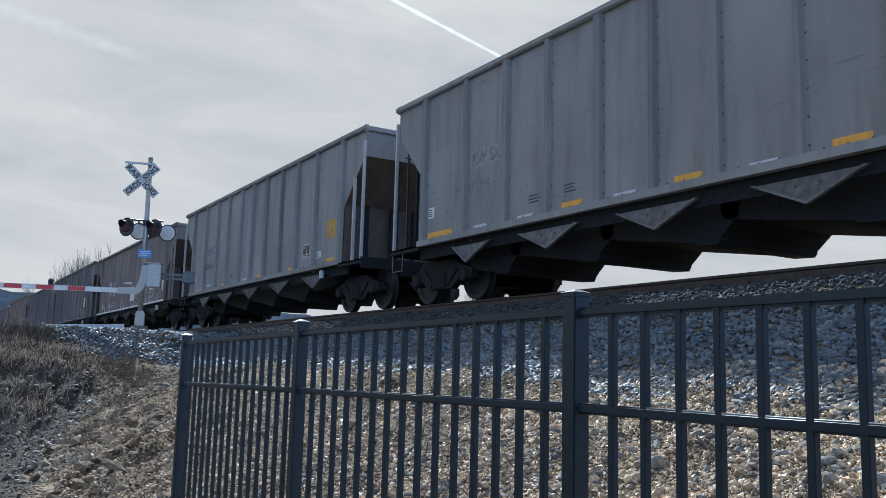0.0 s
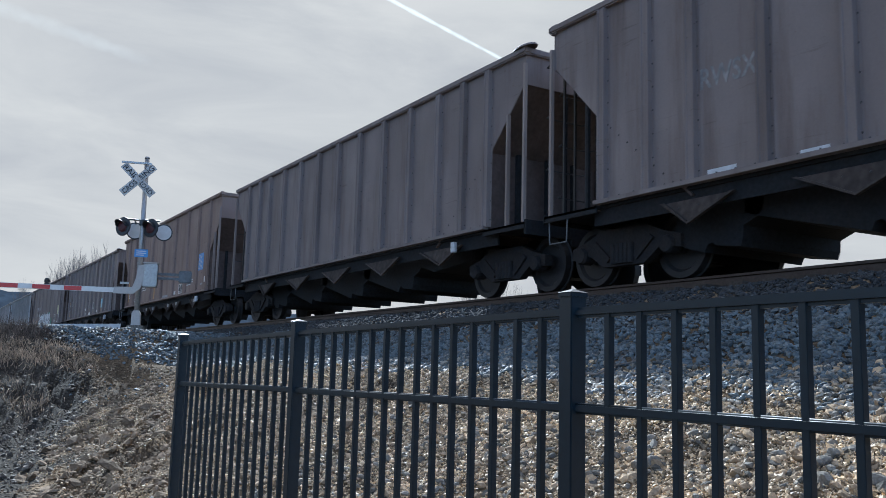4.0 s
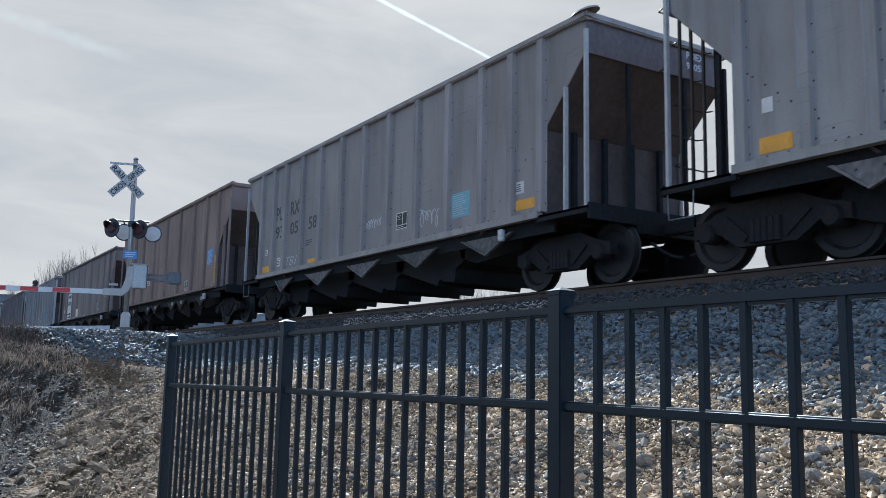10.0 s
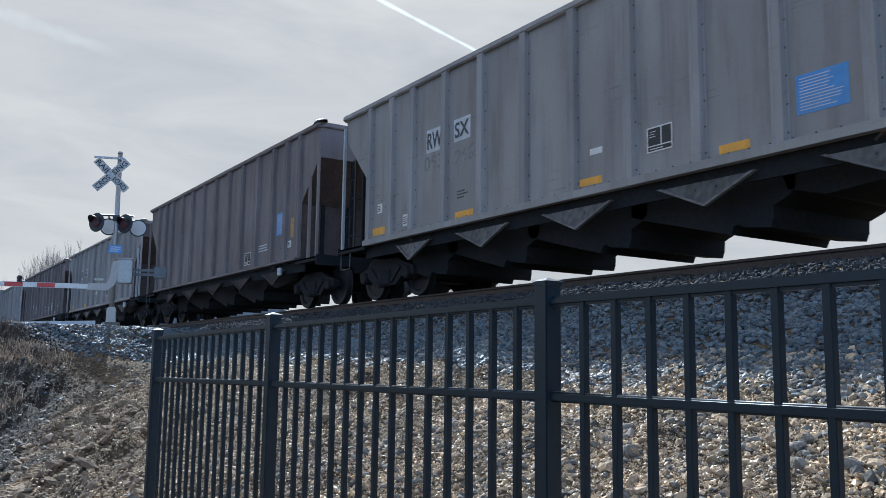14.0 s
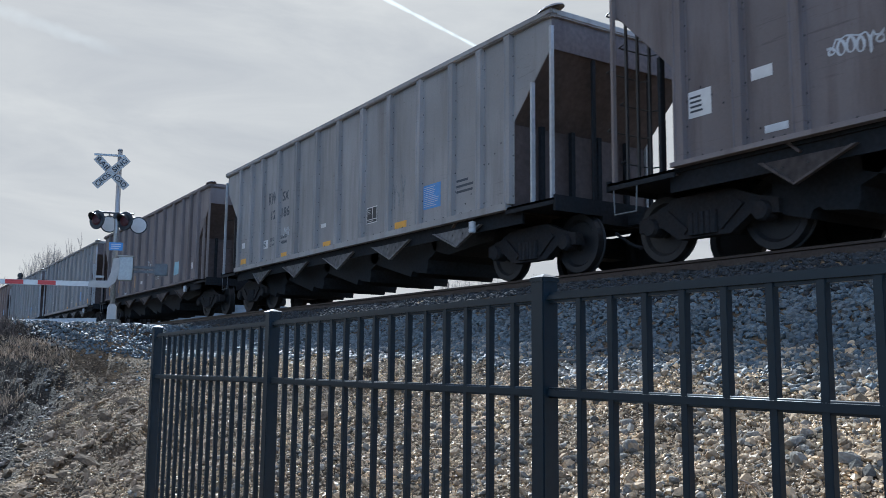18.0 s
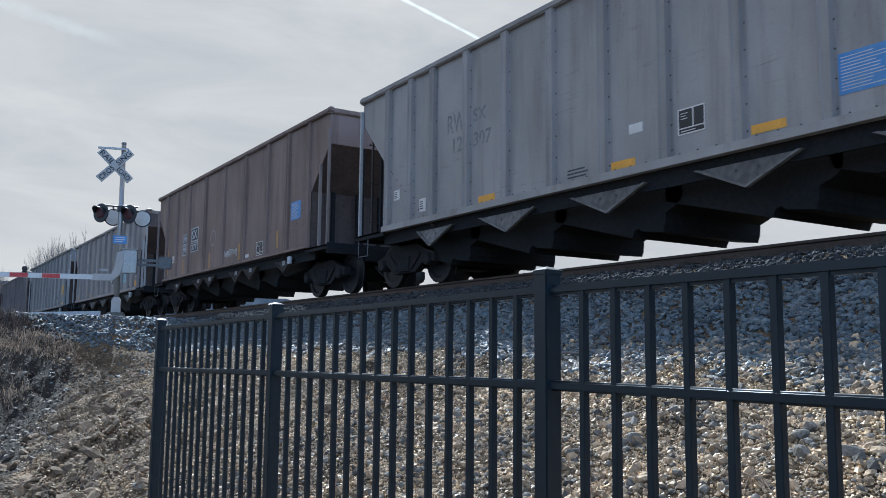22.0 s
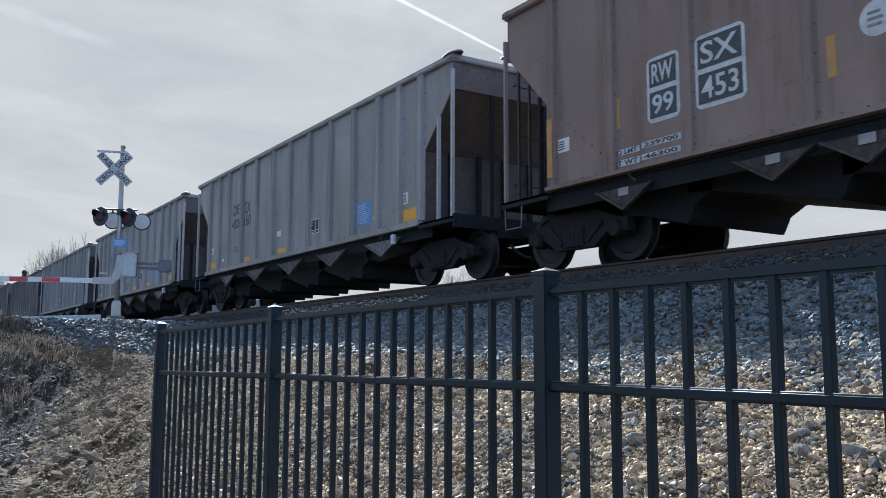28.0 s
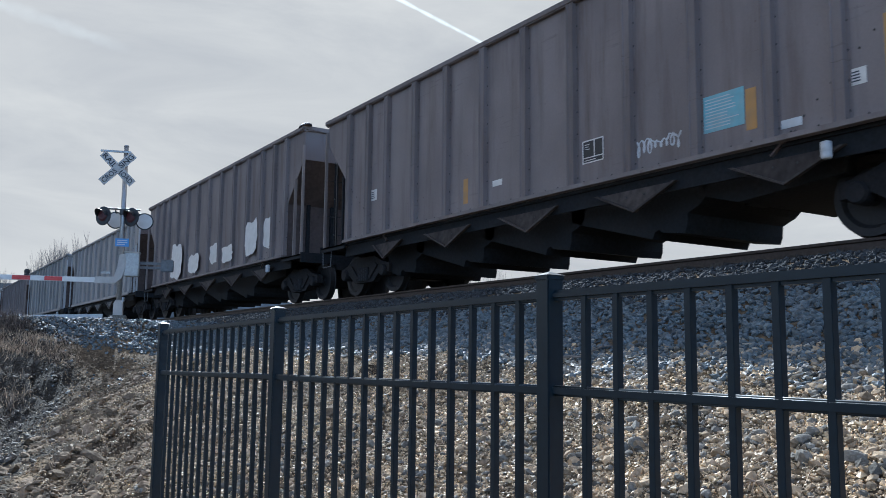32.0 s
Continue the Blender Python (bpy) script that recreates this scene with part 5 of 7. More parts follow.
        g = part("gusset", shared(("gusset", gm.name, left, right), lambda: gusset_mesh(gm, left, right)), car, "triangular hopper gusset plate", pose(x + gear, 0, 0))
        part("gusset_edge", shared(("gusset_edge", gm.name, left, right), lambda: gusset_edge_mesh(gm, left, right)), g)
    if uneven:
        lips = [x * n / 14.72 for x in (2.2, 3.40, 5.60, 6.90, 9.10, 10.40)]
        for a, end in zip(lips, lips[1:]):
            part("hopper_chute", shared(("bay chute", round(end - a, 2)), lambda: bay_chute_mesh(end - a)), car, "", pose(end, 0, 0))
    else:
        for j, step in enumerate((-3.94, -1.6, 0.75, 3.07)):
            end = n / 2 + step * k - (0.22 if spec["paint"] == "brown" and style == "narrow" else 0.20 if spec["paint"] == "light brown" and style == "narrow" else 0.10)
            length = round(end - 2.2 if j == 0 else 2.28 * k, 2)
            part("hopper_chute", shared(("chute", length, style), lambda: chute_mesh(length, style == "narrow")), car, "", pose(end + gear, 0, 0))
    part("hopper_chute", shared(("end chute", n), lambda: Build().prism([(n / 2 + 3.09 * k, 1.02), (n - 2.2, 1.02), (n - 2.3, 0.72), (n / 2 + 3.7 * k, 0.60), (n / 2 + 3.2 * k, 0.74)], "y", -1.0, 1.0).mesh("hopper_chute", M_UNDER)), car)
    def studs():
        b = Build()
        spots = [(x * k + o, z) for x in RIBS[style] for o in ((-0.085, 0.085) if style != "narrow" else (0.085,)) for z in np.arange(1.25, 3.9, 0.33)]
        spots += [(x, 1.175) for x in np.arange(1.3, n - 1.2, 0.29)]
        for s in np.arange(1.25, 2.7, 0.17):        # along the edge of the sloping end sheet
            spots += [(s, 2.45 - (s - 1.10) * 0.84), (n - s, 2.45 - (s - 1.10) * 0.84)]
        for x, z in spots:
            y, r = -HALF + 0.077, 0.018
            b.add([(x - r, y, z), (x, y, z + r), (x + r, y, z), (x, y, z - r), (x, y - 0.012, z)], [(0, 4, 1), (1, 4, 2), (2, 4, 3), (3, 4, 0)])
        for g in gusset_places(n, style, spec.get("smooth")):
            for o in (-0.16, 0.16):
                x, y, z, r = g + gear + o, -HALF + 0.098, 0.82, 0.02
                b.add([(x - r, y, z), (x, y, z + r), (x + r, y, z), (x, y, z - r), (x, y - 0.012, z)], [(0, 4, 1), (1, 4, 2), (2, 4, 3), (3, 4, 0)])
        return b.mesh("bolting", M_STUD)
    tagged(part("bolting", shared(("studs", n, style, bool(spec.get("smooth"))), studs), car, "rows of dark bolt heads"), kind="stuff")
    part("centre_sill", shared(("centre", n), lambda: Build().box(0.2, n - 0.2, -0.2, 0.2, 0.72, 1.02).mesh("centre_sill", M_UNDER)), car)
    tagged(part("far_ribs", shared(("far", n, pk, top), lambda: far_ribs(n, paint, top)), car, "ribs of the far side"), kind="stuff")
    for front in (False, True):
        end_gear(car, n, front, paint, M_POST if spec["paint"] in ("aluminium", "steel grey", "tan grey") else PAINT["light brown"], pk)
    truck_parts(car, 1.22)
    truck_parts(car, n - 1.22)
    part("brake_cylinder", shared("cylinder", lambda: Build().lathe([(0, 0.80), (0.05, 0.80), (0.06, 0.82), (0.06, 0.98), (0.0, 1.0)], (0, 0, 0), "z", 12).mesh("brake_cylinder", M_PALE)), car, "small pale cylinder under the sill", pose(n - 2.15, -HALF + 0.02, -0.02))
    return car


def far_ribs(n, paint, TOP):
    b = Build()
    for x in np.linspace(1.15, n - 1.15, 11):
        b.box(x - 0.07, x + 0.07, HALF - 0.085, HALF - 0.01, SILL, TOP - 0.1)
    return b.mesh("far_ribs", paint)


# ---------- what is painted and fixed on the cars' sides ----------
M_TEAL = material("faded_teal_placard", (0.20, 0.42, 0.48), 0.55, 0, 0.08, 10, (0.3, 0.35, 0.35), 3, 0.5)
M_SKYBLUE = material("bright_blue_placard", (0.07, 0.34, 0.56), 0.5, 0, 0.08, 10, (0.2, 0.35, 0.42), 3, 0.4)
M_CYAN = material("pale_cyan_paint", (0.30, 0.50, 0.58), 0.55, 0, 0.1, 8, (0.25, 0.3, 0.32), 3, 0.5)
M_CREAM = material("faded_yellow_placard", (0.55, 0.50, 0.26), 0.55, 0, 0.08, 10)
M_MUSTARD = material("mustard_placard", (0.52, 0.32, 0.04), 0.55, 0, 0.12, 8, (0.3, 0.2, 0.06), 3, 0.5)
M_ORANGE = material("faded_orange_paint", (0.42, 0.20, 0.06), 0.6, 0, 0.15, 8, (0.2, 0.13, 0.09), 3, 0.6)
M_GREEN = material("green_spray_paint", (0.05, 0.25, 0.17), 0.5, 0, 0.15, 10)
WORN = (0, 1, 3, 6, 8, 12, 15, 17, 14, 18, 19, 21, 22, 26, 27)     # cars whose lettering has faded
M_BADGE = material("worn_emblem", (0.27, 0.265, 0.265), 0.6, 0, 0.2, 12)
M_SPRAY = material("silver_spray_paint", (0.55, 0.58, 0.62), 0.4, 0.1, 0.08, 8, (0.4, 0.42, 0.45), 3, 0.5)


def sheet(w, h, mat, t=0.004):
    return shared(("sheet", w, h, mat.name, t), lambda: Build().box(-w / 2, w / 2, -t, 0, -h / 2, h / 2).mesh("plate", mat))


def bars(w, h, n, mat, seed):
    def make():
        rng, b, thick = random.Random(seed), Build(), 0.15 if n > 6 else 0.22
        for i in range(n):
            z = h / 2 - (i + 0.5) * h / n
            b.box(-w / 2, -w / 2 + w * rng.uniform(0.6, 1.0), -0.003, 0, z - thick * h / n, z + thick * h / n)
        return b.mesh("text_block", mat)
    return shared(("bars", w, h, n, mat.name, seed), make)


def squiggle(w, h, mat, seed):
    """A sprayed scrawl that cannot be read: one looping line."""
    def make():
        rng, pts = random.Random(seed), []
        loops = max(3, int(w / h * 2.4))
        kinks = [(rng.uniform(0.3, 1.0), rng.uniform(-0.12, 0.12), rng.uniform(0.2, 0.9)) for _ in range(loops + 1)]
        for k in range(loops * 12 + 1):
            u = k / (loops * 12)
            tall, off, wide = kinks[int(u * loops)]
            a = 2 * math.pi * u * loops
            pts.append(Vector((-w / 2 + w * u + 0.75 * w / loops * wide * math.sin(a), 0, h * (off + 0.5 * tall * math.cos(a)))))
        v, f = [], []
        for k, p in enumerate(pts):
            d = (pts[min(k + 1, len(pts) - 1)] - pts[max(k - 1, 0)]).normalized()
            side = Vector((-d.z, 0, d.x)) * (0.013 + 0.005 * math.sin(k))
            lift = Vector((0, -0.00012 * k, 0))
            v += [p - side + lift, p + side + lift]
            if k:
                f.append((2 * k - 2, 2 * k - 1, 2 * k + 1, 2 * k))
        me = bpy.data.meshes.new("graffiti")
        me.from_pydata(v, [], f)
        me.materials.append(mat)
        return me
    return shared(("squiggle", w, h, mat.name, seed), make)


def ragged(w, h, mat, seed):
    """A patch of paint with a torn outline."""
    def make():
        rng = random.Random(seed)
        poly = []
        for i in range(20):
            a = 2 * math.pi * i / 20
            c, s = math.cos(a), math.sin(a)
            k = 1 / max(abs(c), abs(s)) * rng.uniform(0.78, 1.04)
            poly.append((c * k * w / 2, s * k * h / 2))
        return Build().prism(poly, "y", -0.003, 0).mesh("paint_patch", mat)
    return shared(("ragged", w, h, mat.name, seed), make)


LINED = {"blue": (M_BLUE, M_PALE, 11, "blue placard with pale lines of text"), "teal": (M_TEAL, M_PALE, 10, "faded teal placard with lines of text"),
         "ylines": (M_CREAM, M_INK, 9, "pale yellow placard with lines of text"), "mustard": (M_MUSTARD, M_FADED, 8, "mustard placard with lines of text"),
         "wsheet": (M_WHITE, M_INK, 8, "white placard with lines of text")}


def mark(i, kind, s, z, w, h, word=""):
    car = CARS[i]
    n, ribs, depth = CAR_FORM[i]
    s = s * SCALE.get(i, 1.0) - TRIM.get(i, 0.0)
    seed = int(s * 100) + i
    if kind in ("dark", "white", "box", "sign") and len(word) < 5 and h > 0.07:
        h = max(h, 1.16 * w / len(word))
    if w < 1.0 and not (kind == "yellow" and h > w) and len(word) < 5:
        for r in ribs:                      # what is painted between ribs keeps clear of them
            if abs(r - (s - w / 2)) < 0.13 and r < s:
                s = r + w / 2 + 0.10
            elif abs(r - (s + w / 2)) < 0.13 and r > s:
                s = r - w / 2 - 0.10
    near = [abs(s - r) for r in ribs]
    y = -HALF + 0.084
    if kind == "sign" and w > 1.0:           # keeps within its panel
        room = sorted(ribs, key=lambda r: abs(r - s))[:2]
        s, w = sum(room) / 2, min(w, abs(room[0] - room[1]) - 0.30)
        near = [1.0]
    if min(near) < w / 2 + 0.04 and kind not in ("sign", "dark", "white", "dlines", "wlines", "scrawl", "dscrawl", "wscrawl", "graffiti", "ring"):
        y -= depth
    if kind in ("dark", "white") and min(near) < w / 2 + 0.02 and len(word) > 0:
        y -= depth
    at = pose(s, y, z)
    if kind == "yellow":
        if w > h:
            h = max(h, 0.11)
        upright = h > w
        part("yellow_stripe", sheet(w, h, M_FADED if upright or i == 27 else M_YELLOW), car, "faded orange upright tape" if upright else "yellow reflective stripe", at)
    elif kind == "orange":
        part("paint_patch", sheet(w, h, M_ORANGE), car, "faded orange paint", at)
    elif kind == "cyan":
        part("paint_patch", ragged(w, h, M_CYAN, seed), car, "pale cyan paint patch", at)
    elif kind == "bar":
        part("white_stripe", sheet(w, max(h, 0.06), M_BADGE if i == 5 else M_PALE), car, "faded white stripe", at)
    elif kind == "plate":
        p = part("placard", sheet(w, h, M_WHITE), car, "small white placard", at)
        if w > 0.15 and h > 0.15:
            part("text_block", bars(round(w * 0.55, 2), round(h * 0.7, 2), 4, M_INK, 5), p, "", pose(-w * 0.12, -0.005, 0))
    elif kind in LINED:
        ground_mat, ink, lines, label = LINED[kind]
        if kind == "blue" and i == 27:
            ground_mat = M_SKYBLUE
        h = max(h, 0.45)
        p = part("placard", sheet(w, h, ground_mat), car, label, at)
        part("text_block", bars(round(w * 0.86, 2), round(h * 0.86, 2), lines, ink, seed % 7), p, "", pose(0, -0.005, 0))
    elif kind == "data":
        w, h = max(w, 0.44), max(h, 0.34)
        p = part("data_panel", sheet(w, h, M_BLACK), car, "black data panel with white frame", at)

        def rim():
            b, t = Build(), 0.018
            b.box(-w / 2, w / 2, -0.003, 0, h / 2 - t, h / 2).box(-w / 2, w / 2, -0.003, 0, -h / 2, -h / 2 + t)
            b.box(-w / 2, -w / 2 + t, -0.003, 0, -h / 2, h / 2).box(w / 2 - t, w / 2, -0.003, 0, -h / 2, h / 2)
            b.box(0.02, 0.02 + t, -0.003, 0, -h / 2 + 0.08, h / 2).box(-w / 2, w / 2, -0.003, 0, -h / 2 + 0.075, -h / 2 + 0.09)
            for r in range(3):
                z = h / 2 - 0.06 - 0.034 * r
                b.box(-w / 2 + 0.05, -0.06 - 0.03 * (r % 2), -0.003, 0, z - 0.008, z)
            b.box(-w / 2 + 0.05, w / 2 - 0.16, -0.003, 0, -h / 2 + 0.038, -h / 2 + 0.050)
            return b.mesh("panel_frame", M_WHITE)
        part("panel_frame", shared(("rim", w, h), rim), p, "", pose(0, -0.005, 0))
    elif kind in ("dark", "white"):
        part("lettering", fitted(word, w, max(h * 1.1, 0.05), (M_FAINT if i in WORN else M_INK) if kind == "dark" else M_PALE, 0.015), car, "painted lettering", at)
    elif kind == "sign":
        p = part("painted_panel", sheet(round(w * 1.04, 2), round(h * 1.35, 2), M_BADGE if i in (0, 1, 22, 26, 27) else M_PALE, 0.002), car, "pale painted panel", at)
        part("lettering", fitted(word, round(w * 0.9, 2), round(h * 0.95, 2), M_FAINT if i in (0, 1, 22, 26, 27) else M_INK, 0.015), p, "", pose(0, -0.008, 0))
    elif kind == "box":
        p = part("painted_panel", sheet(round(w * 1.04, 2), round(h * 1.08, 2), M_PALE if i == 20 else M_WHITE), car, "white framed panel", at)
        part("panel_field", sheet(round(w * 0.9, 2), round(h * 0.9, 2), M_INK), p, "", pose(0, -0.005, 0))
        part("lettering", fitted(word, round(w * 0.76, 2), round(h * 0.66, 2), M_PALE if i == 20 else M_WHITE, 0.0 if set(word) & set("MWX") else 0.01), p, "", pose(0, -0.013, 0))
    elif kind == "wsign":
        p = part("painted_panel", sheet(w, h, M_WHITE), car, "white panel with dark lettering", at)
        for line, (dz, hh, ww) in zip(word.split("/"), ((0.36, 0.17, 0.86), (0.10, 0.17, 0.86), (-0.30, 0.07, 0.86), (-0.42, 0.07, 0.8))):
            part("lettering", fitted(line, round(w * ww, 2), round(h * hh, 2), M_INK, 0.012), p, "", pose(0, -0.008, dz * h))
    elif kind in ("dlines", "wlines"):
        part("text_block", bars(round(w, 2), round(max(h, 0.16), 2), 3, M_INK if kind == "dlines" else M_PALE, seed % 9), car, "", at)
    elif kind == "patch":
        part("paint_patch", ragged(w, max(h, 0.2), M_WHITE, seed), car, "ragged white paint patch", at)
    elif kind in ("scrawl", "wscrawl", "graffiti", "dscrawl"):
        if word not in ("TB1", "Mk"):
            part("graffiti", squiggle(w, max(h, 0.22), M_FAINT if kind == "dscrawl" or i == 6 else M_BADGE if i == 22 else M_PALE, seed), car, "thin sprayed scrawl", at)
            return
        part("graffiti", fitted(word, w, max(h, 0.22), M_INK if kind == "dscrawl" else M_PALE, -0.012 if kind != "dscrawl" else 0.0, 0.35), car, "thin sprayed graffiti", at)
    elif kind == "ring":
        r = max(h, w) / 2
        part("graffiti", Build().lathe([(r * 0.9, -0.003), (r, -0.003), (r, 0), (r * 0.9, 0), (r * 0.9, -0.003)], n=20, caps=False).mesh("graffiti", M_PALE), car, "sprayed ring", at)
    elif kind == "badge":
        r = max(w, 0.3) / 2
        if i not in (5, 24):
            part("badge", Build().lathe([(r * 0.88, -0.003), (r, -0.003), (r, 0), (r * 0.88, 0), (r * 0.88, -0.003)], n=24, caps=False).mesh("badge", M_BADGE), car, "faint worn round emblem", at)
            return
        p = part("badge", Build().lathe([(0, -0.003), (r, -0.003), (r, 0), (0, 0)], n=24).mesh("badge", M_PALE), car, "faded round emblem", at)
        part("emblem", bars(round(r * 1.1, 2), round(r, 2), 3, M_FAINT, 3), p, "", pose(0, -0.006, 0))


def plaque(i, s, z, w, h, words):
    """White panel with rounded corners and two dark lettered fields."""
    def make():
        poly, r = [], 0.09
        for q, (cx, cz) in enumerate(((1, 1), (-1, 1), (-1, -1), (1, -1))):
            for a in range(5):
                t = math.pi / 2 * (q + a / 4)
                poly.append((cx * (w / 2 - r) + r * math.cos(t), cz * (h / 2 - r) + r * math.sin(t)))
        return Build().prism(poly, "y", -0.003, 0).mesh("painted_panel", M_PALE)
    s = s * SCALE.get(i, 1.0) - TRIM.get(i, 0.0)
    p = part("painted_panel", shared(("plaque", w, h), make), CARS[i], "faded white rounded panel", pose(s, -HALF + 0.084, z))
    for word, dz in zip(words, (0.245, -0.235)):
        part("panel_field", sheet(round(w - 0.10, 2), round(h * 0.40, 2), M_INK), p, "", pose(0, -0.005, dz * h))
        part("lettering", fitted(word, round(w - 0.20, 2), round(h * 0.30, 2), M_PALE, 0.012), p, "", pose(0, -0.013, dz * h))


def gusset_plates(i):
    """White reflector squares on the gussets."""
    _, style, smooth, _ = KIND[TRAIN[i]]
    for x in gusset_places(CAR_FORM[i][0], style, smooth):
        part("reflector", sheet(0.19, 0.11, M_BADGE), CARS[i], "dull white reflector", pose(x, -HALF + 0.08, 0.85))


def big_graffiti(i):
    """Chunky silver letters standing on the sill: leaning blocks with dark gaps, small dark counters and green spray behind."""
    car, y, low, tall = CARS[i], -HALF + 0.055, 1.075, 0.80
    blocks = (
        ("G", 5.36, 1.25, [(0.03, 0), (0, 0.95), (0.35, 0.96), (0.62, 1.03), (0.99, 1.02), (0.96, 0.02)],
         [[(0.93, 0.66), (0.5, 0.60), (0.38, 0.42), (0.55, 0.15), (0.72, 0.35), (0.68, 0.36), (0.55, 0.25), (0.46, 0.42), (0.54, 0.53)]]),
        ("O", 6.64, 1.06, [(0, 0.01), (0, 1), (0.3, 1), (0.72, 1.07), (0.85, 0.5), (0.98, 0.42), (1.02, 0)], [[(0.38, 0.24), (0.5, 0.64), (0.62, 0.28)]]),
        ("V", 7.58, 1.24, [(0.18, 0.01), (0.16, 0.52), (0.04, 0.6), (0.02, 1.1), (0.25, 1.05), (0.28, 0.55), (0.54, 0.3), (0.52, 1.02), (0.8, 1.05), (0.88, 0.5), (0.98, 0.05)], []),
        ("E", 8.78, 1.04, [(0.1, 0.04), (0, 0.45), (0.02, 1.02), (0.45, 1.06), (0.5, 1.1), (0.86, 0.93), (0.82, 0.45), (0.97, 0.38), (1, 0.06)],
         [[(0.32, 0.44), (0.34, 0.64), (0.48, 0.64), (0.46, 0.44)], [(0.5, 0.38), (0.85, 0.44), (0.85, 0.47), (0.5, 0.41)], [(0.34, 0.14), (0.38, 0.22), (0.5, 0.19), (0.46, 0.14)]]),
        ("R", 9.77, 1.18, [(0.12, 0.06), (0, 0.4), (0.02, 0.95), (0.35, 0.97), (0.38, 1.04), (0.66, 0.95), (0.66, 0.52), (0.72, 0.35), (0.98, 0.24), (1, 0.06)],
         [[(0.25, 0.42), (0.27, 0.66), (0.5, 0.62)], [(0.26, 0.08), (0.34, 0.28), (0.42, 0.08)], [(0.52, 0.42), (0.65, 0.54), (0.61, 0.33)]]),
    )
    for j, (_, s0, w, shape, holes) in enumerate(blocks):
        def flat(points, mat, name, grow, deep):
            pts = [(w * (0.5 + (u - 0.5) * grow), tall * (0.5 + (v - 0.5) * grow)) for u, v in points]
            return Build().prism(pts, "y", -deep, 0).mesh(name, mat)
        part("graffiti_edge", flat(shape, M_INK, "graffiti_edge", 1.06, 0.002), car, "", pose(s0, y + 0.001 * j, low))
        letter = part("graffiti_letter", flat(shape, M_SPRAY, "graffiti_letter", 1.0, 0.003), car, "chunky silver sprayed letter", pose(s0, y - 0.006, low))
        for hole in holes:
            part("graffiti_counter", flat(hole, M_INK, "graffiti_counter", 1.0, 0.002), letter, "", pose(0, -0.004, 0))
    for k, (s0, z, w, h) in enumerate(((10.05, 1.89, 0.95, 0.20), (11.05, 1.34, 0.34, 0.50), (8.28, 1.90, 0.45, 0.16), (7.42, 1.97, 0.20, 0.14), (6.52, 1.93, 0.16, 0.14), (9.2, 1.95, 0.22, 0.1))):
        part("paint_patch", ragged(w, h, M_GREEN if k < 3 else M_PALE, 40 + k), car, "green spray paint" if k < 3 else "pale spray paint", pose(s0, y + 0.012 + 0.001 * k, z))


def strip(i, s0, z0, s1, z1):
    """A narrow leaning white strip."""
    d = 0.035
    b = Build().prism([(s0 - d, z0), (s0 + d, z0), (s1 + d, z1), (s1 - d, z1)], "y", -HALF + 0.045, -HALF + 0.05)
    part("white_strip", b.mesh("white_strip", M_PALE), CARS[i], "leaning white reflective strip")


def white_sill(i):
    n = CAR_FORM[i][0]
    part("sill_stripe", Build().box(1.05, n - 1.0, -HALF - 0.035, -HALF - 0.031, 1.075, 1.145).mesh("sill_stripe", M_WHITE), CARS[i], "white stripe along the sill")


# how far each car's rear corner lies from an even spacing of 16.18 m, by its place in the train
SHIFT = {0: .54, 1: .49, 2: -.65, 3: -.55, 4: .25, 5: .45, 6: .51, 7: -.60, 8: -.12, 9: .04, 10: .19, 11: .07, 12: -.41, 13: -.25,
         14: -.02, 15: .02, 16: .2, 17: .13, 18: .19, 19: .19, 20: .25, 21: .07, 22: .02, 23: .05, 24: .09, 25: -.11, 26: .16, 27: -.09, 28: -.17}
LENGTH = {2: 16.0, 5: 14.53, 7: 16.12, 8: 14.69, 9: 14.63, 10: 14.6, 12: 15.0, 18: 14.70, 20: 14.72, 22: 15.02, 24: 14.72, 25: 15.0, 26: 14.45}     # where it differs from the usual length
TRIM = {5: 0.19, 7: -0.08, 8: 0.19, 9: 0.13, 25: -0.12, 26: -0.12}
SCALE = {7: 0.987, 12: 1.016, 18: 0.985, 26: 0.965}      # where a car is shorter than its marks were set out for
GEAR = {26: -0.30}       # chutes and gussets hung off the usual spacing
BASE = 14.88
KIND = {
    "G": ("steel grey", "alternate", False, "grey steel coal hopper car with ribbed sides, on the track"),
    "A": ("aluminium", "narrow", False, "dusty aluminium coal hopper car with ribbed sides, on the track"),
    "T": ("tan grey", "narrow", False, "tan-grey coal hopper car with ribbed sides, on the track"),
    "B": ("brown", "narrow", False, "dark brown coal hopper car with ribbed sides, on the track"),
    "L": ("light brown", "narrow", False, "faded brown coal hopper car with ribbed sides, on the track"),
    "W": ("rust brown", "wide", False, "rust-tinged brown coal hopper car with few wide ribs, on the track"),
    "S": ("brown", "wide", True, "long dark brown smooth-sided coal hopper car, on the track"),
}
TRAIN = "GGSBBWLSATWSABABABAAWTGBWAAABBAGBAB"
TALL = (5, 10, 13, 20, 24, 29)
CARS, CAR_FORM = [], []


def make_train():
    for i, letter in enumerate(TRAIN):
        paint, ribs, smooth, label = KIND[letter]
        CARS.append(hopper_car({"n": LENGTH.get(i, BASE), "gear": GEAR.get(i, 0.0), "paint": paint, "ribs": ribs, "smooth": smooth, "label": label, "top": 4.24 if i in TALL else 4.13 if i == 3 else 4.10 if TRAIN[i] == "G" else 4.03}))
        n = LENGTH.get(i, BASE)
        CAR_FORM.append((n, [r * n / 14.9 for r in RIBS[ribs]], 0.026 if smooth else {"narrow": 0.088, "alternate": 0.088, "wide": 0.064}[ribs]))


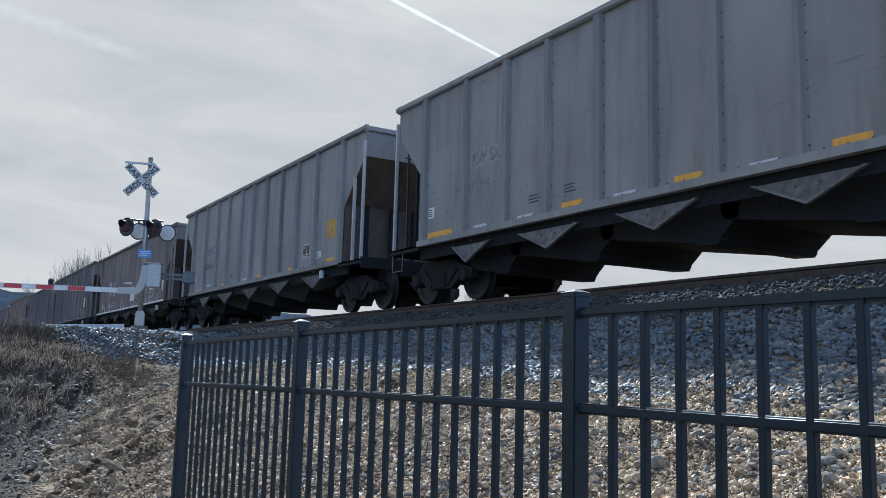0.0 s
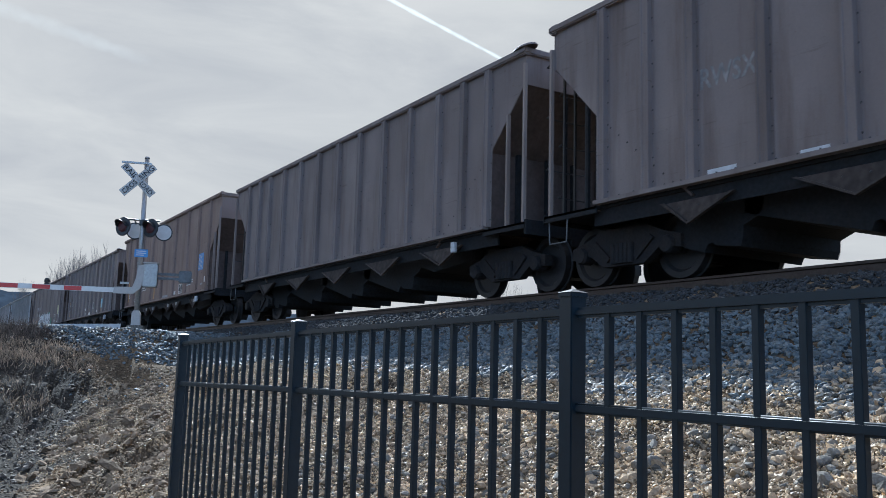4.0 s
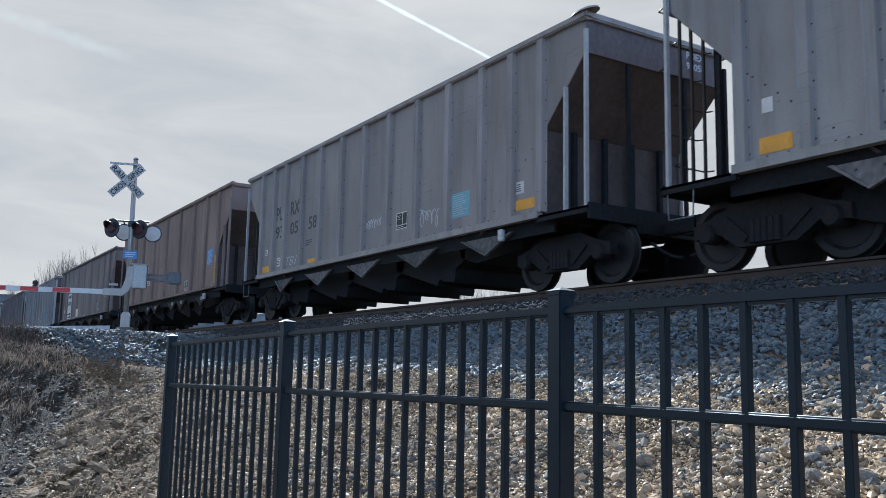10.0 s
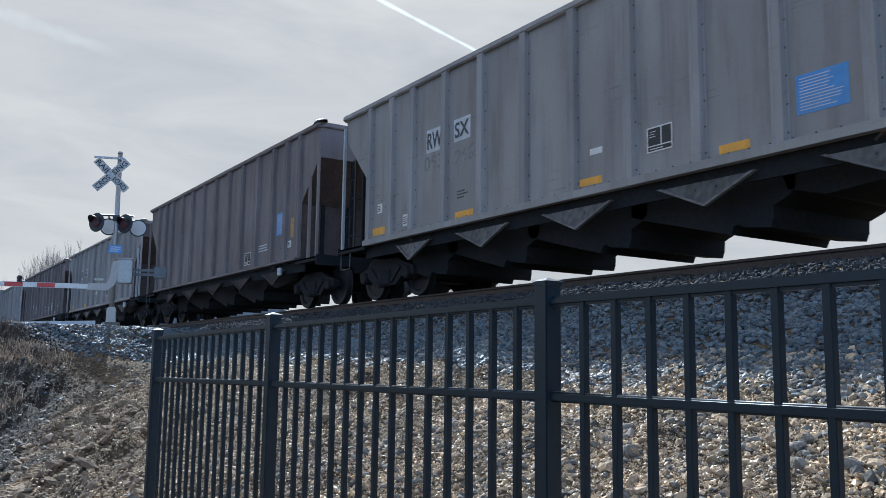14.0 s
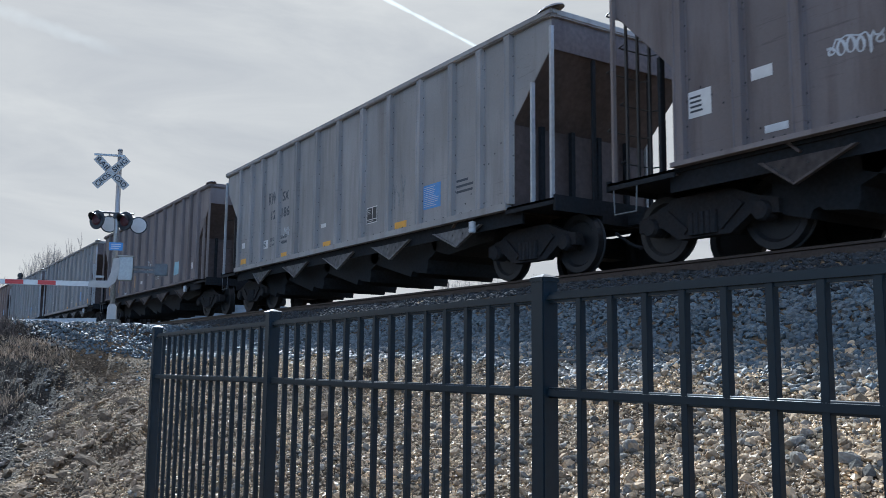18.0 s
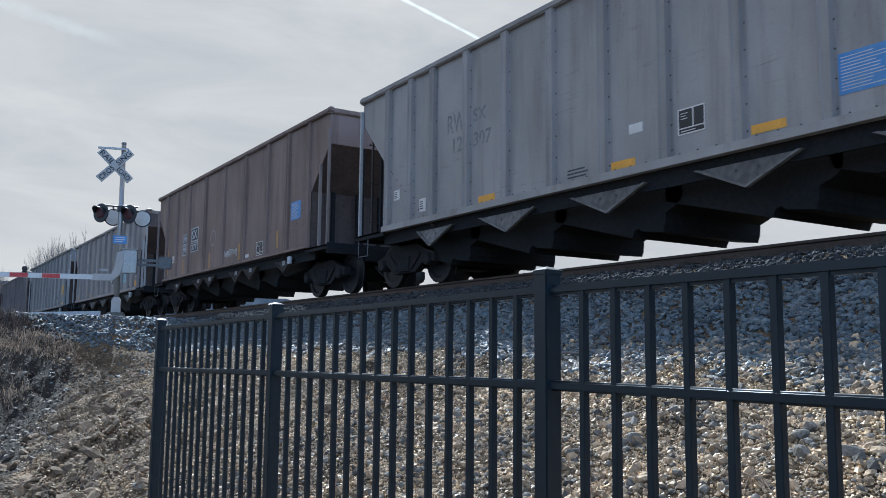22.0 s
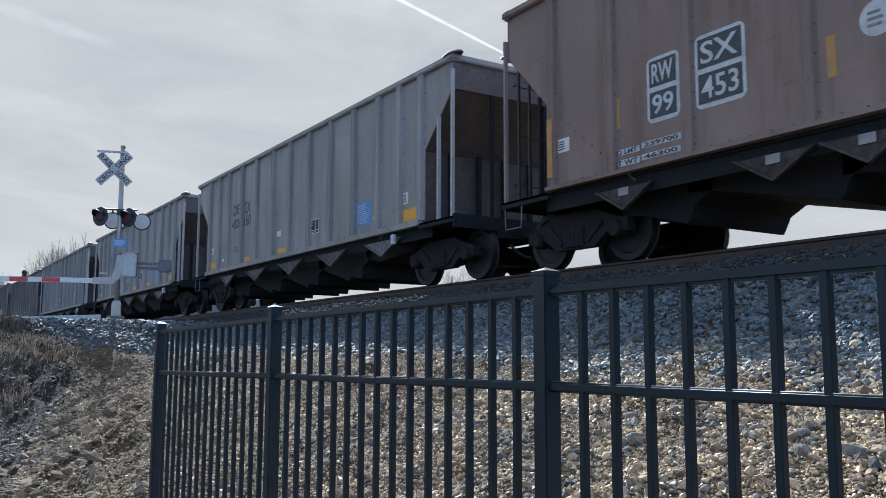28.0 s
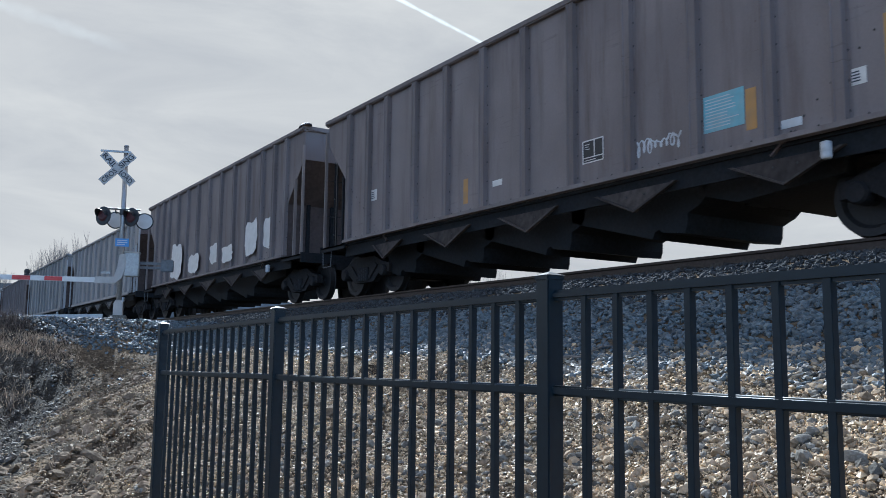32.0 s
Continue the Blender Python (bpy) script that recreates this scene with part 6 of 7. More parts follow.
make_train()
mark(0, "yellow", 1.85, 1.22, 0.88, 0.06)
mark(0, "yellow", 5.71, 1.20, 0.49, 0.06)
mark(0, "yellow", 8.03, 1.20, 0.47, 0.08)
mark(0, "yellow", 10.34, 1.20, 0.47, 0.08)
mark(0, "bar", 9.20, 1.17, 0.41, 0.03)
mark(0, "bar", 6.86, 1.18, 0.45, 0.04)
mark(0, "bar", 4.53, 1.18, 0.41, 0.05)
mark(0, "bar", 3.21, 1.19, 0.40, 0.05)
mark(0, "plate", 1.52, 1.66, 0.21, 0.21)
mark(0, "sign", 3.30, 2.43, 1.08, 0.23, "RW SX")
mark(0, "dark", 3.34, 1.93, 1.04, 0.19, "050615")
mark(0, "dlines", 4.81, 1.44, 0.38, 0.08)
mark(0, "dlines", 5.71, 1.47, 0.38, 0.09)
mark(1, "yellow", 10.59, 1.18, 0.46, 0.06)
mark(1, "yellow", 8.24, 1.18, 0.52, 0.05)
mark(1, "yellow", 4.81, 1.18, 0.50, 0.06)
mark(1, "yellow", 2.16, 1.16, 0.65, 0.07)
mark(1, "yellow", 13.04, 1.20, 0.41, 0.08)
mark(1, "data", 11.56, 1.57, 0.46, 0.27)
mark(1, "plate", 12.32, 1.40, 0.24, 0.17)
mark(1, "mustard", 13.04, 1.96, 0.50, 0.31)
mark(1, "sign", 3.21, 2.42, 1.06, 0.30, "RW SX")
mark(1, "dark", 3.22, 1.96, 1.02, 0.14, "050235")
mark(1, "plate", 1.50, 1.62, 0.24, 0.18)
mark(1, "bar", 3.24, 1.28, 0.44, 0.04)
mark(1, "dlines", 5.60, 1.42, 0.38, 0.15)
mark(2, "ylines", 13.43, 2.06, 0.55, 0.52)
mark(2, "patch", 12.42, 2.03, 0.92, 0.78)
mark(2, "patch", 14.36, 1.76, 0.46, 0.45)
mark(2, "wlines", 14.50, 1.42, 0.21, 0.20)
mark(2, "yellow", 14.65, 1.70, 0.12, 0.91)
mark(2, "data", 12.40, 1.54, 0.57, 0.24)
mark(2, "bar", 11.73, 1.85, 0.12, 0.51)
mark(2, "yellow", 12.76, 1.55, 0.08, 0.37)
mark(2, "white", 3.76, 2.45, 0.47, 0.22, "RW")
mark(2, "white", 4.61, 2.44, 0.39, 0.23, "SX")
mark(2, "white", 3.76, 2.01, 0.36, 0.21, "97")
mark(2, "white", 4.61, 1.99, 0.47, 0.23, "105")
mark(2, "white", 3.55, 1.52, 0.16, 0.06, "LD")
mark(2, "white", 3.83, 1.52, 0.20, 0.06, "LMT")
mark(2, "white", 3.53, 1.40, 0.12, 0.06, "LT")
mark(2, "white", 3.78, 1.40, 0.14, 0.06, "WT")
mark(2, "white", 4.68, 1.54, 0.38, 0.06, "235500")
mark(2, "white", 4.70, 1.41, 0.32, 0.06, "50500")
mark(2, "yellow", 6.58, 1.61, 0.12, 0.41)
mark(2, "patch", 8.83, 1.61, 0.98, 0.39)
mark(2, "plate", 8.74, 2.05, 0.18, 0.11)
mark(2, "yellow", 9.76, 1.62, 0.12, 0.42)
mark(2, "plate", 1.98, 1.48, 0.28, 0.22)
mark(3, "wsheet", 12.91, 2.00, 0.53, 0.50)
mark(3, "yellow", 13.65, 1.76, 0.14, 0.86)
mark(3, "plate", 13.53, 1.50, 0.23, 0.24)
mark(3, "data", 11.45, 1.52, 0.46, 0.36)
mark(3, "plate", 12.17, 1.40, 0.26, 0.17)
mark(3, "yellow", 11.89, 1.57, 0.12, 0.51)
mark(3, "yellow", 9.32, 1.55, 0.16, 0.43)
mark(3, "bar", 10.45, 1.18, 0.41, 0.08)
mark(3, "bar", 9.28, 1.19, 0.46, 0.06)
mark(3, "bar", 8.11, 1.17, 0.42, 0.07)
mark(3, "bar", 6.97, 1.18, 0.43, 0.07)
mark(3, "bar", 5.82, 1.21, 0.45, 0.07)
mark(3, "bar", 4.71, 1.18, 0.37, 0.06)
mark(3, "bar", 3.41, 1.19, 0.45, 0.08)
mark(3, "bar", 11.76, 1.20, 0.52, 0.07)
mark(3, "dark", 3.36, 2.43, 0.88, 0.24, "RWSX")
mark(5, "blue", 12.60, 2.14, 0.58, 0.57)
mark(5, "yellow", 13.32, 1.74, 0.10, 0.92)
mark(5, "plate", 13.18, 1.51, 0.15, 0.19)
mark(5, "bar", 12.82, 1.37, 0.24, 0.05)
mark(5, "data", 10.21, 1.37, 0.46, 0.33)
mark(5, "wlines", 11.41, 1.52, 0.85, 0.23)
mark(5, "bar", 8.07, 1.22, 0.78, 0.09)
mark(5, "plate", 9.31, 1.27, 0.23, 0.12)
mark(5, "box", 3.50, 2.32, 0.57, 0.29, "RW")
mark(5, "box", 3.51, 1.86, 0.57, 0.37, "99")
mark(5, "box", 4.45, 2.33, 0.74, 0.33, "SX")
mark(5, "box", 4.45, 1.85, 0.74, 0.34, "228")
mark(5, "badge", 6.54, 2.11, 0.34, 0.43)
mark(5, "yellow", 6.28, 1.64, 0.15, 0.82)
mark(5, "wlines", 3.17, 1.31, 1.05, 0.20)
mark(5, "plate", 1.95, 1.78, 0.26, 0.20)
mark(5, "plate", 1.84, 1.55, 0.16, 0.16)
mark(5, "yellow", 1.62, 1.77, 0.12, 0.88)
mark(6, "data", 9.13, 1.60, 0.43, 0.32)
mark(6, "yellow", 9.54, 1.34, 0.13, 0.36)
mark(6, "teal", 11.39, 1.64, 0.54, 0.43)
mark(6, "yellow", 11.07, 1.41, 0.10, 0.44)
mark(6, "plate", 10.00, 1.29, 0.30, 0.12)
mark(6, "plate", 6.80, 1.50, 0.27, 0.12)
mark(6, "plate", 1.54, 1.80, 0.29, 0.40)
mark(6, "plate", 2.33, 2.01, 0.18, 0.24)
mark(6, "patch", 8.45, 1.19, 0.64, 0.13)
mark(6, "patch", 10.61, 1.20, 0.31, 0.18)
mark(6, "patch", 7.04, 1.26, 0.35, 0.12)
mark(6, "graffiti", 7.89, 1.58, 0.94, 0.15)
mark(6, "dark", 3.74, 2.72, 0.44, 0.09, "RW")
mark(6, "dark", 3.81, 2.31, 0.33, 0.17, "23")
mark(6, "dark", 4.51, 2.31, 0.33, 0.17, "38")
mark(6, "scrawl", 3.62, 1.69, 0.67, 0.25, "MIG")
mark(6, "bar", 2.76, 1.29, 0.30, 0.12)
mark(6, "yellow", 1.48, 1.76, 0.09, 0.90)
mark(7, "white", 3.92, 2.42, 0.49, 0.24, "RW")
mark(7, "white", 4.79, 2.43, 0.37, 0.23, "SX")
mark(7, "white", 3.93, 1.99, 0.37, 0.23, "97")
mark(7, "white", 4.81, 1.98, 0.55, 0.22, "032")
mark(7, "white", 3.70, 1.53, 0.17, 0.065, "LD")
mark(7, "white", 4.00, 1.53, 0.22, 0.065, "LMT")
mark(7, "white", 3.68, 1.40, 0.13, 0.065, "LT")
mark(7, "white", 3.95, 1.40, 0.15, 0.065, "WT")
mark(7, "white", 4.84, 1.53, 0.42, 0.065, "235400")
mark(7, "white", 4.88, 1.40, 0.35, 0.065, "50600")
mark(7, "yellow", 1.62, 1.80, 0.12, 0.78)
mark(7, "plate", 1.83, 1.51, 0.21, 0.25)
mark(7, "yellow", 3.46, 1.40, 0.11, 0.45)
mark(7, "bar", 2.80, 1.18, 0.44, 0.07)
mark(7, "ylines", 13.64, 1.99, 0.55, 0.54)
mark(7, "patch", 14.57, 1.70, 0.50, 0.62)
mark(7, "yellow", 14.87, 1.76, 0.12, 0.91)
mark(7, "data", 12.68, 1.48, 0.63, 0.50)
mark(7, "bar", 13.66, 1.19, 0.43, 0.07)
mark(7, "yellow", 13.00, 1.41, 0.10, 0.44)
mark(8, "blue", 11.27, 1.59, 0.59, 0.37)
mark(8, "plate", 12.98, 1.63, 0.18, 0.16)
mark(8, "yellow", 13.14, 1.28, 0.48, 0.21)
mark(8, "data", 8.98, 1.59, 0.39, 0.28)
mark(8, "yellow", 10.10, 1.25, 0.46, 0.09)
mark(8, "plate", 6.70, 1.68, 0.24, 0.09)
mark(8, "yellow", 6.86, 1.25, 0.43, 0.13)
mark(8, "yellow", 4.53, 1.26, 0.50, 0.10)
mark(8, "dark", 3.59, 2.76, 0.63, 0.20, "RW")
mark(8, "dark", 4.41, 2.73, 0.40, 0.21, "SX")
mark(8, "dark", 3.74, 2.31, 0.35, 0.23, "12")
mark(8, "dark", 4.53, 2.30, 0.56, 0.21, "214")
mark(8, "plate", 3.18, 1.61, 0.23, 0.17)
mark(8, "dlines", 8.02, 1.50, 0.54, 0.25)
mark(9, "teal", 11.28, 1.60, 0.59, 0.34)
mark(9, "yellow", 13.12, 1.32, 0.49, 0.17)
mark(9, "plate", 12.96, 1.61, 0.21, 0.20)
mark(9, "data", 9.16, 1.60, 0.41, 0.29)
mark(9, "scrawl", 10.12, 1.52, 0.90, 0.38, "MORSE")
mark(9, "scrawl", 7.77, 1.68, 0.70, 0.25, "KOS")
mark(9, "dark", 2.59, 2.67, 0.47, 0.34, "PU")
mark(9, "dark", 3.61, 2.70, 0.56, 0.30, "RX")
mark(9, "dark", 2.62, 2.18, 0.51, 0.26, "93")
mark(9, "dark", 3.60, 2.18, 0.50, 0.27, "05")
mark(9, "dark", 4.75, 2.17, 0.48, 0.29, "58")
mark(9, "scrawl", 3.52, 1.35, 0.71, 0.17, "TB1")
mark(9, "plate", 2.69, 1.39, 0.29, 0.23)
mark(9, "yellow", 1.75, 1.27, 0.49, 0.17)
mark(9, "yellow", 4.78, 1.21, 0.49, 0.13)
mark(9, "plate", 1.74, 1.73, 0.18, 0.16)
mark(9, "dlines", 4.56, 1.69, 0.37, 0.08)
mark(10, "blue", 12.62, 2.12, 0.53, 0.50)
mark(10, "plate", 13.18, 1.52, 0.15, 0.17)
mark(10, "yellow", 13.36, 1.67, 0.14, 0.90)
mark(10, "data", 10.14, 1.38, 0.39, 0.34)
mark(10, "box", 3.58, 2.30, 0.45, 0.26, "JH")
mark(10, "box", 3.58, 1.91, 0.46, 0.28, "99")
mark(10, "box", 4.45, 2.31, 0.58, 0.25, "MX")
mark(10, "box", 4.58, 1.90, 0.86, 0.25, "1190")
mark(10, "yellow", 1.35, 1.65, 0.12, 0.89)
mark(10, "plate", 1.59, 1.70, 0.24, 0.18)
mark(10, "badge", 6.57, 2.12, 0.34, 0.22)
mark(11, "data", 11.37, 1.45, 0.54, 0.34)
mark(11, "orange", 12.93, 2.01, 0.37, 0.41)
mark(11, "yellow", 13.48, 1.57, 0.12, 0.89)
mark(11, "bar", 10.28, 1.15, 0.39, 0.04)
mark(11, "bar", 9.13, 1.15, 0.37, 0.06)
mark(11, "bar", 7.96, 1.17, 0.36, 0.05)
mark(11, "wsign", 3.42, 1.86, 1.13, 1.43, "JHMX/97447/LD LMT 239800/LT WT 46200")
mark(11, "patch", 5.85, 1.40, 0.68, 0.53)
mark(11, "yellow", 6.28, 1.49, 0.11, 0.47)
mark(11, "plate", 1.76, 1.66, 0.20, 0.23)
mark(11, "yellow", 1.54, 1.59, 0.11, 0.86)
mark(11, "bar", 4.77, 1.17, 0.47, 0.05)
mark(12, "blue", 11.36, 1.64, 0.63, 0.42)
mark(12, "plate", 13.09, 1.66, 0.20, 0.19)
mark(12, "yellow", 13.21, 1.30, 0.49, 0.26)
mark(12, "data", 9.06, 1.60, 0.38, 0.26)
mark(12, "plate", 7.88, 1.67, 0.25, 0.09)
mark(12, "yellow", 10.21, 1.24, 0.44, 0.11)
mark(12, "yellow", 7.77, 1.25, 0.47, 0.08)
mark(12, "yellow", 4.62, 1.23, 0.56, 0.08)
mark(12, "yellow", 1.62, 1.29, 0.51, 0.15)
mark(12, "sign", 3.71, 2.75, 0.56, 0.28, "RW")
mark(12, "sign", 4.54, 2.76, 0.49, 0.30, "SX")
mark(12, "dark", 3.71, 2.33, 0.65, 0.17, "053")
mark(12, "dark", 4.62, 2.28, 0.58, 0.23, "268")
mark(12, "plate", 2.69, 1.38, 0.25, 0.23)
mark(12, "plate", 1.66, 1.75, 0.19, 0.19)
mark(12, "dlines", 4.57, 1.59, 0.34, 0.17)
mark(13, "blue", 12.61, 2.11, 0.53, 0.57)
mark(13, "data", 10.28, 1.43, 0.46, 0.26)
mark(13, "yellow", 13.27, 1.92, 0.18, 0.48)
mark(13, "plate", 13.11, 1.53, 0.23, 0.17)
mark(13, "wlines", 11.43, 1.61, 0.87, 0.21)
mark(14, "sign", 3.60, 2.79, 0.56, 0.24, "RW")
mark(14, "sign", 4.45, 2.80, 0.51, 0.26, "SX")
mark(14, "dark", 3.56, 2.31, 0.58, 0.22, "053")
mark(14, "dark", 4.48, 2.28, 0.52, 0.24, "100")
mark(14, "plate", 6.93, 1.70, 0.26, 0.14)
mark(14, "data", 9.15, 1.59, 0.26, 0.26)
mark(14, "yellow", 7.12, 1.26, 0.47, 0.09)
mark(14, "yellow", 4.60, 1.24, 0.47, 0.10)
mark(14, "yellow", 1.59, 1.30, 0.43, 0.18)
mark(14, "plate", 2.62, 1.44, 0.15, 0.23)
mark(15, "teal", 11.37, 1.65, 0.58, 0.42)
mark(15, "yellow", 11.72, 1.70, 0.13, 0.62)
mark(15, "yellow", 13.47, 1.76, 0.13, 0.91)
mark(15, "plate", 13.09, 1.59, 0.19, 0.12)
mark(15, "data", 9.08, 1.60, 0.38, 0.31)
mark(15, "scrawl", 10.20, 1.58, 0.87, 0.32, "BESO")
mark(15, "scrawl", 5.66, 1.80, 0.90, 0.17, "OH")
mark(15, "bar", 12.22, 1.29, 0.26, 0.11)
mark(15, "yellow", 9.36, 1.75, 0.10, 0.46)
mark(15, "yellow", 7.06, 1.78, 0.13, 0.41)
mark(15, "dark", 3.66, 2.72, 0.49, 0.20, "RW")
mark(15, "dark", 4.54, 2.32, 0.59, 0.21, "1179")
mark(15, "scrawl", 3.64, 1.96, 0.66, 0.24, "EXITO")
mark(15, "scrawl", 4.62, 1.96, 0.73, 0.23, "BEMA")
mark(15, "scrawl", 5.81, 1.89, 0.76, 0.20, "OHWELL")
mark(15, "scrawl", 5.83, 1.56, 0.83, 0.21, "BESO")
mark(15, "plate", 1.58, 1.84, 0.37, 0.34)
mark(15, "plate", 2.48, 1.98, 0.29, 0.14)
mark(15, "bar", 2.65, 1.29, 0.31, 0.09)
mark(15, "plate", 4.96, 1.30, 0.34, 0.09)
mark(16, "blue", 11.36, 1.63, 0.60, 0.40)
mark(16, "data", 9.04, 1.59, 0.43, 0.31)
mark(16, "dscrawl", 10.01, 1.80, 0.50, 0.82, "MSK")
mark(16, "yellow", 10.21, 1.24, 0.45, 0.13)
mark(16, "yellow", 6.91, 1.22, 0.40, 0.12)
mark(16, "yellow", 4.45, 1.22, 0.34, 0.07)
mark(16, "yellow", 1.51, 1.30, 0.42, 0.14)
mark(16, "plate", 6.72, 1.66, 0.26, 0.09)
mark(16, "dlines", 12.36, 1.66, 0.56, 0.29)
mark(16, "dark", 3.59, 2.77, 0.49, 0.18, "RW")
mark(16, "dark", 3.69, 2.32, 0.30, 0.21, "12")
mark(16, "dark", 4.47, 2.30, 0.49, 0.22, "186")
mark(16, "dark", 4.46, 2.71, 0.38, 0.16, "SX")
mark(16, "dark", 3.71, 1.69, 0.39, 0.08, "LD LMT")
mark(16, "dark", 3.67, 1.54, 0.32, 0.06, "LT WT")
mark(16, "dark", 4.41, 1.68, 0.40, 0.08, "226100")
mark(16, "dark", 4.42, 1.54, 0.36, 0.08, "48000")
mark(16, "plate", 3.16, 1.60, 0.30, 0.22)
mark(16, "plate", 1.56, 1.74, 0.22, 0.15)
mark(16, "wscrawl", 4.58, 1.79, 0.40, 0.13, "Mk")
mark(17, "cyan", 11.43, 1.65, 0.65, 0.45)
mark(17, "orange", 11.79, 1.60, 0.11, 0.48)
mark(17, "yellow", 13.55, 1.73, 0.15, 0.90)
mark(17, "plate", 13.15, 1.60, 0.16, 0.20)
mark(17, "data", 9.09, 1.63, 0.42, 0.28)
mark(17, "scrawl", 7.98, 1.99, 0.91, 0.61, "KAI")
mark(17, "plate", 6.84, 1.49, 0.26, 0.11)
mark(17, "dark", 3.71, 2.71, 0.47, 0.30, "RW")
mark(17, "dark", 4.60, 2.35, 0.54, 0.19, "480")
mark(17, "yellow", 5.81, 1.59, 0.12, 0.45)
mark(17, "yellow", 1.42, 1.75, 0.12, 0.90)
mark(17, "yellow", 3.17, 1.56, 0.11, 0.47)
mark(17, "plate", 1.62, 1.83, 0.25, 0.42)
mark(17, "plate", 2.50, 2.01, 0.27, 0.19)
mark(17, "bar", 4.38, 1.21, 0.31, 0.07)
mark(18, "blue", 11.55, 1.63, 0.57, 0.44)
mark(18, "yellow", 13.40, 1.30, 0.52, 0.22)
mark(18, "plate", 13.24, 1.65, 0.18, 0.17)
mark(18, "data", 9.23, 1.61, 0.39, 0.27)
mark(18, "yellow", 10.45, 1.27, 0.33, 0.11)
mark(18, "yellow", 7.94, 1.22, 0.34, 0.08)
mark(18, "dark", 3.83, 2.70, 0.53, 0.21, "RW")
mark(18, "dark", 4.58, 2.75, 0.42, 0.29, "SX")
mark(18, "dark", 3.90, 2.28, 0.30, 0.24, "12")
mark(18, "dark", 4.63, 2.32, 0.47, 0.30, "175")
mark(18, "yellow", 4.81, 1.23, 0.47, 0.12)
mark(18, "plate", 3.42, 1.64, 0.27, 0.22)
mark(18, "plate", 8.28, 1.66, 0.25, 0.07)
mark(18, "badge", 5.97, 2.53, 0.33, 0.17)
mark(18, "dlines", 3.82, 1.58, 0.38, 0.14)
mark(19, "blue", 11.37, 1.61, 0.64, 0.42)
mark(19, "yellow", 13.21, 1.28, 0.49, 0.22)
mark(19, "plate", 13.04, 1.65, 0.19, 0.19)
mark(19, "data", 9.04, 1.58, 0.37, 0.27)
mark(19, "yellow", 10.16, 1.25, 0.47, 0.08)
mark(19, "yellow", 7.79, 1.23, 0.47, 0.06)
mark(19, "dark", 3.67, 2.73, 0.56, 0.17, "RW")
mark(19, "dark", 4.42, 2.73, 0.38, 0.20, "SX")
mark(19, "dark", 3.75, 2.32, 0.30, 0.25, "12")
mark(19, "dark", 4.50, 2.30, 0.52, 0.23, "307")
mark(19, "yellow", 4.63, 1.23, 0.47, 0.11)
mark(19, "plate", 1.59, 1.73, 0.22, 0.20)
mark(19, "plate", 2.57, 1.40, 0.22, 0.25)
mark(19, "dlines", 6.95, 1.27, 0.54, 0.14)
mark(20, "blue", 12.71, 2.10, 0.59, 0.43)
mark(20, "data", 10.34, 1.39, 0.47, 0.37)
mark(20, "yellow", 11.56, 1.50, 0.12, 0.45)
mark(20, "yellow", 8.73, 1.45, 0.13, 0.46)
mark(20, "yellow", 6.08, 1.42, 0.12, 0.46)
mark(20, "yellow", 3.30, 1.44, 0.13, 0.47)
mark(20, "scrawl", 8.02, 1.47, 1.17, 0.23, "COBO")
mark(20, "badge", 6.37, 2.09, 0.50, 0.39)
mark(20, "plate", 9.37, 1.27, 0.28, 0.09)
mark(20, "box", 3.48, 2.35, 0.55, 0.25, "RW")
mark(20, "box", 3.47, 1.98, 0.54, 0.26, "99")
mark(20, "box", 4.49, 2.41, 0.72, 0.24, "SX")
mark(20, "box", 4.47, 2.00, 0.71, 0.27, "377")
mark(20, "plate", 2.14, 1.79, 0.28, 0.23)
mark(20, "plate", 1.82, 1.62, 0.15, 0.16)
mark(20, "yellow", 1.44, 1.74, 0.10, 0.89)
mark(21, "teal", 11.43, 1.66, 0.61, 0.48)
mark(21, "yellow", 13.34, 1.30, 0.56, 0.24)
mark(21, "plate", 13.21, 1.67, 0.25, 0.22)
mark(21, "data", 9.29, 1.58, 0.37, 0.32)
mark(21, "plate", 8.87, 1.66, 0.26, 0.10)
mark(21, "yellow", 10.26, 1.27, 0.50, 0.10)
mark(21, "dark", 2.56, 2.64, 0.51, 0.27, "PU")
mark(21, "dark", 3.58, 2.70, 0.57, 0.28, "RX")
mark(21, "dark", 2.57, 2.20, 0.50, 0.26, "93")
mark(21, "dark", 3.61, 2.19, 0.50, 0.26, "05")
mark(21, "dark", 4.56, 2.21, 0.50, 0.34, "77")
mark(21, "yellow", 4.74, 1.23, 0.52, 0.10)
mark(21, "yellow", 1.71, 1.26, 0.47, 0.23)
mark(21, "plate", 2.67, 1.41, 0.29, 0.22)
mark(21, "dlines", 3.80, 1.60, 0.38, 0.16)
mark(22, "wscrawl", 11.53, 2.05, 0.42, 0.34)
mark(22, "mustard", 12.85, 1.97, 0.57, 0.53)
mark(22, "data", 11.37, 1.55, 0.43, 0.30)
mark(22, "yellow", 13.12, 1.18, 0.93, 0.16)
mark(22, "yellow", 10.41, 1.16, 0.50, 0.10)
mark(22, "yellow", 8.13, 1.19, 0.44, 0.05)
mark(22, "plate", 12.07, 1.39, 0.23, 0.18)
mark(22, "wlines", 13.47, 1.43, 0.18, 0.19)
mark(22, "sign", 3.31, 2.38, 1.09, 0.20, "RW SX")
mark(22, "yellow", 4.64, 1.17, 0.51, 0.09)
mark(22, "yellow", 1.95, 1.17, 0.86, 0.08)
mark(22, "ring", 6.95, 2.36, 0.38, 0.20)
mark(22, "ring", 8.04, 1.77, 0.34, 0.43)
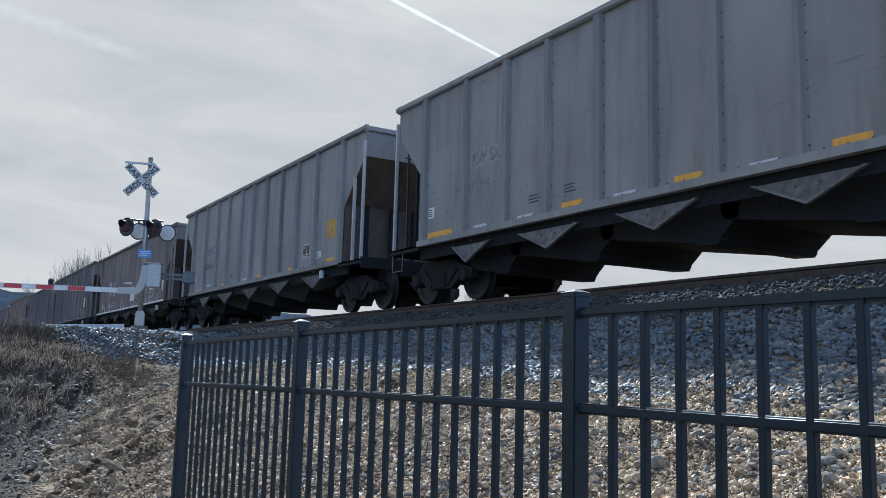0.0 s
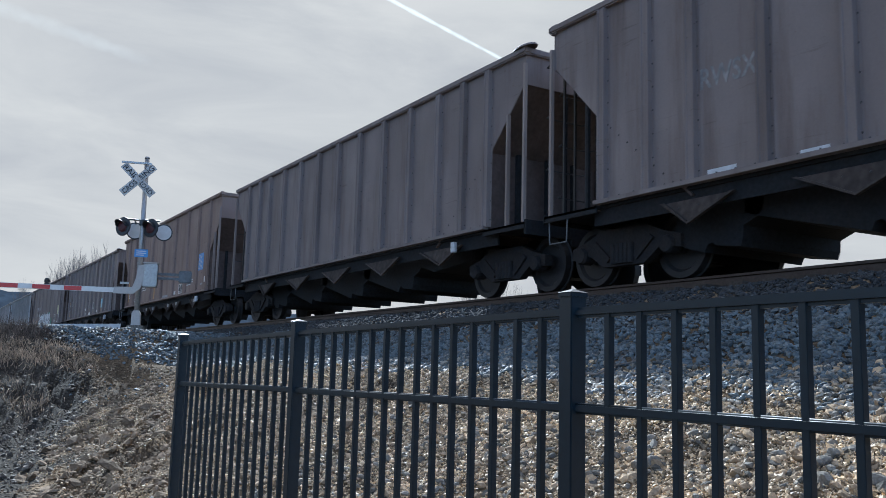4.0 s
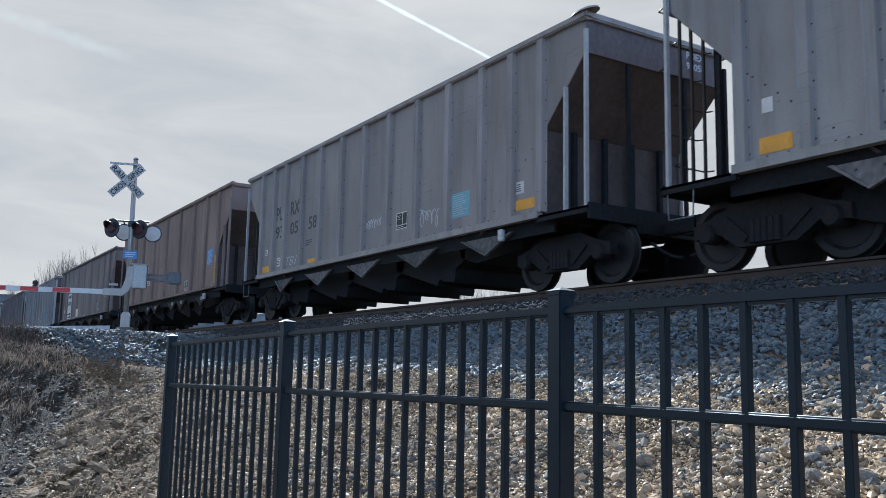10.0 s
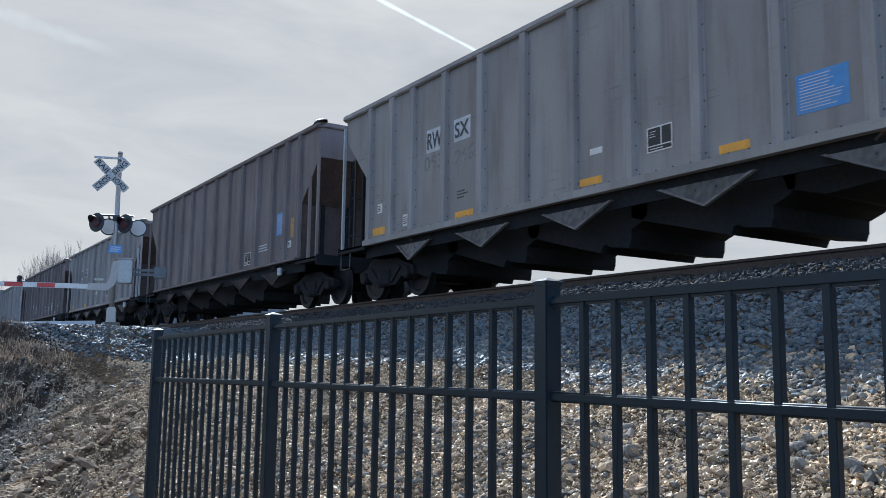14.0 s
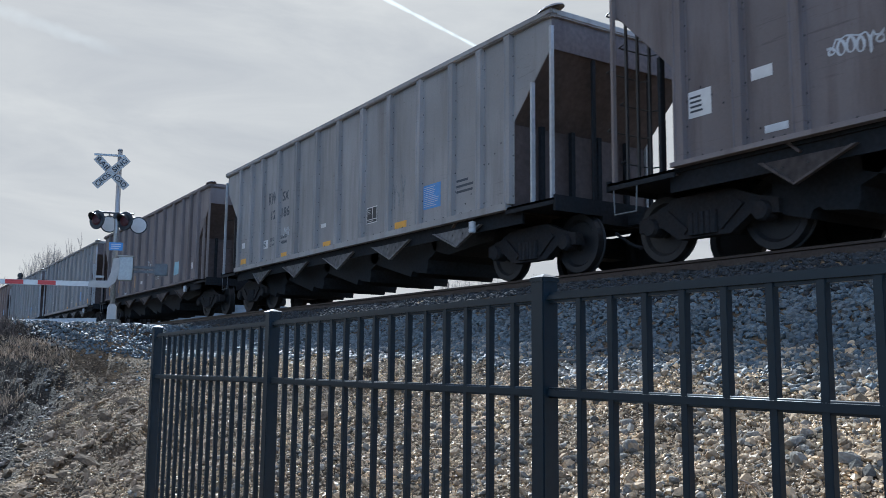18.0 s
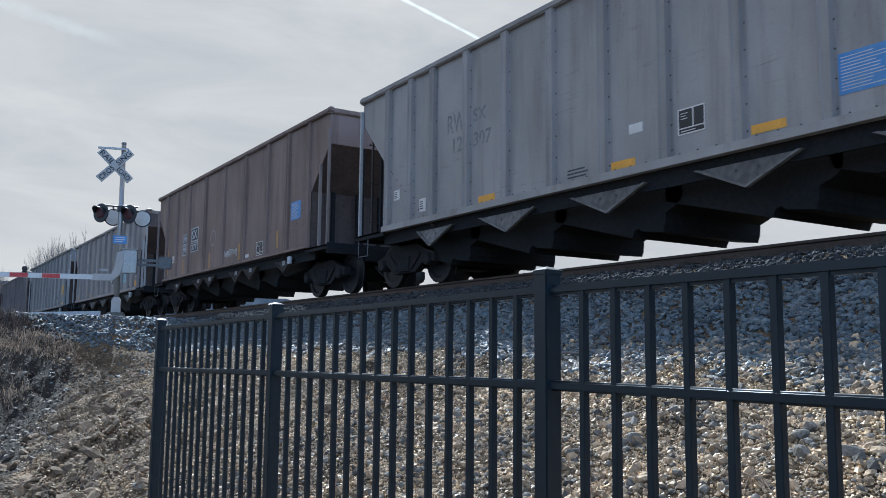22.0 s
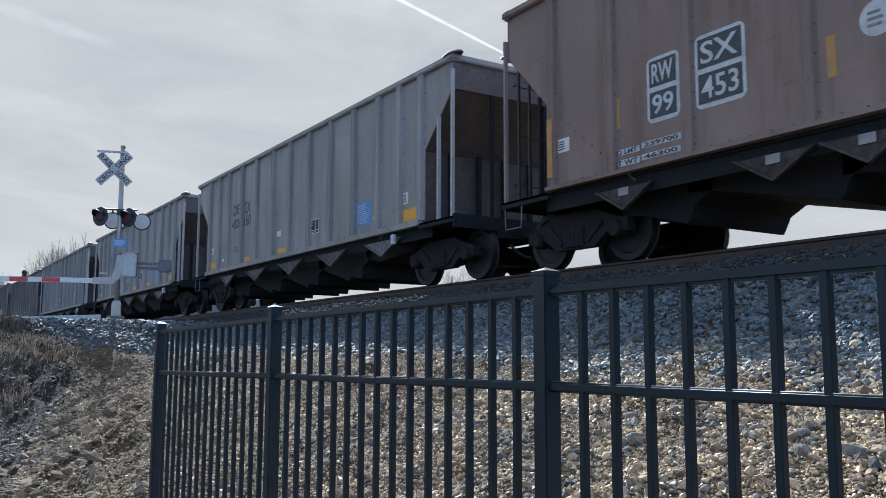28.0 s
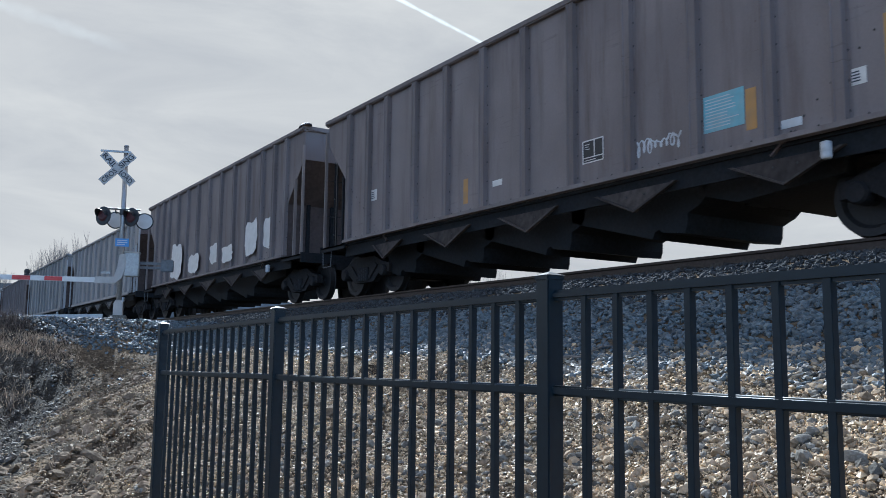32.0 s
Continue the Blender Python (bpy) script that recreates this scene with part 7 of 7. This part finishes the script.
mark(24, "wsheet", 12.65, 2.14, 0.58, 0.52)
mark(24, "yellow", 13.36, 1.75, 0.14, 0.89)
mark(24, "plate", 13.23, 1.50, 0.15, 0.19)
mark(24, "bar", 12.90, 1.39, 0.24, 0.07)
mark(24, "data", 10.27, 1.38, 0.47, 0.33)
mark(24, "yellow", 11.46, 1.91, 0.13, 0.47)
mark(24, "yellow", 8.43, 1.82, 0.17, 0.42)
mark(24, "wlines", 11.42, 1.53, 0.90, 0.37)
mark(24, "bar", 11.50, 1.22, 0.65, 0.04)
mark(24, "bar", 8.14, 1.24, 0.83, 0.08)
mark(24, "badge", 6.38, 2.08, 0.39, 0.37)
mark(24, "plate", 9.30, 1.27, 0.23, 0.11)
plaque(24, 3.46, 2.11, 0.56, 0.88, ("RW", "99"))
plaque(24, 4.38, 2.13, 0.76, 0.94, ("SX", "453"))
mark(24, "sign", 2.76, 1.39, 0.49, 0.06, "LD LMT")
mark(24, "sign", 2.76, 1.24, 0.50, 0.07, "LT WT")
mark(24, "sign", 3.40, 1.41, 0.65, 0.06, "239700")
mark(24, "sign", 3.39, 1.25, 0.64, 0.06, "46300")
mark(24, "yellow", 2.62, 1.95, 0.09, 0.43)
mark(24, "yellow", 1.23, 1.73, 0.12, 0.90)
mark(24, "plate", 1.45, 1.74, 0.26, 0.21)
mark(25, "blue", 11.22, 1.58, 0.66, 0.50)
mark(25, "yellow", 13.05, 1.29, 0.51, 0.26)
mark(25, "plate", 12.93, 1.64, 0.19, 0.23)
mark(25, "data", 8.89, 1.61, 0.35, 0.28)
mark(25, "plate", 12.01, 1.43, 0.14, 0.07)
mark(25, "dark", 3.42, 2.76, 0.47, 0.26, "DE")
mark(25, "dark", 4.22, 2.71, 0.47, 0.31, "GX")
mark(25, "dark", 3.40, 2.35, 0.60, 0.23, "452")
mark(25, "dark", 4.29, 2.35, 0.52, 0.30, "160")
mark(25, "yellow", 1.35, 1.30, 0.43, 0.20)
mark(25, "yellow", 4.44, 1.25, 0.43, 0.12)
mark(25, "plate", 1.38, 1.75, 0.23, 0.20)
mark(25, "plate", 2.40, 1.40, 0.16, 0.09)
mark(25, "dlines", 3.46, 1.62, 0.31, 0.19)
mark(26, "blue", 11.19, 1.66, 0.66, 0.37)
mark(26, "yellow", 13.07, 1.30, 0.53, 0.18)
mark(26, "plate", 12.90, 1.63, 0.20, 0.27)
mark(26, "data", 8.88, 1.62, 0.41, 0.26)
mark(26, "yellow", 10.01, 1.25, 0.48, 0.07)
mark(26, "sign", 3.38, 2.74, 0.56, 0.27, "RW")
mark(26, "sign", 4.16, 2.80, 0.49, 0.32, "SX")
mark(26, "dark", 3.50, 2.33, 0.35, 0.23, "12")
mark(26, "dark", 4.25, 2.33, 0.55, 0.25, "077")
mark(26, "yellow", 1.35, 1.30, 0.44, 0.15)
mark(26, "yellow", 4.38, 1.26, 0.43, 0.09)
mark(26, "plate", 2.23, 1.97, 0.29, 0.26)
mark(26, "plate", 1.25, 1.74, 0.30, 0.21)
mark(26, "badge", 5.55, 2.54, 0.32, 0.20)
mark(26, "dlines", 6.70, 1.39, 0.55, 0.27)
mark(27, "blue", 11.44, 1.65, 0.59, 0.44)
mark(27, "yellow", 13.32, 1.29, 0.50, 0.19)
mark(27, "plate", 13.17, 1.67, 0.18, 0.18)
mark(27, "data", 9.12, 1.60, 0.38, 0.27)
mark(27, "sign", 3.59, 2.77, 0.57, 0.26, "RW")
mark(27, "sign", 4.49, 2.75, 0.51, 0.27, "SX")
mark(27, "dark", 3.57, 2.33, 0.62, 0.24, "253")
mark(27, "dark", 4.46, 2.29, 0.53, 0.24, "251")
mark(27, "yellow", 1.60, 1.31, 0.47, 0.20)
mark(27, "yellow", 7.10, 1.24, 0.42, 0.10)
mark(27, "plate", 2.59, 1.43, 0.24, 0.19)
mark(27, "plate", 6.91, 1.70, 0.25, 0.13)
mark(28, "teal", 11.37, 1.64, 0.62, 0.46)
mark(28, "yellow", 11.75, 1.57, 0.15, 0.50)
mark(28, "data", 9.04, 1.60, 0.41, 0.31)
mark(28, "scrawl", 10.15, 1.44, 0.80, 0.17, "BESO")
mark(28, "plate", 13.08, 1.60, 0.18, 0.18)
mark(28, "bar", 12.23, 1.28, 0.28, 0.10)
mark(28, "plate", 6.72, 1.51, 0.26, 0.10)
mark(28, "plate", 2.23, 1.96, 0.25, 0.23)
mark(28, "yellow", 5.79, 1.51, 0.14, 0.44)
mark(28, "yellow", 13.46, 1.74, 0.14, 0.88)
mark(29, "patch", 11.32, 1.82, 0.96, 1.01)
mark(29, "patch", 12.56, 1.88, 0.68, 0.89)
mark(29, "patch", 9.52, 1.56, 0.99, 0.51)
mark(29, "patch", 7.87, 1.70, 0.93, 0.66)
mark(29, "patch", 6.23, 1.54, 1.22, 0.64)
mark(29, "patch", 4.26, 1.76, 1.36, 1.27)
mark(8, "yellow", 1.90, 1.31, 0.45, 0.20)
mark(8, "plate", 1.80, 1.79, 0.15, 0.18)
mark(26, "yellow", 7.9, 1.22, 0.48, 0.10)
mark(24, "yellow", 5.85, 1.82, 0.11, 0.46)
mark(2, "yellow", 1.76, 1.69, 0.11, 0.90)
mark(18, "yellow", 1.76, 1.295, 0.49, 0.22)
mark(18, "plate", 1.73, 1.76, 0.20, 0.18)
mark(19, "plate", 8.08, 1.68, 0.25, 0.13)
mark(25, "plate", 6.69, 1.69, 0.27, 0.14)
mark(25, "yellow", 6.90, 1.235, 0.49, 0.13)
mark(25, "badge", 5.68, 2.50, 0.30, 0.30)
mark(1, "badge", 6.82, 2.34, 0.34, 0.30)
mark(1, "bar", 6.81, 1.20, 0.41, 0.08)

for i in (5, 10, 20, 24):
    gusset_plates(i)
big_graffiti(7)
for z, word in ((3.82, "PUEX"), (3.64, "93058")):
    part("lettering", fitted(word, 0.42, 0.12, M_PALE, 0.015), CARS[9], "white stencilled lettering on the end sheet", pose(LENGTH[9] - 0.116, 0.85, z, 0, 0, 90))
white_sill(2)
strip(2, 2.55, 1.47, 2.82, 1.11)
strip(2, 3.94, 1.17, 4.10, 1.41)
strip(2, 4.46, 1.48, 4.67, 1.13)
strip(2, 6.54, 1.12, 6.73, 1.45)
strip(2, 7.07, 1.45, 7.33, 1.13)
strip(2, 9.11, 1.11, 9.37, 1.47)
strip(2, 9.79, 1.34, 9.97, 1.12)
strip(2, 11.54, 1.13, 11.73, 1.39)
strip(2, 12.18, 1.41, 12.38, 1.09)
strip(2, 13.56, 1.22, 13.77, 1.51)


# ---------- bare trees beyond the track ----------
def bare_tree(x, y, top, seed, spread=0.5):
    """Leafless tree whose topmost twig stands at the height top; many thin upright twigs."""
    rng = random.Random(seed)
    foot = float(ground_height(x, y)) - 0.1
    t = thing("bare_tree", "leafless grey tree beyond the railway", "tree", pose(x, y, foot), group="trees beyond the track")
    trunk, twigs = Build(), Build()

    def grow(p, d, length, r, level):
        q = p + d * length
        (trunk if level < 1 else twigs).tube(p, q, r, r * 0.6, 6 if level < 2 else 3, False)
        if level >= 6:
            return
        for i in range(3 if level < 4 else 2):
            side = Vector((rng.uniform(-1, 1), rng.uniform(-1, 1), rng.uniform(0.0, 0.8)))
            grow(p + d * length * rng.uniform(0.5, 1.0), (d + side * spread).normalized(), length * rng.uniform(0.6, 0.82), max(r * 0.56, 0.007), level + 1)
    grow(Vector((0, 0, 0)), Vector((rng.uniform(-.06, .06), 0, 1)).normalized(), 3.0, 0.10, 0)
    k = (top - foot) / max(p[2] for p in twigs.v)
    for b in (trunk, twigs):
        b.v = [(p[0] * k * 0.58, p[1] * k * 0.58, p[2] * k) for p in b.v]
    part("trunk", trunk.mesh("trunk", M_BARK), t)
    part("crown", twigs.mesh("crown", M_BARK), t, "bare twiggy crown")
    return t


OVER = ((-10.27, 17, .086), (-7.75, 18, .105), (-7.25, 20, .109), (-6.8, 18, .122), (-6.45, 20, .119), (-5.9, 18.5, .126), (-5.55, 20, .120), (-5.15, 17.5, .133))   # way, distance behind, rise


def make_trees():
    # crowns that show over the cars' roofline, and twigs that show below their floors
    for i, (way, y, rise) in enumerate(OVER):
        x = way * y
        bare_tree(x, y, EYE + rise * math.hypot(x, y), 100 + i, 0.42)
    for i, (way, rise) in enumerate(((-1.50, .103), (-1.455, .108), (-1.42, .106), (-1.38, .101), (-1.33, .104), (-1.285, .099), (-1.24, .102))):
        y = 52 + 5 * (i % 3)
        bare_tree(way * y, y, EYE + rise * math.hypot(way * y, y), 140 + i, 0.5)


make_trees()


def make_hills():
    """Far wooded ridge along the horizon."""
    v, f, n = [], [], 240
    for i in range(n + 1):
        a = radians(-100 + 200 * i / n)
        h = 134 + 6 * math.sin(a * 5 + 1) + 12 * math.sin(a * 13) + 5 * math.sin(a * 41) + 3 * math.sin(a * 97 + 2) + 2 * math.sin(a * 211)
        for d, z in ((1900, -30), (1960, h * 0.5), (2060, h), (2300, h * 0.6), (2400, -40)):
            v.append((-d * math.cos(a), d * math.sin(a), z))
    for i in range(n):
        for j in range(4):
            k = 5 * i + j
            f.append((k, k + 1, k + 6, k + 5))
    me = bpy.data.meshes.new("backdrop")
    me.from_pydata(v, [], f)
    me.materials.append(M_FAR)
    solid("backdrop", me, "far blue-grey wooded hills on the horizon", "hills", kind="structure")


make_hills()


# ---------- contrail ----------
def vapour(name, strength):
    """Thin ice cloud: bright where dense, clear towards its ragged edges."""
    m = bpy.data.materials.new(name)
    m.use_nodes = True
    n, l = m.node_tree.nodes, m.node_tree.links
    n.remove(n["Principled BSDF"])
    dense, tc, no = n.new("ShaderNodeAttribute"), n.new("ShaderNodeTexCoord"), n.new("ShaderNodeTexNoise")
    dense.attribute_name = "thickness"
    no.inputs["Scale"].default_value, no.inputs["Detail"].default_value = 0.02, 4
    l.new(tc.outputs["Object"], no.inputs["Vector"])
    r, mu = n.new("ShaderNodeMapRange"), n.new("ShaderNodeMath")
    r.inputs["From Min"].default_value, r.inputs["From Max"].default_value = 0.3, 0.65
    r.inputs["To Min"].default_value, r.inputs["To Max"].default_value = 0.55 * strength, strength
    mu.operation = "MULTIPLY"
    l.new(no.outputs["Fac"], r.inputs["Value"])
    l.new(r.outputs["Result"], mu.inputs[0])
    l.new(dense.outputs["Fac"], mu.inputs[1])
    em, clear, mix = n.new("ShaderNodeEmission"), n.new("ShaderNodeBsdfTransparent"), n.new("ShaderNodeMixShader")
    em.inputs["Color"].default_value, em.inputs["Strength"].default_value = (0.97, 0.87, 0.70, 1), 0.78
    l.new(mu.outputs[0], mix.inputs[0])
    l.new(clear.outputs[0], mix.inputs[1])
    l.new(em.outputs[0], mix.inputs[2])
    l.new(mix.outputs[0], n["Material Output"].inputs["Surface"])
    return m


def make_contrail(start, end, wide, taper, strength, label):
    far, rows, across = 3800.0, 60, (-1.0, -0.6, -0.25, 0.0, 0.25, 0.6, 1.0)
    p, q = Vector(start).normalized() * far, Vector(end).normalized() * far
    side = (q - p).cross(p).normalized()
    v, f, dense = [], [], []
    for i in range(rows + 1):
        u = i / rows
        w = wide * (1 - taper * u) * (1 + 0.12 * math.sin(u * 37) + 0.08 * math.sin(u * 91))
        ends = min(1.0, 6 * u, 6 * (1 - u))
        for a in across:
            v.append(p.lerp(q, u) + side * w * a + p.normalized() * 8 * (1 - a * a))
            dense.append(max(0.0, 1 - a * a) ** 1.3 * ends)
        if i:
            k = 7 * i
            f += [(k - 7 + j, k - 6 + j, k + 1 + j, k + j) for j in range(6)]
    me = bpy.data.meshes.new("contrail")
    me.from_pydata(v, [], f)
    me.attributes.new("thickness", "FLOAT", "POINT").data.foreach_set("value", dense)
    me.materials.append(vapour("sunlit_vapour", strength))
    solid("contrail", me, label, "contrail", kind="structure")


make_contrail((-0.83, 0.35, 0.432), (-0.735, 0.60, 0.315), 13.0, 0.55, 1.0, "thin white contrail across the hazy sky")
make_contrail((-0.934, -0.03, 0.360), (-0.927, 0.20, 0.318), 38.0, 0.3, 0.15, "faint spread contrail low in the hazy sky")


# ---------- the train's run ----------
def run(t):
    return 0.0140031 * t * t + 13.657471 * t - 16.341511


def motions():
    for i, car in enumerate(CARS):
        start = SHIFT.get(i, 0.0) - 16.18 * i
        walk(car, [(t, pose(run(t) + start, MID, RAIL)) for t in (0, 4, 8, 12, 16, 20, 24, 28, 32.0)])


motions()
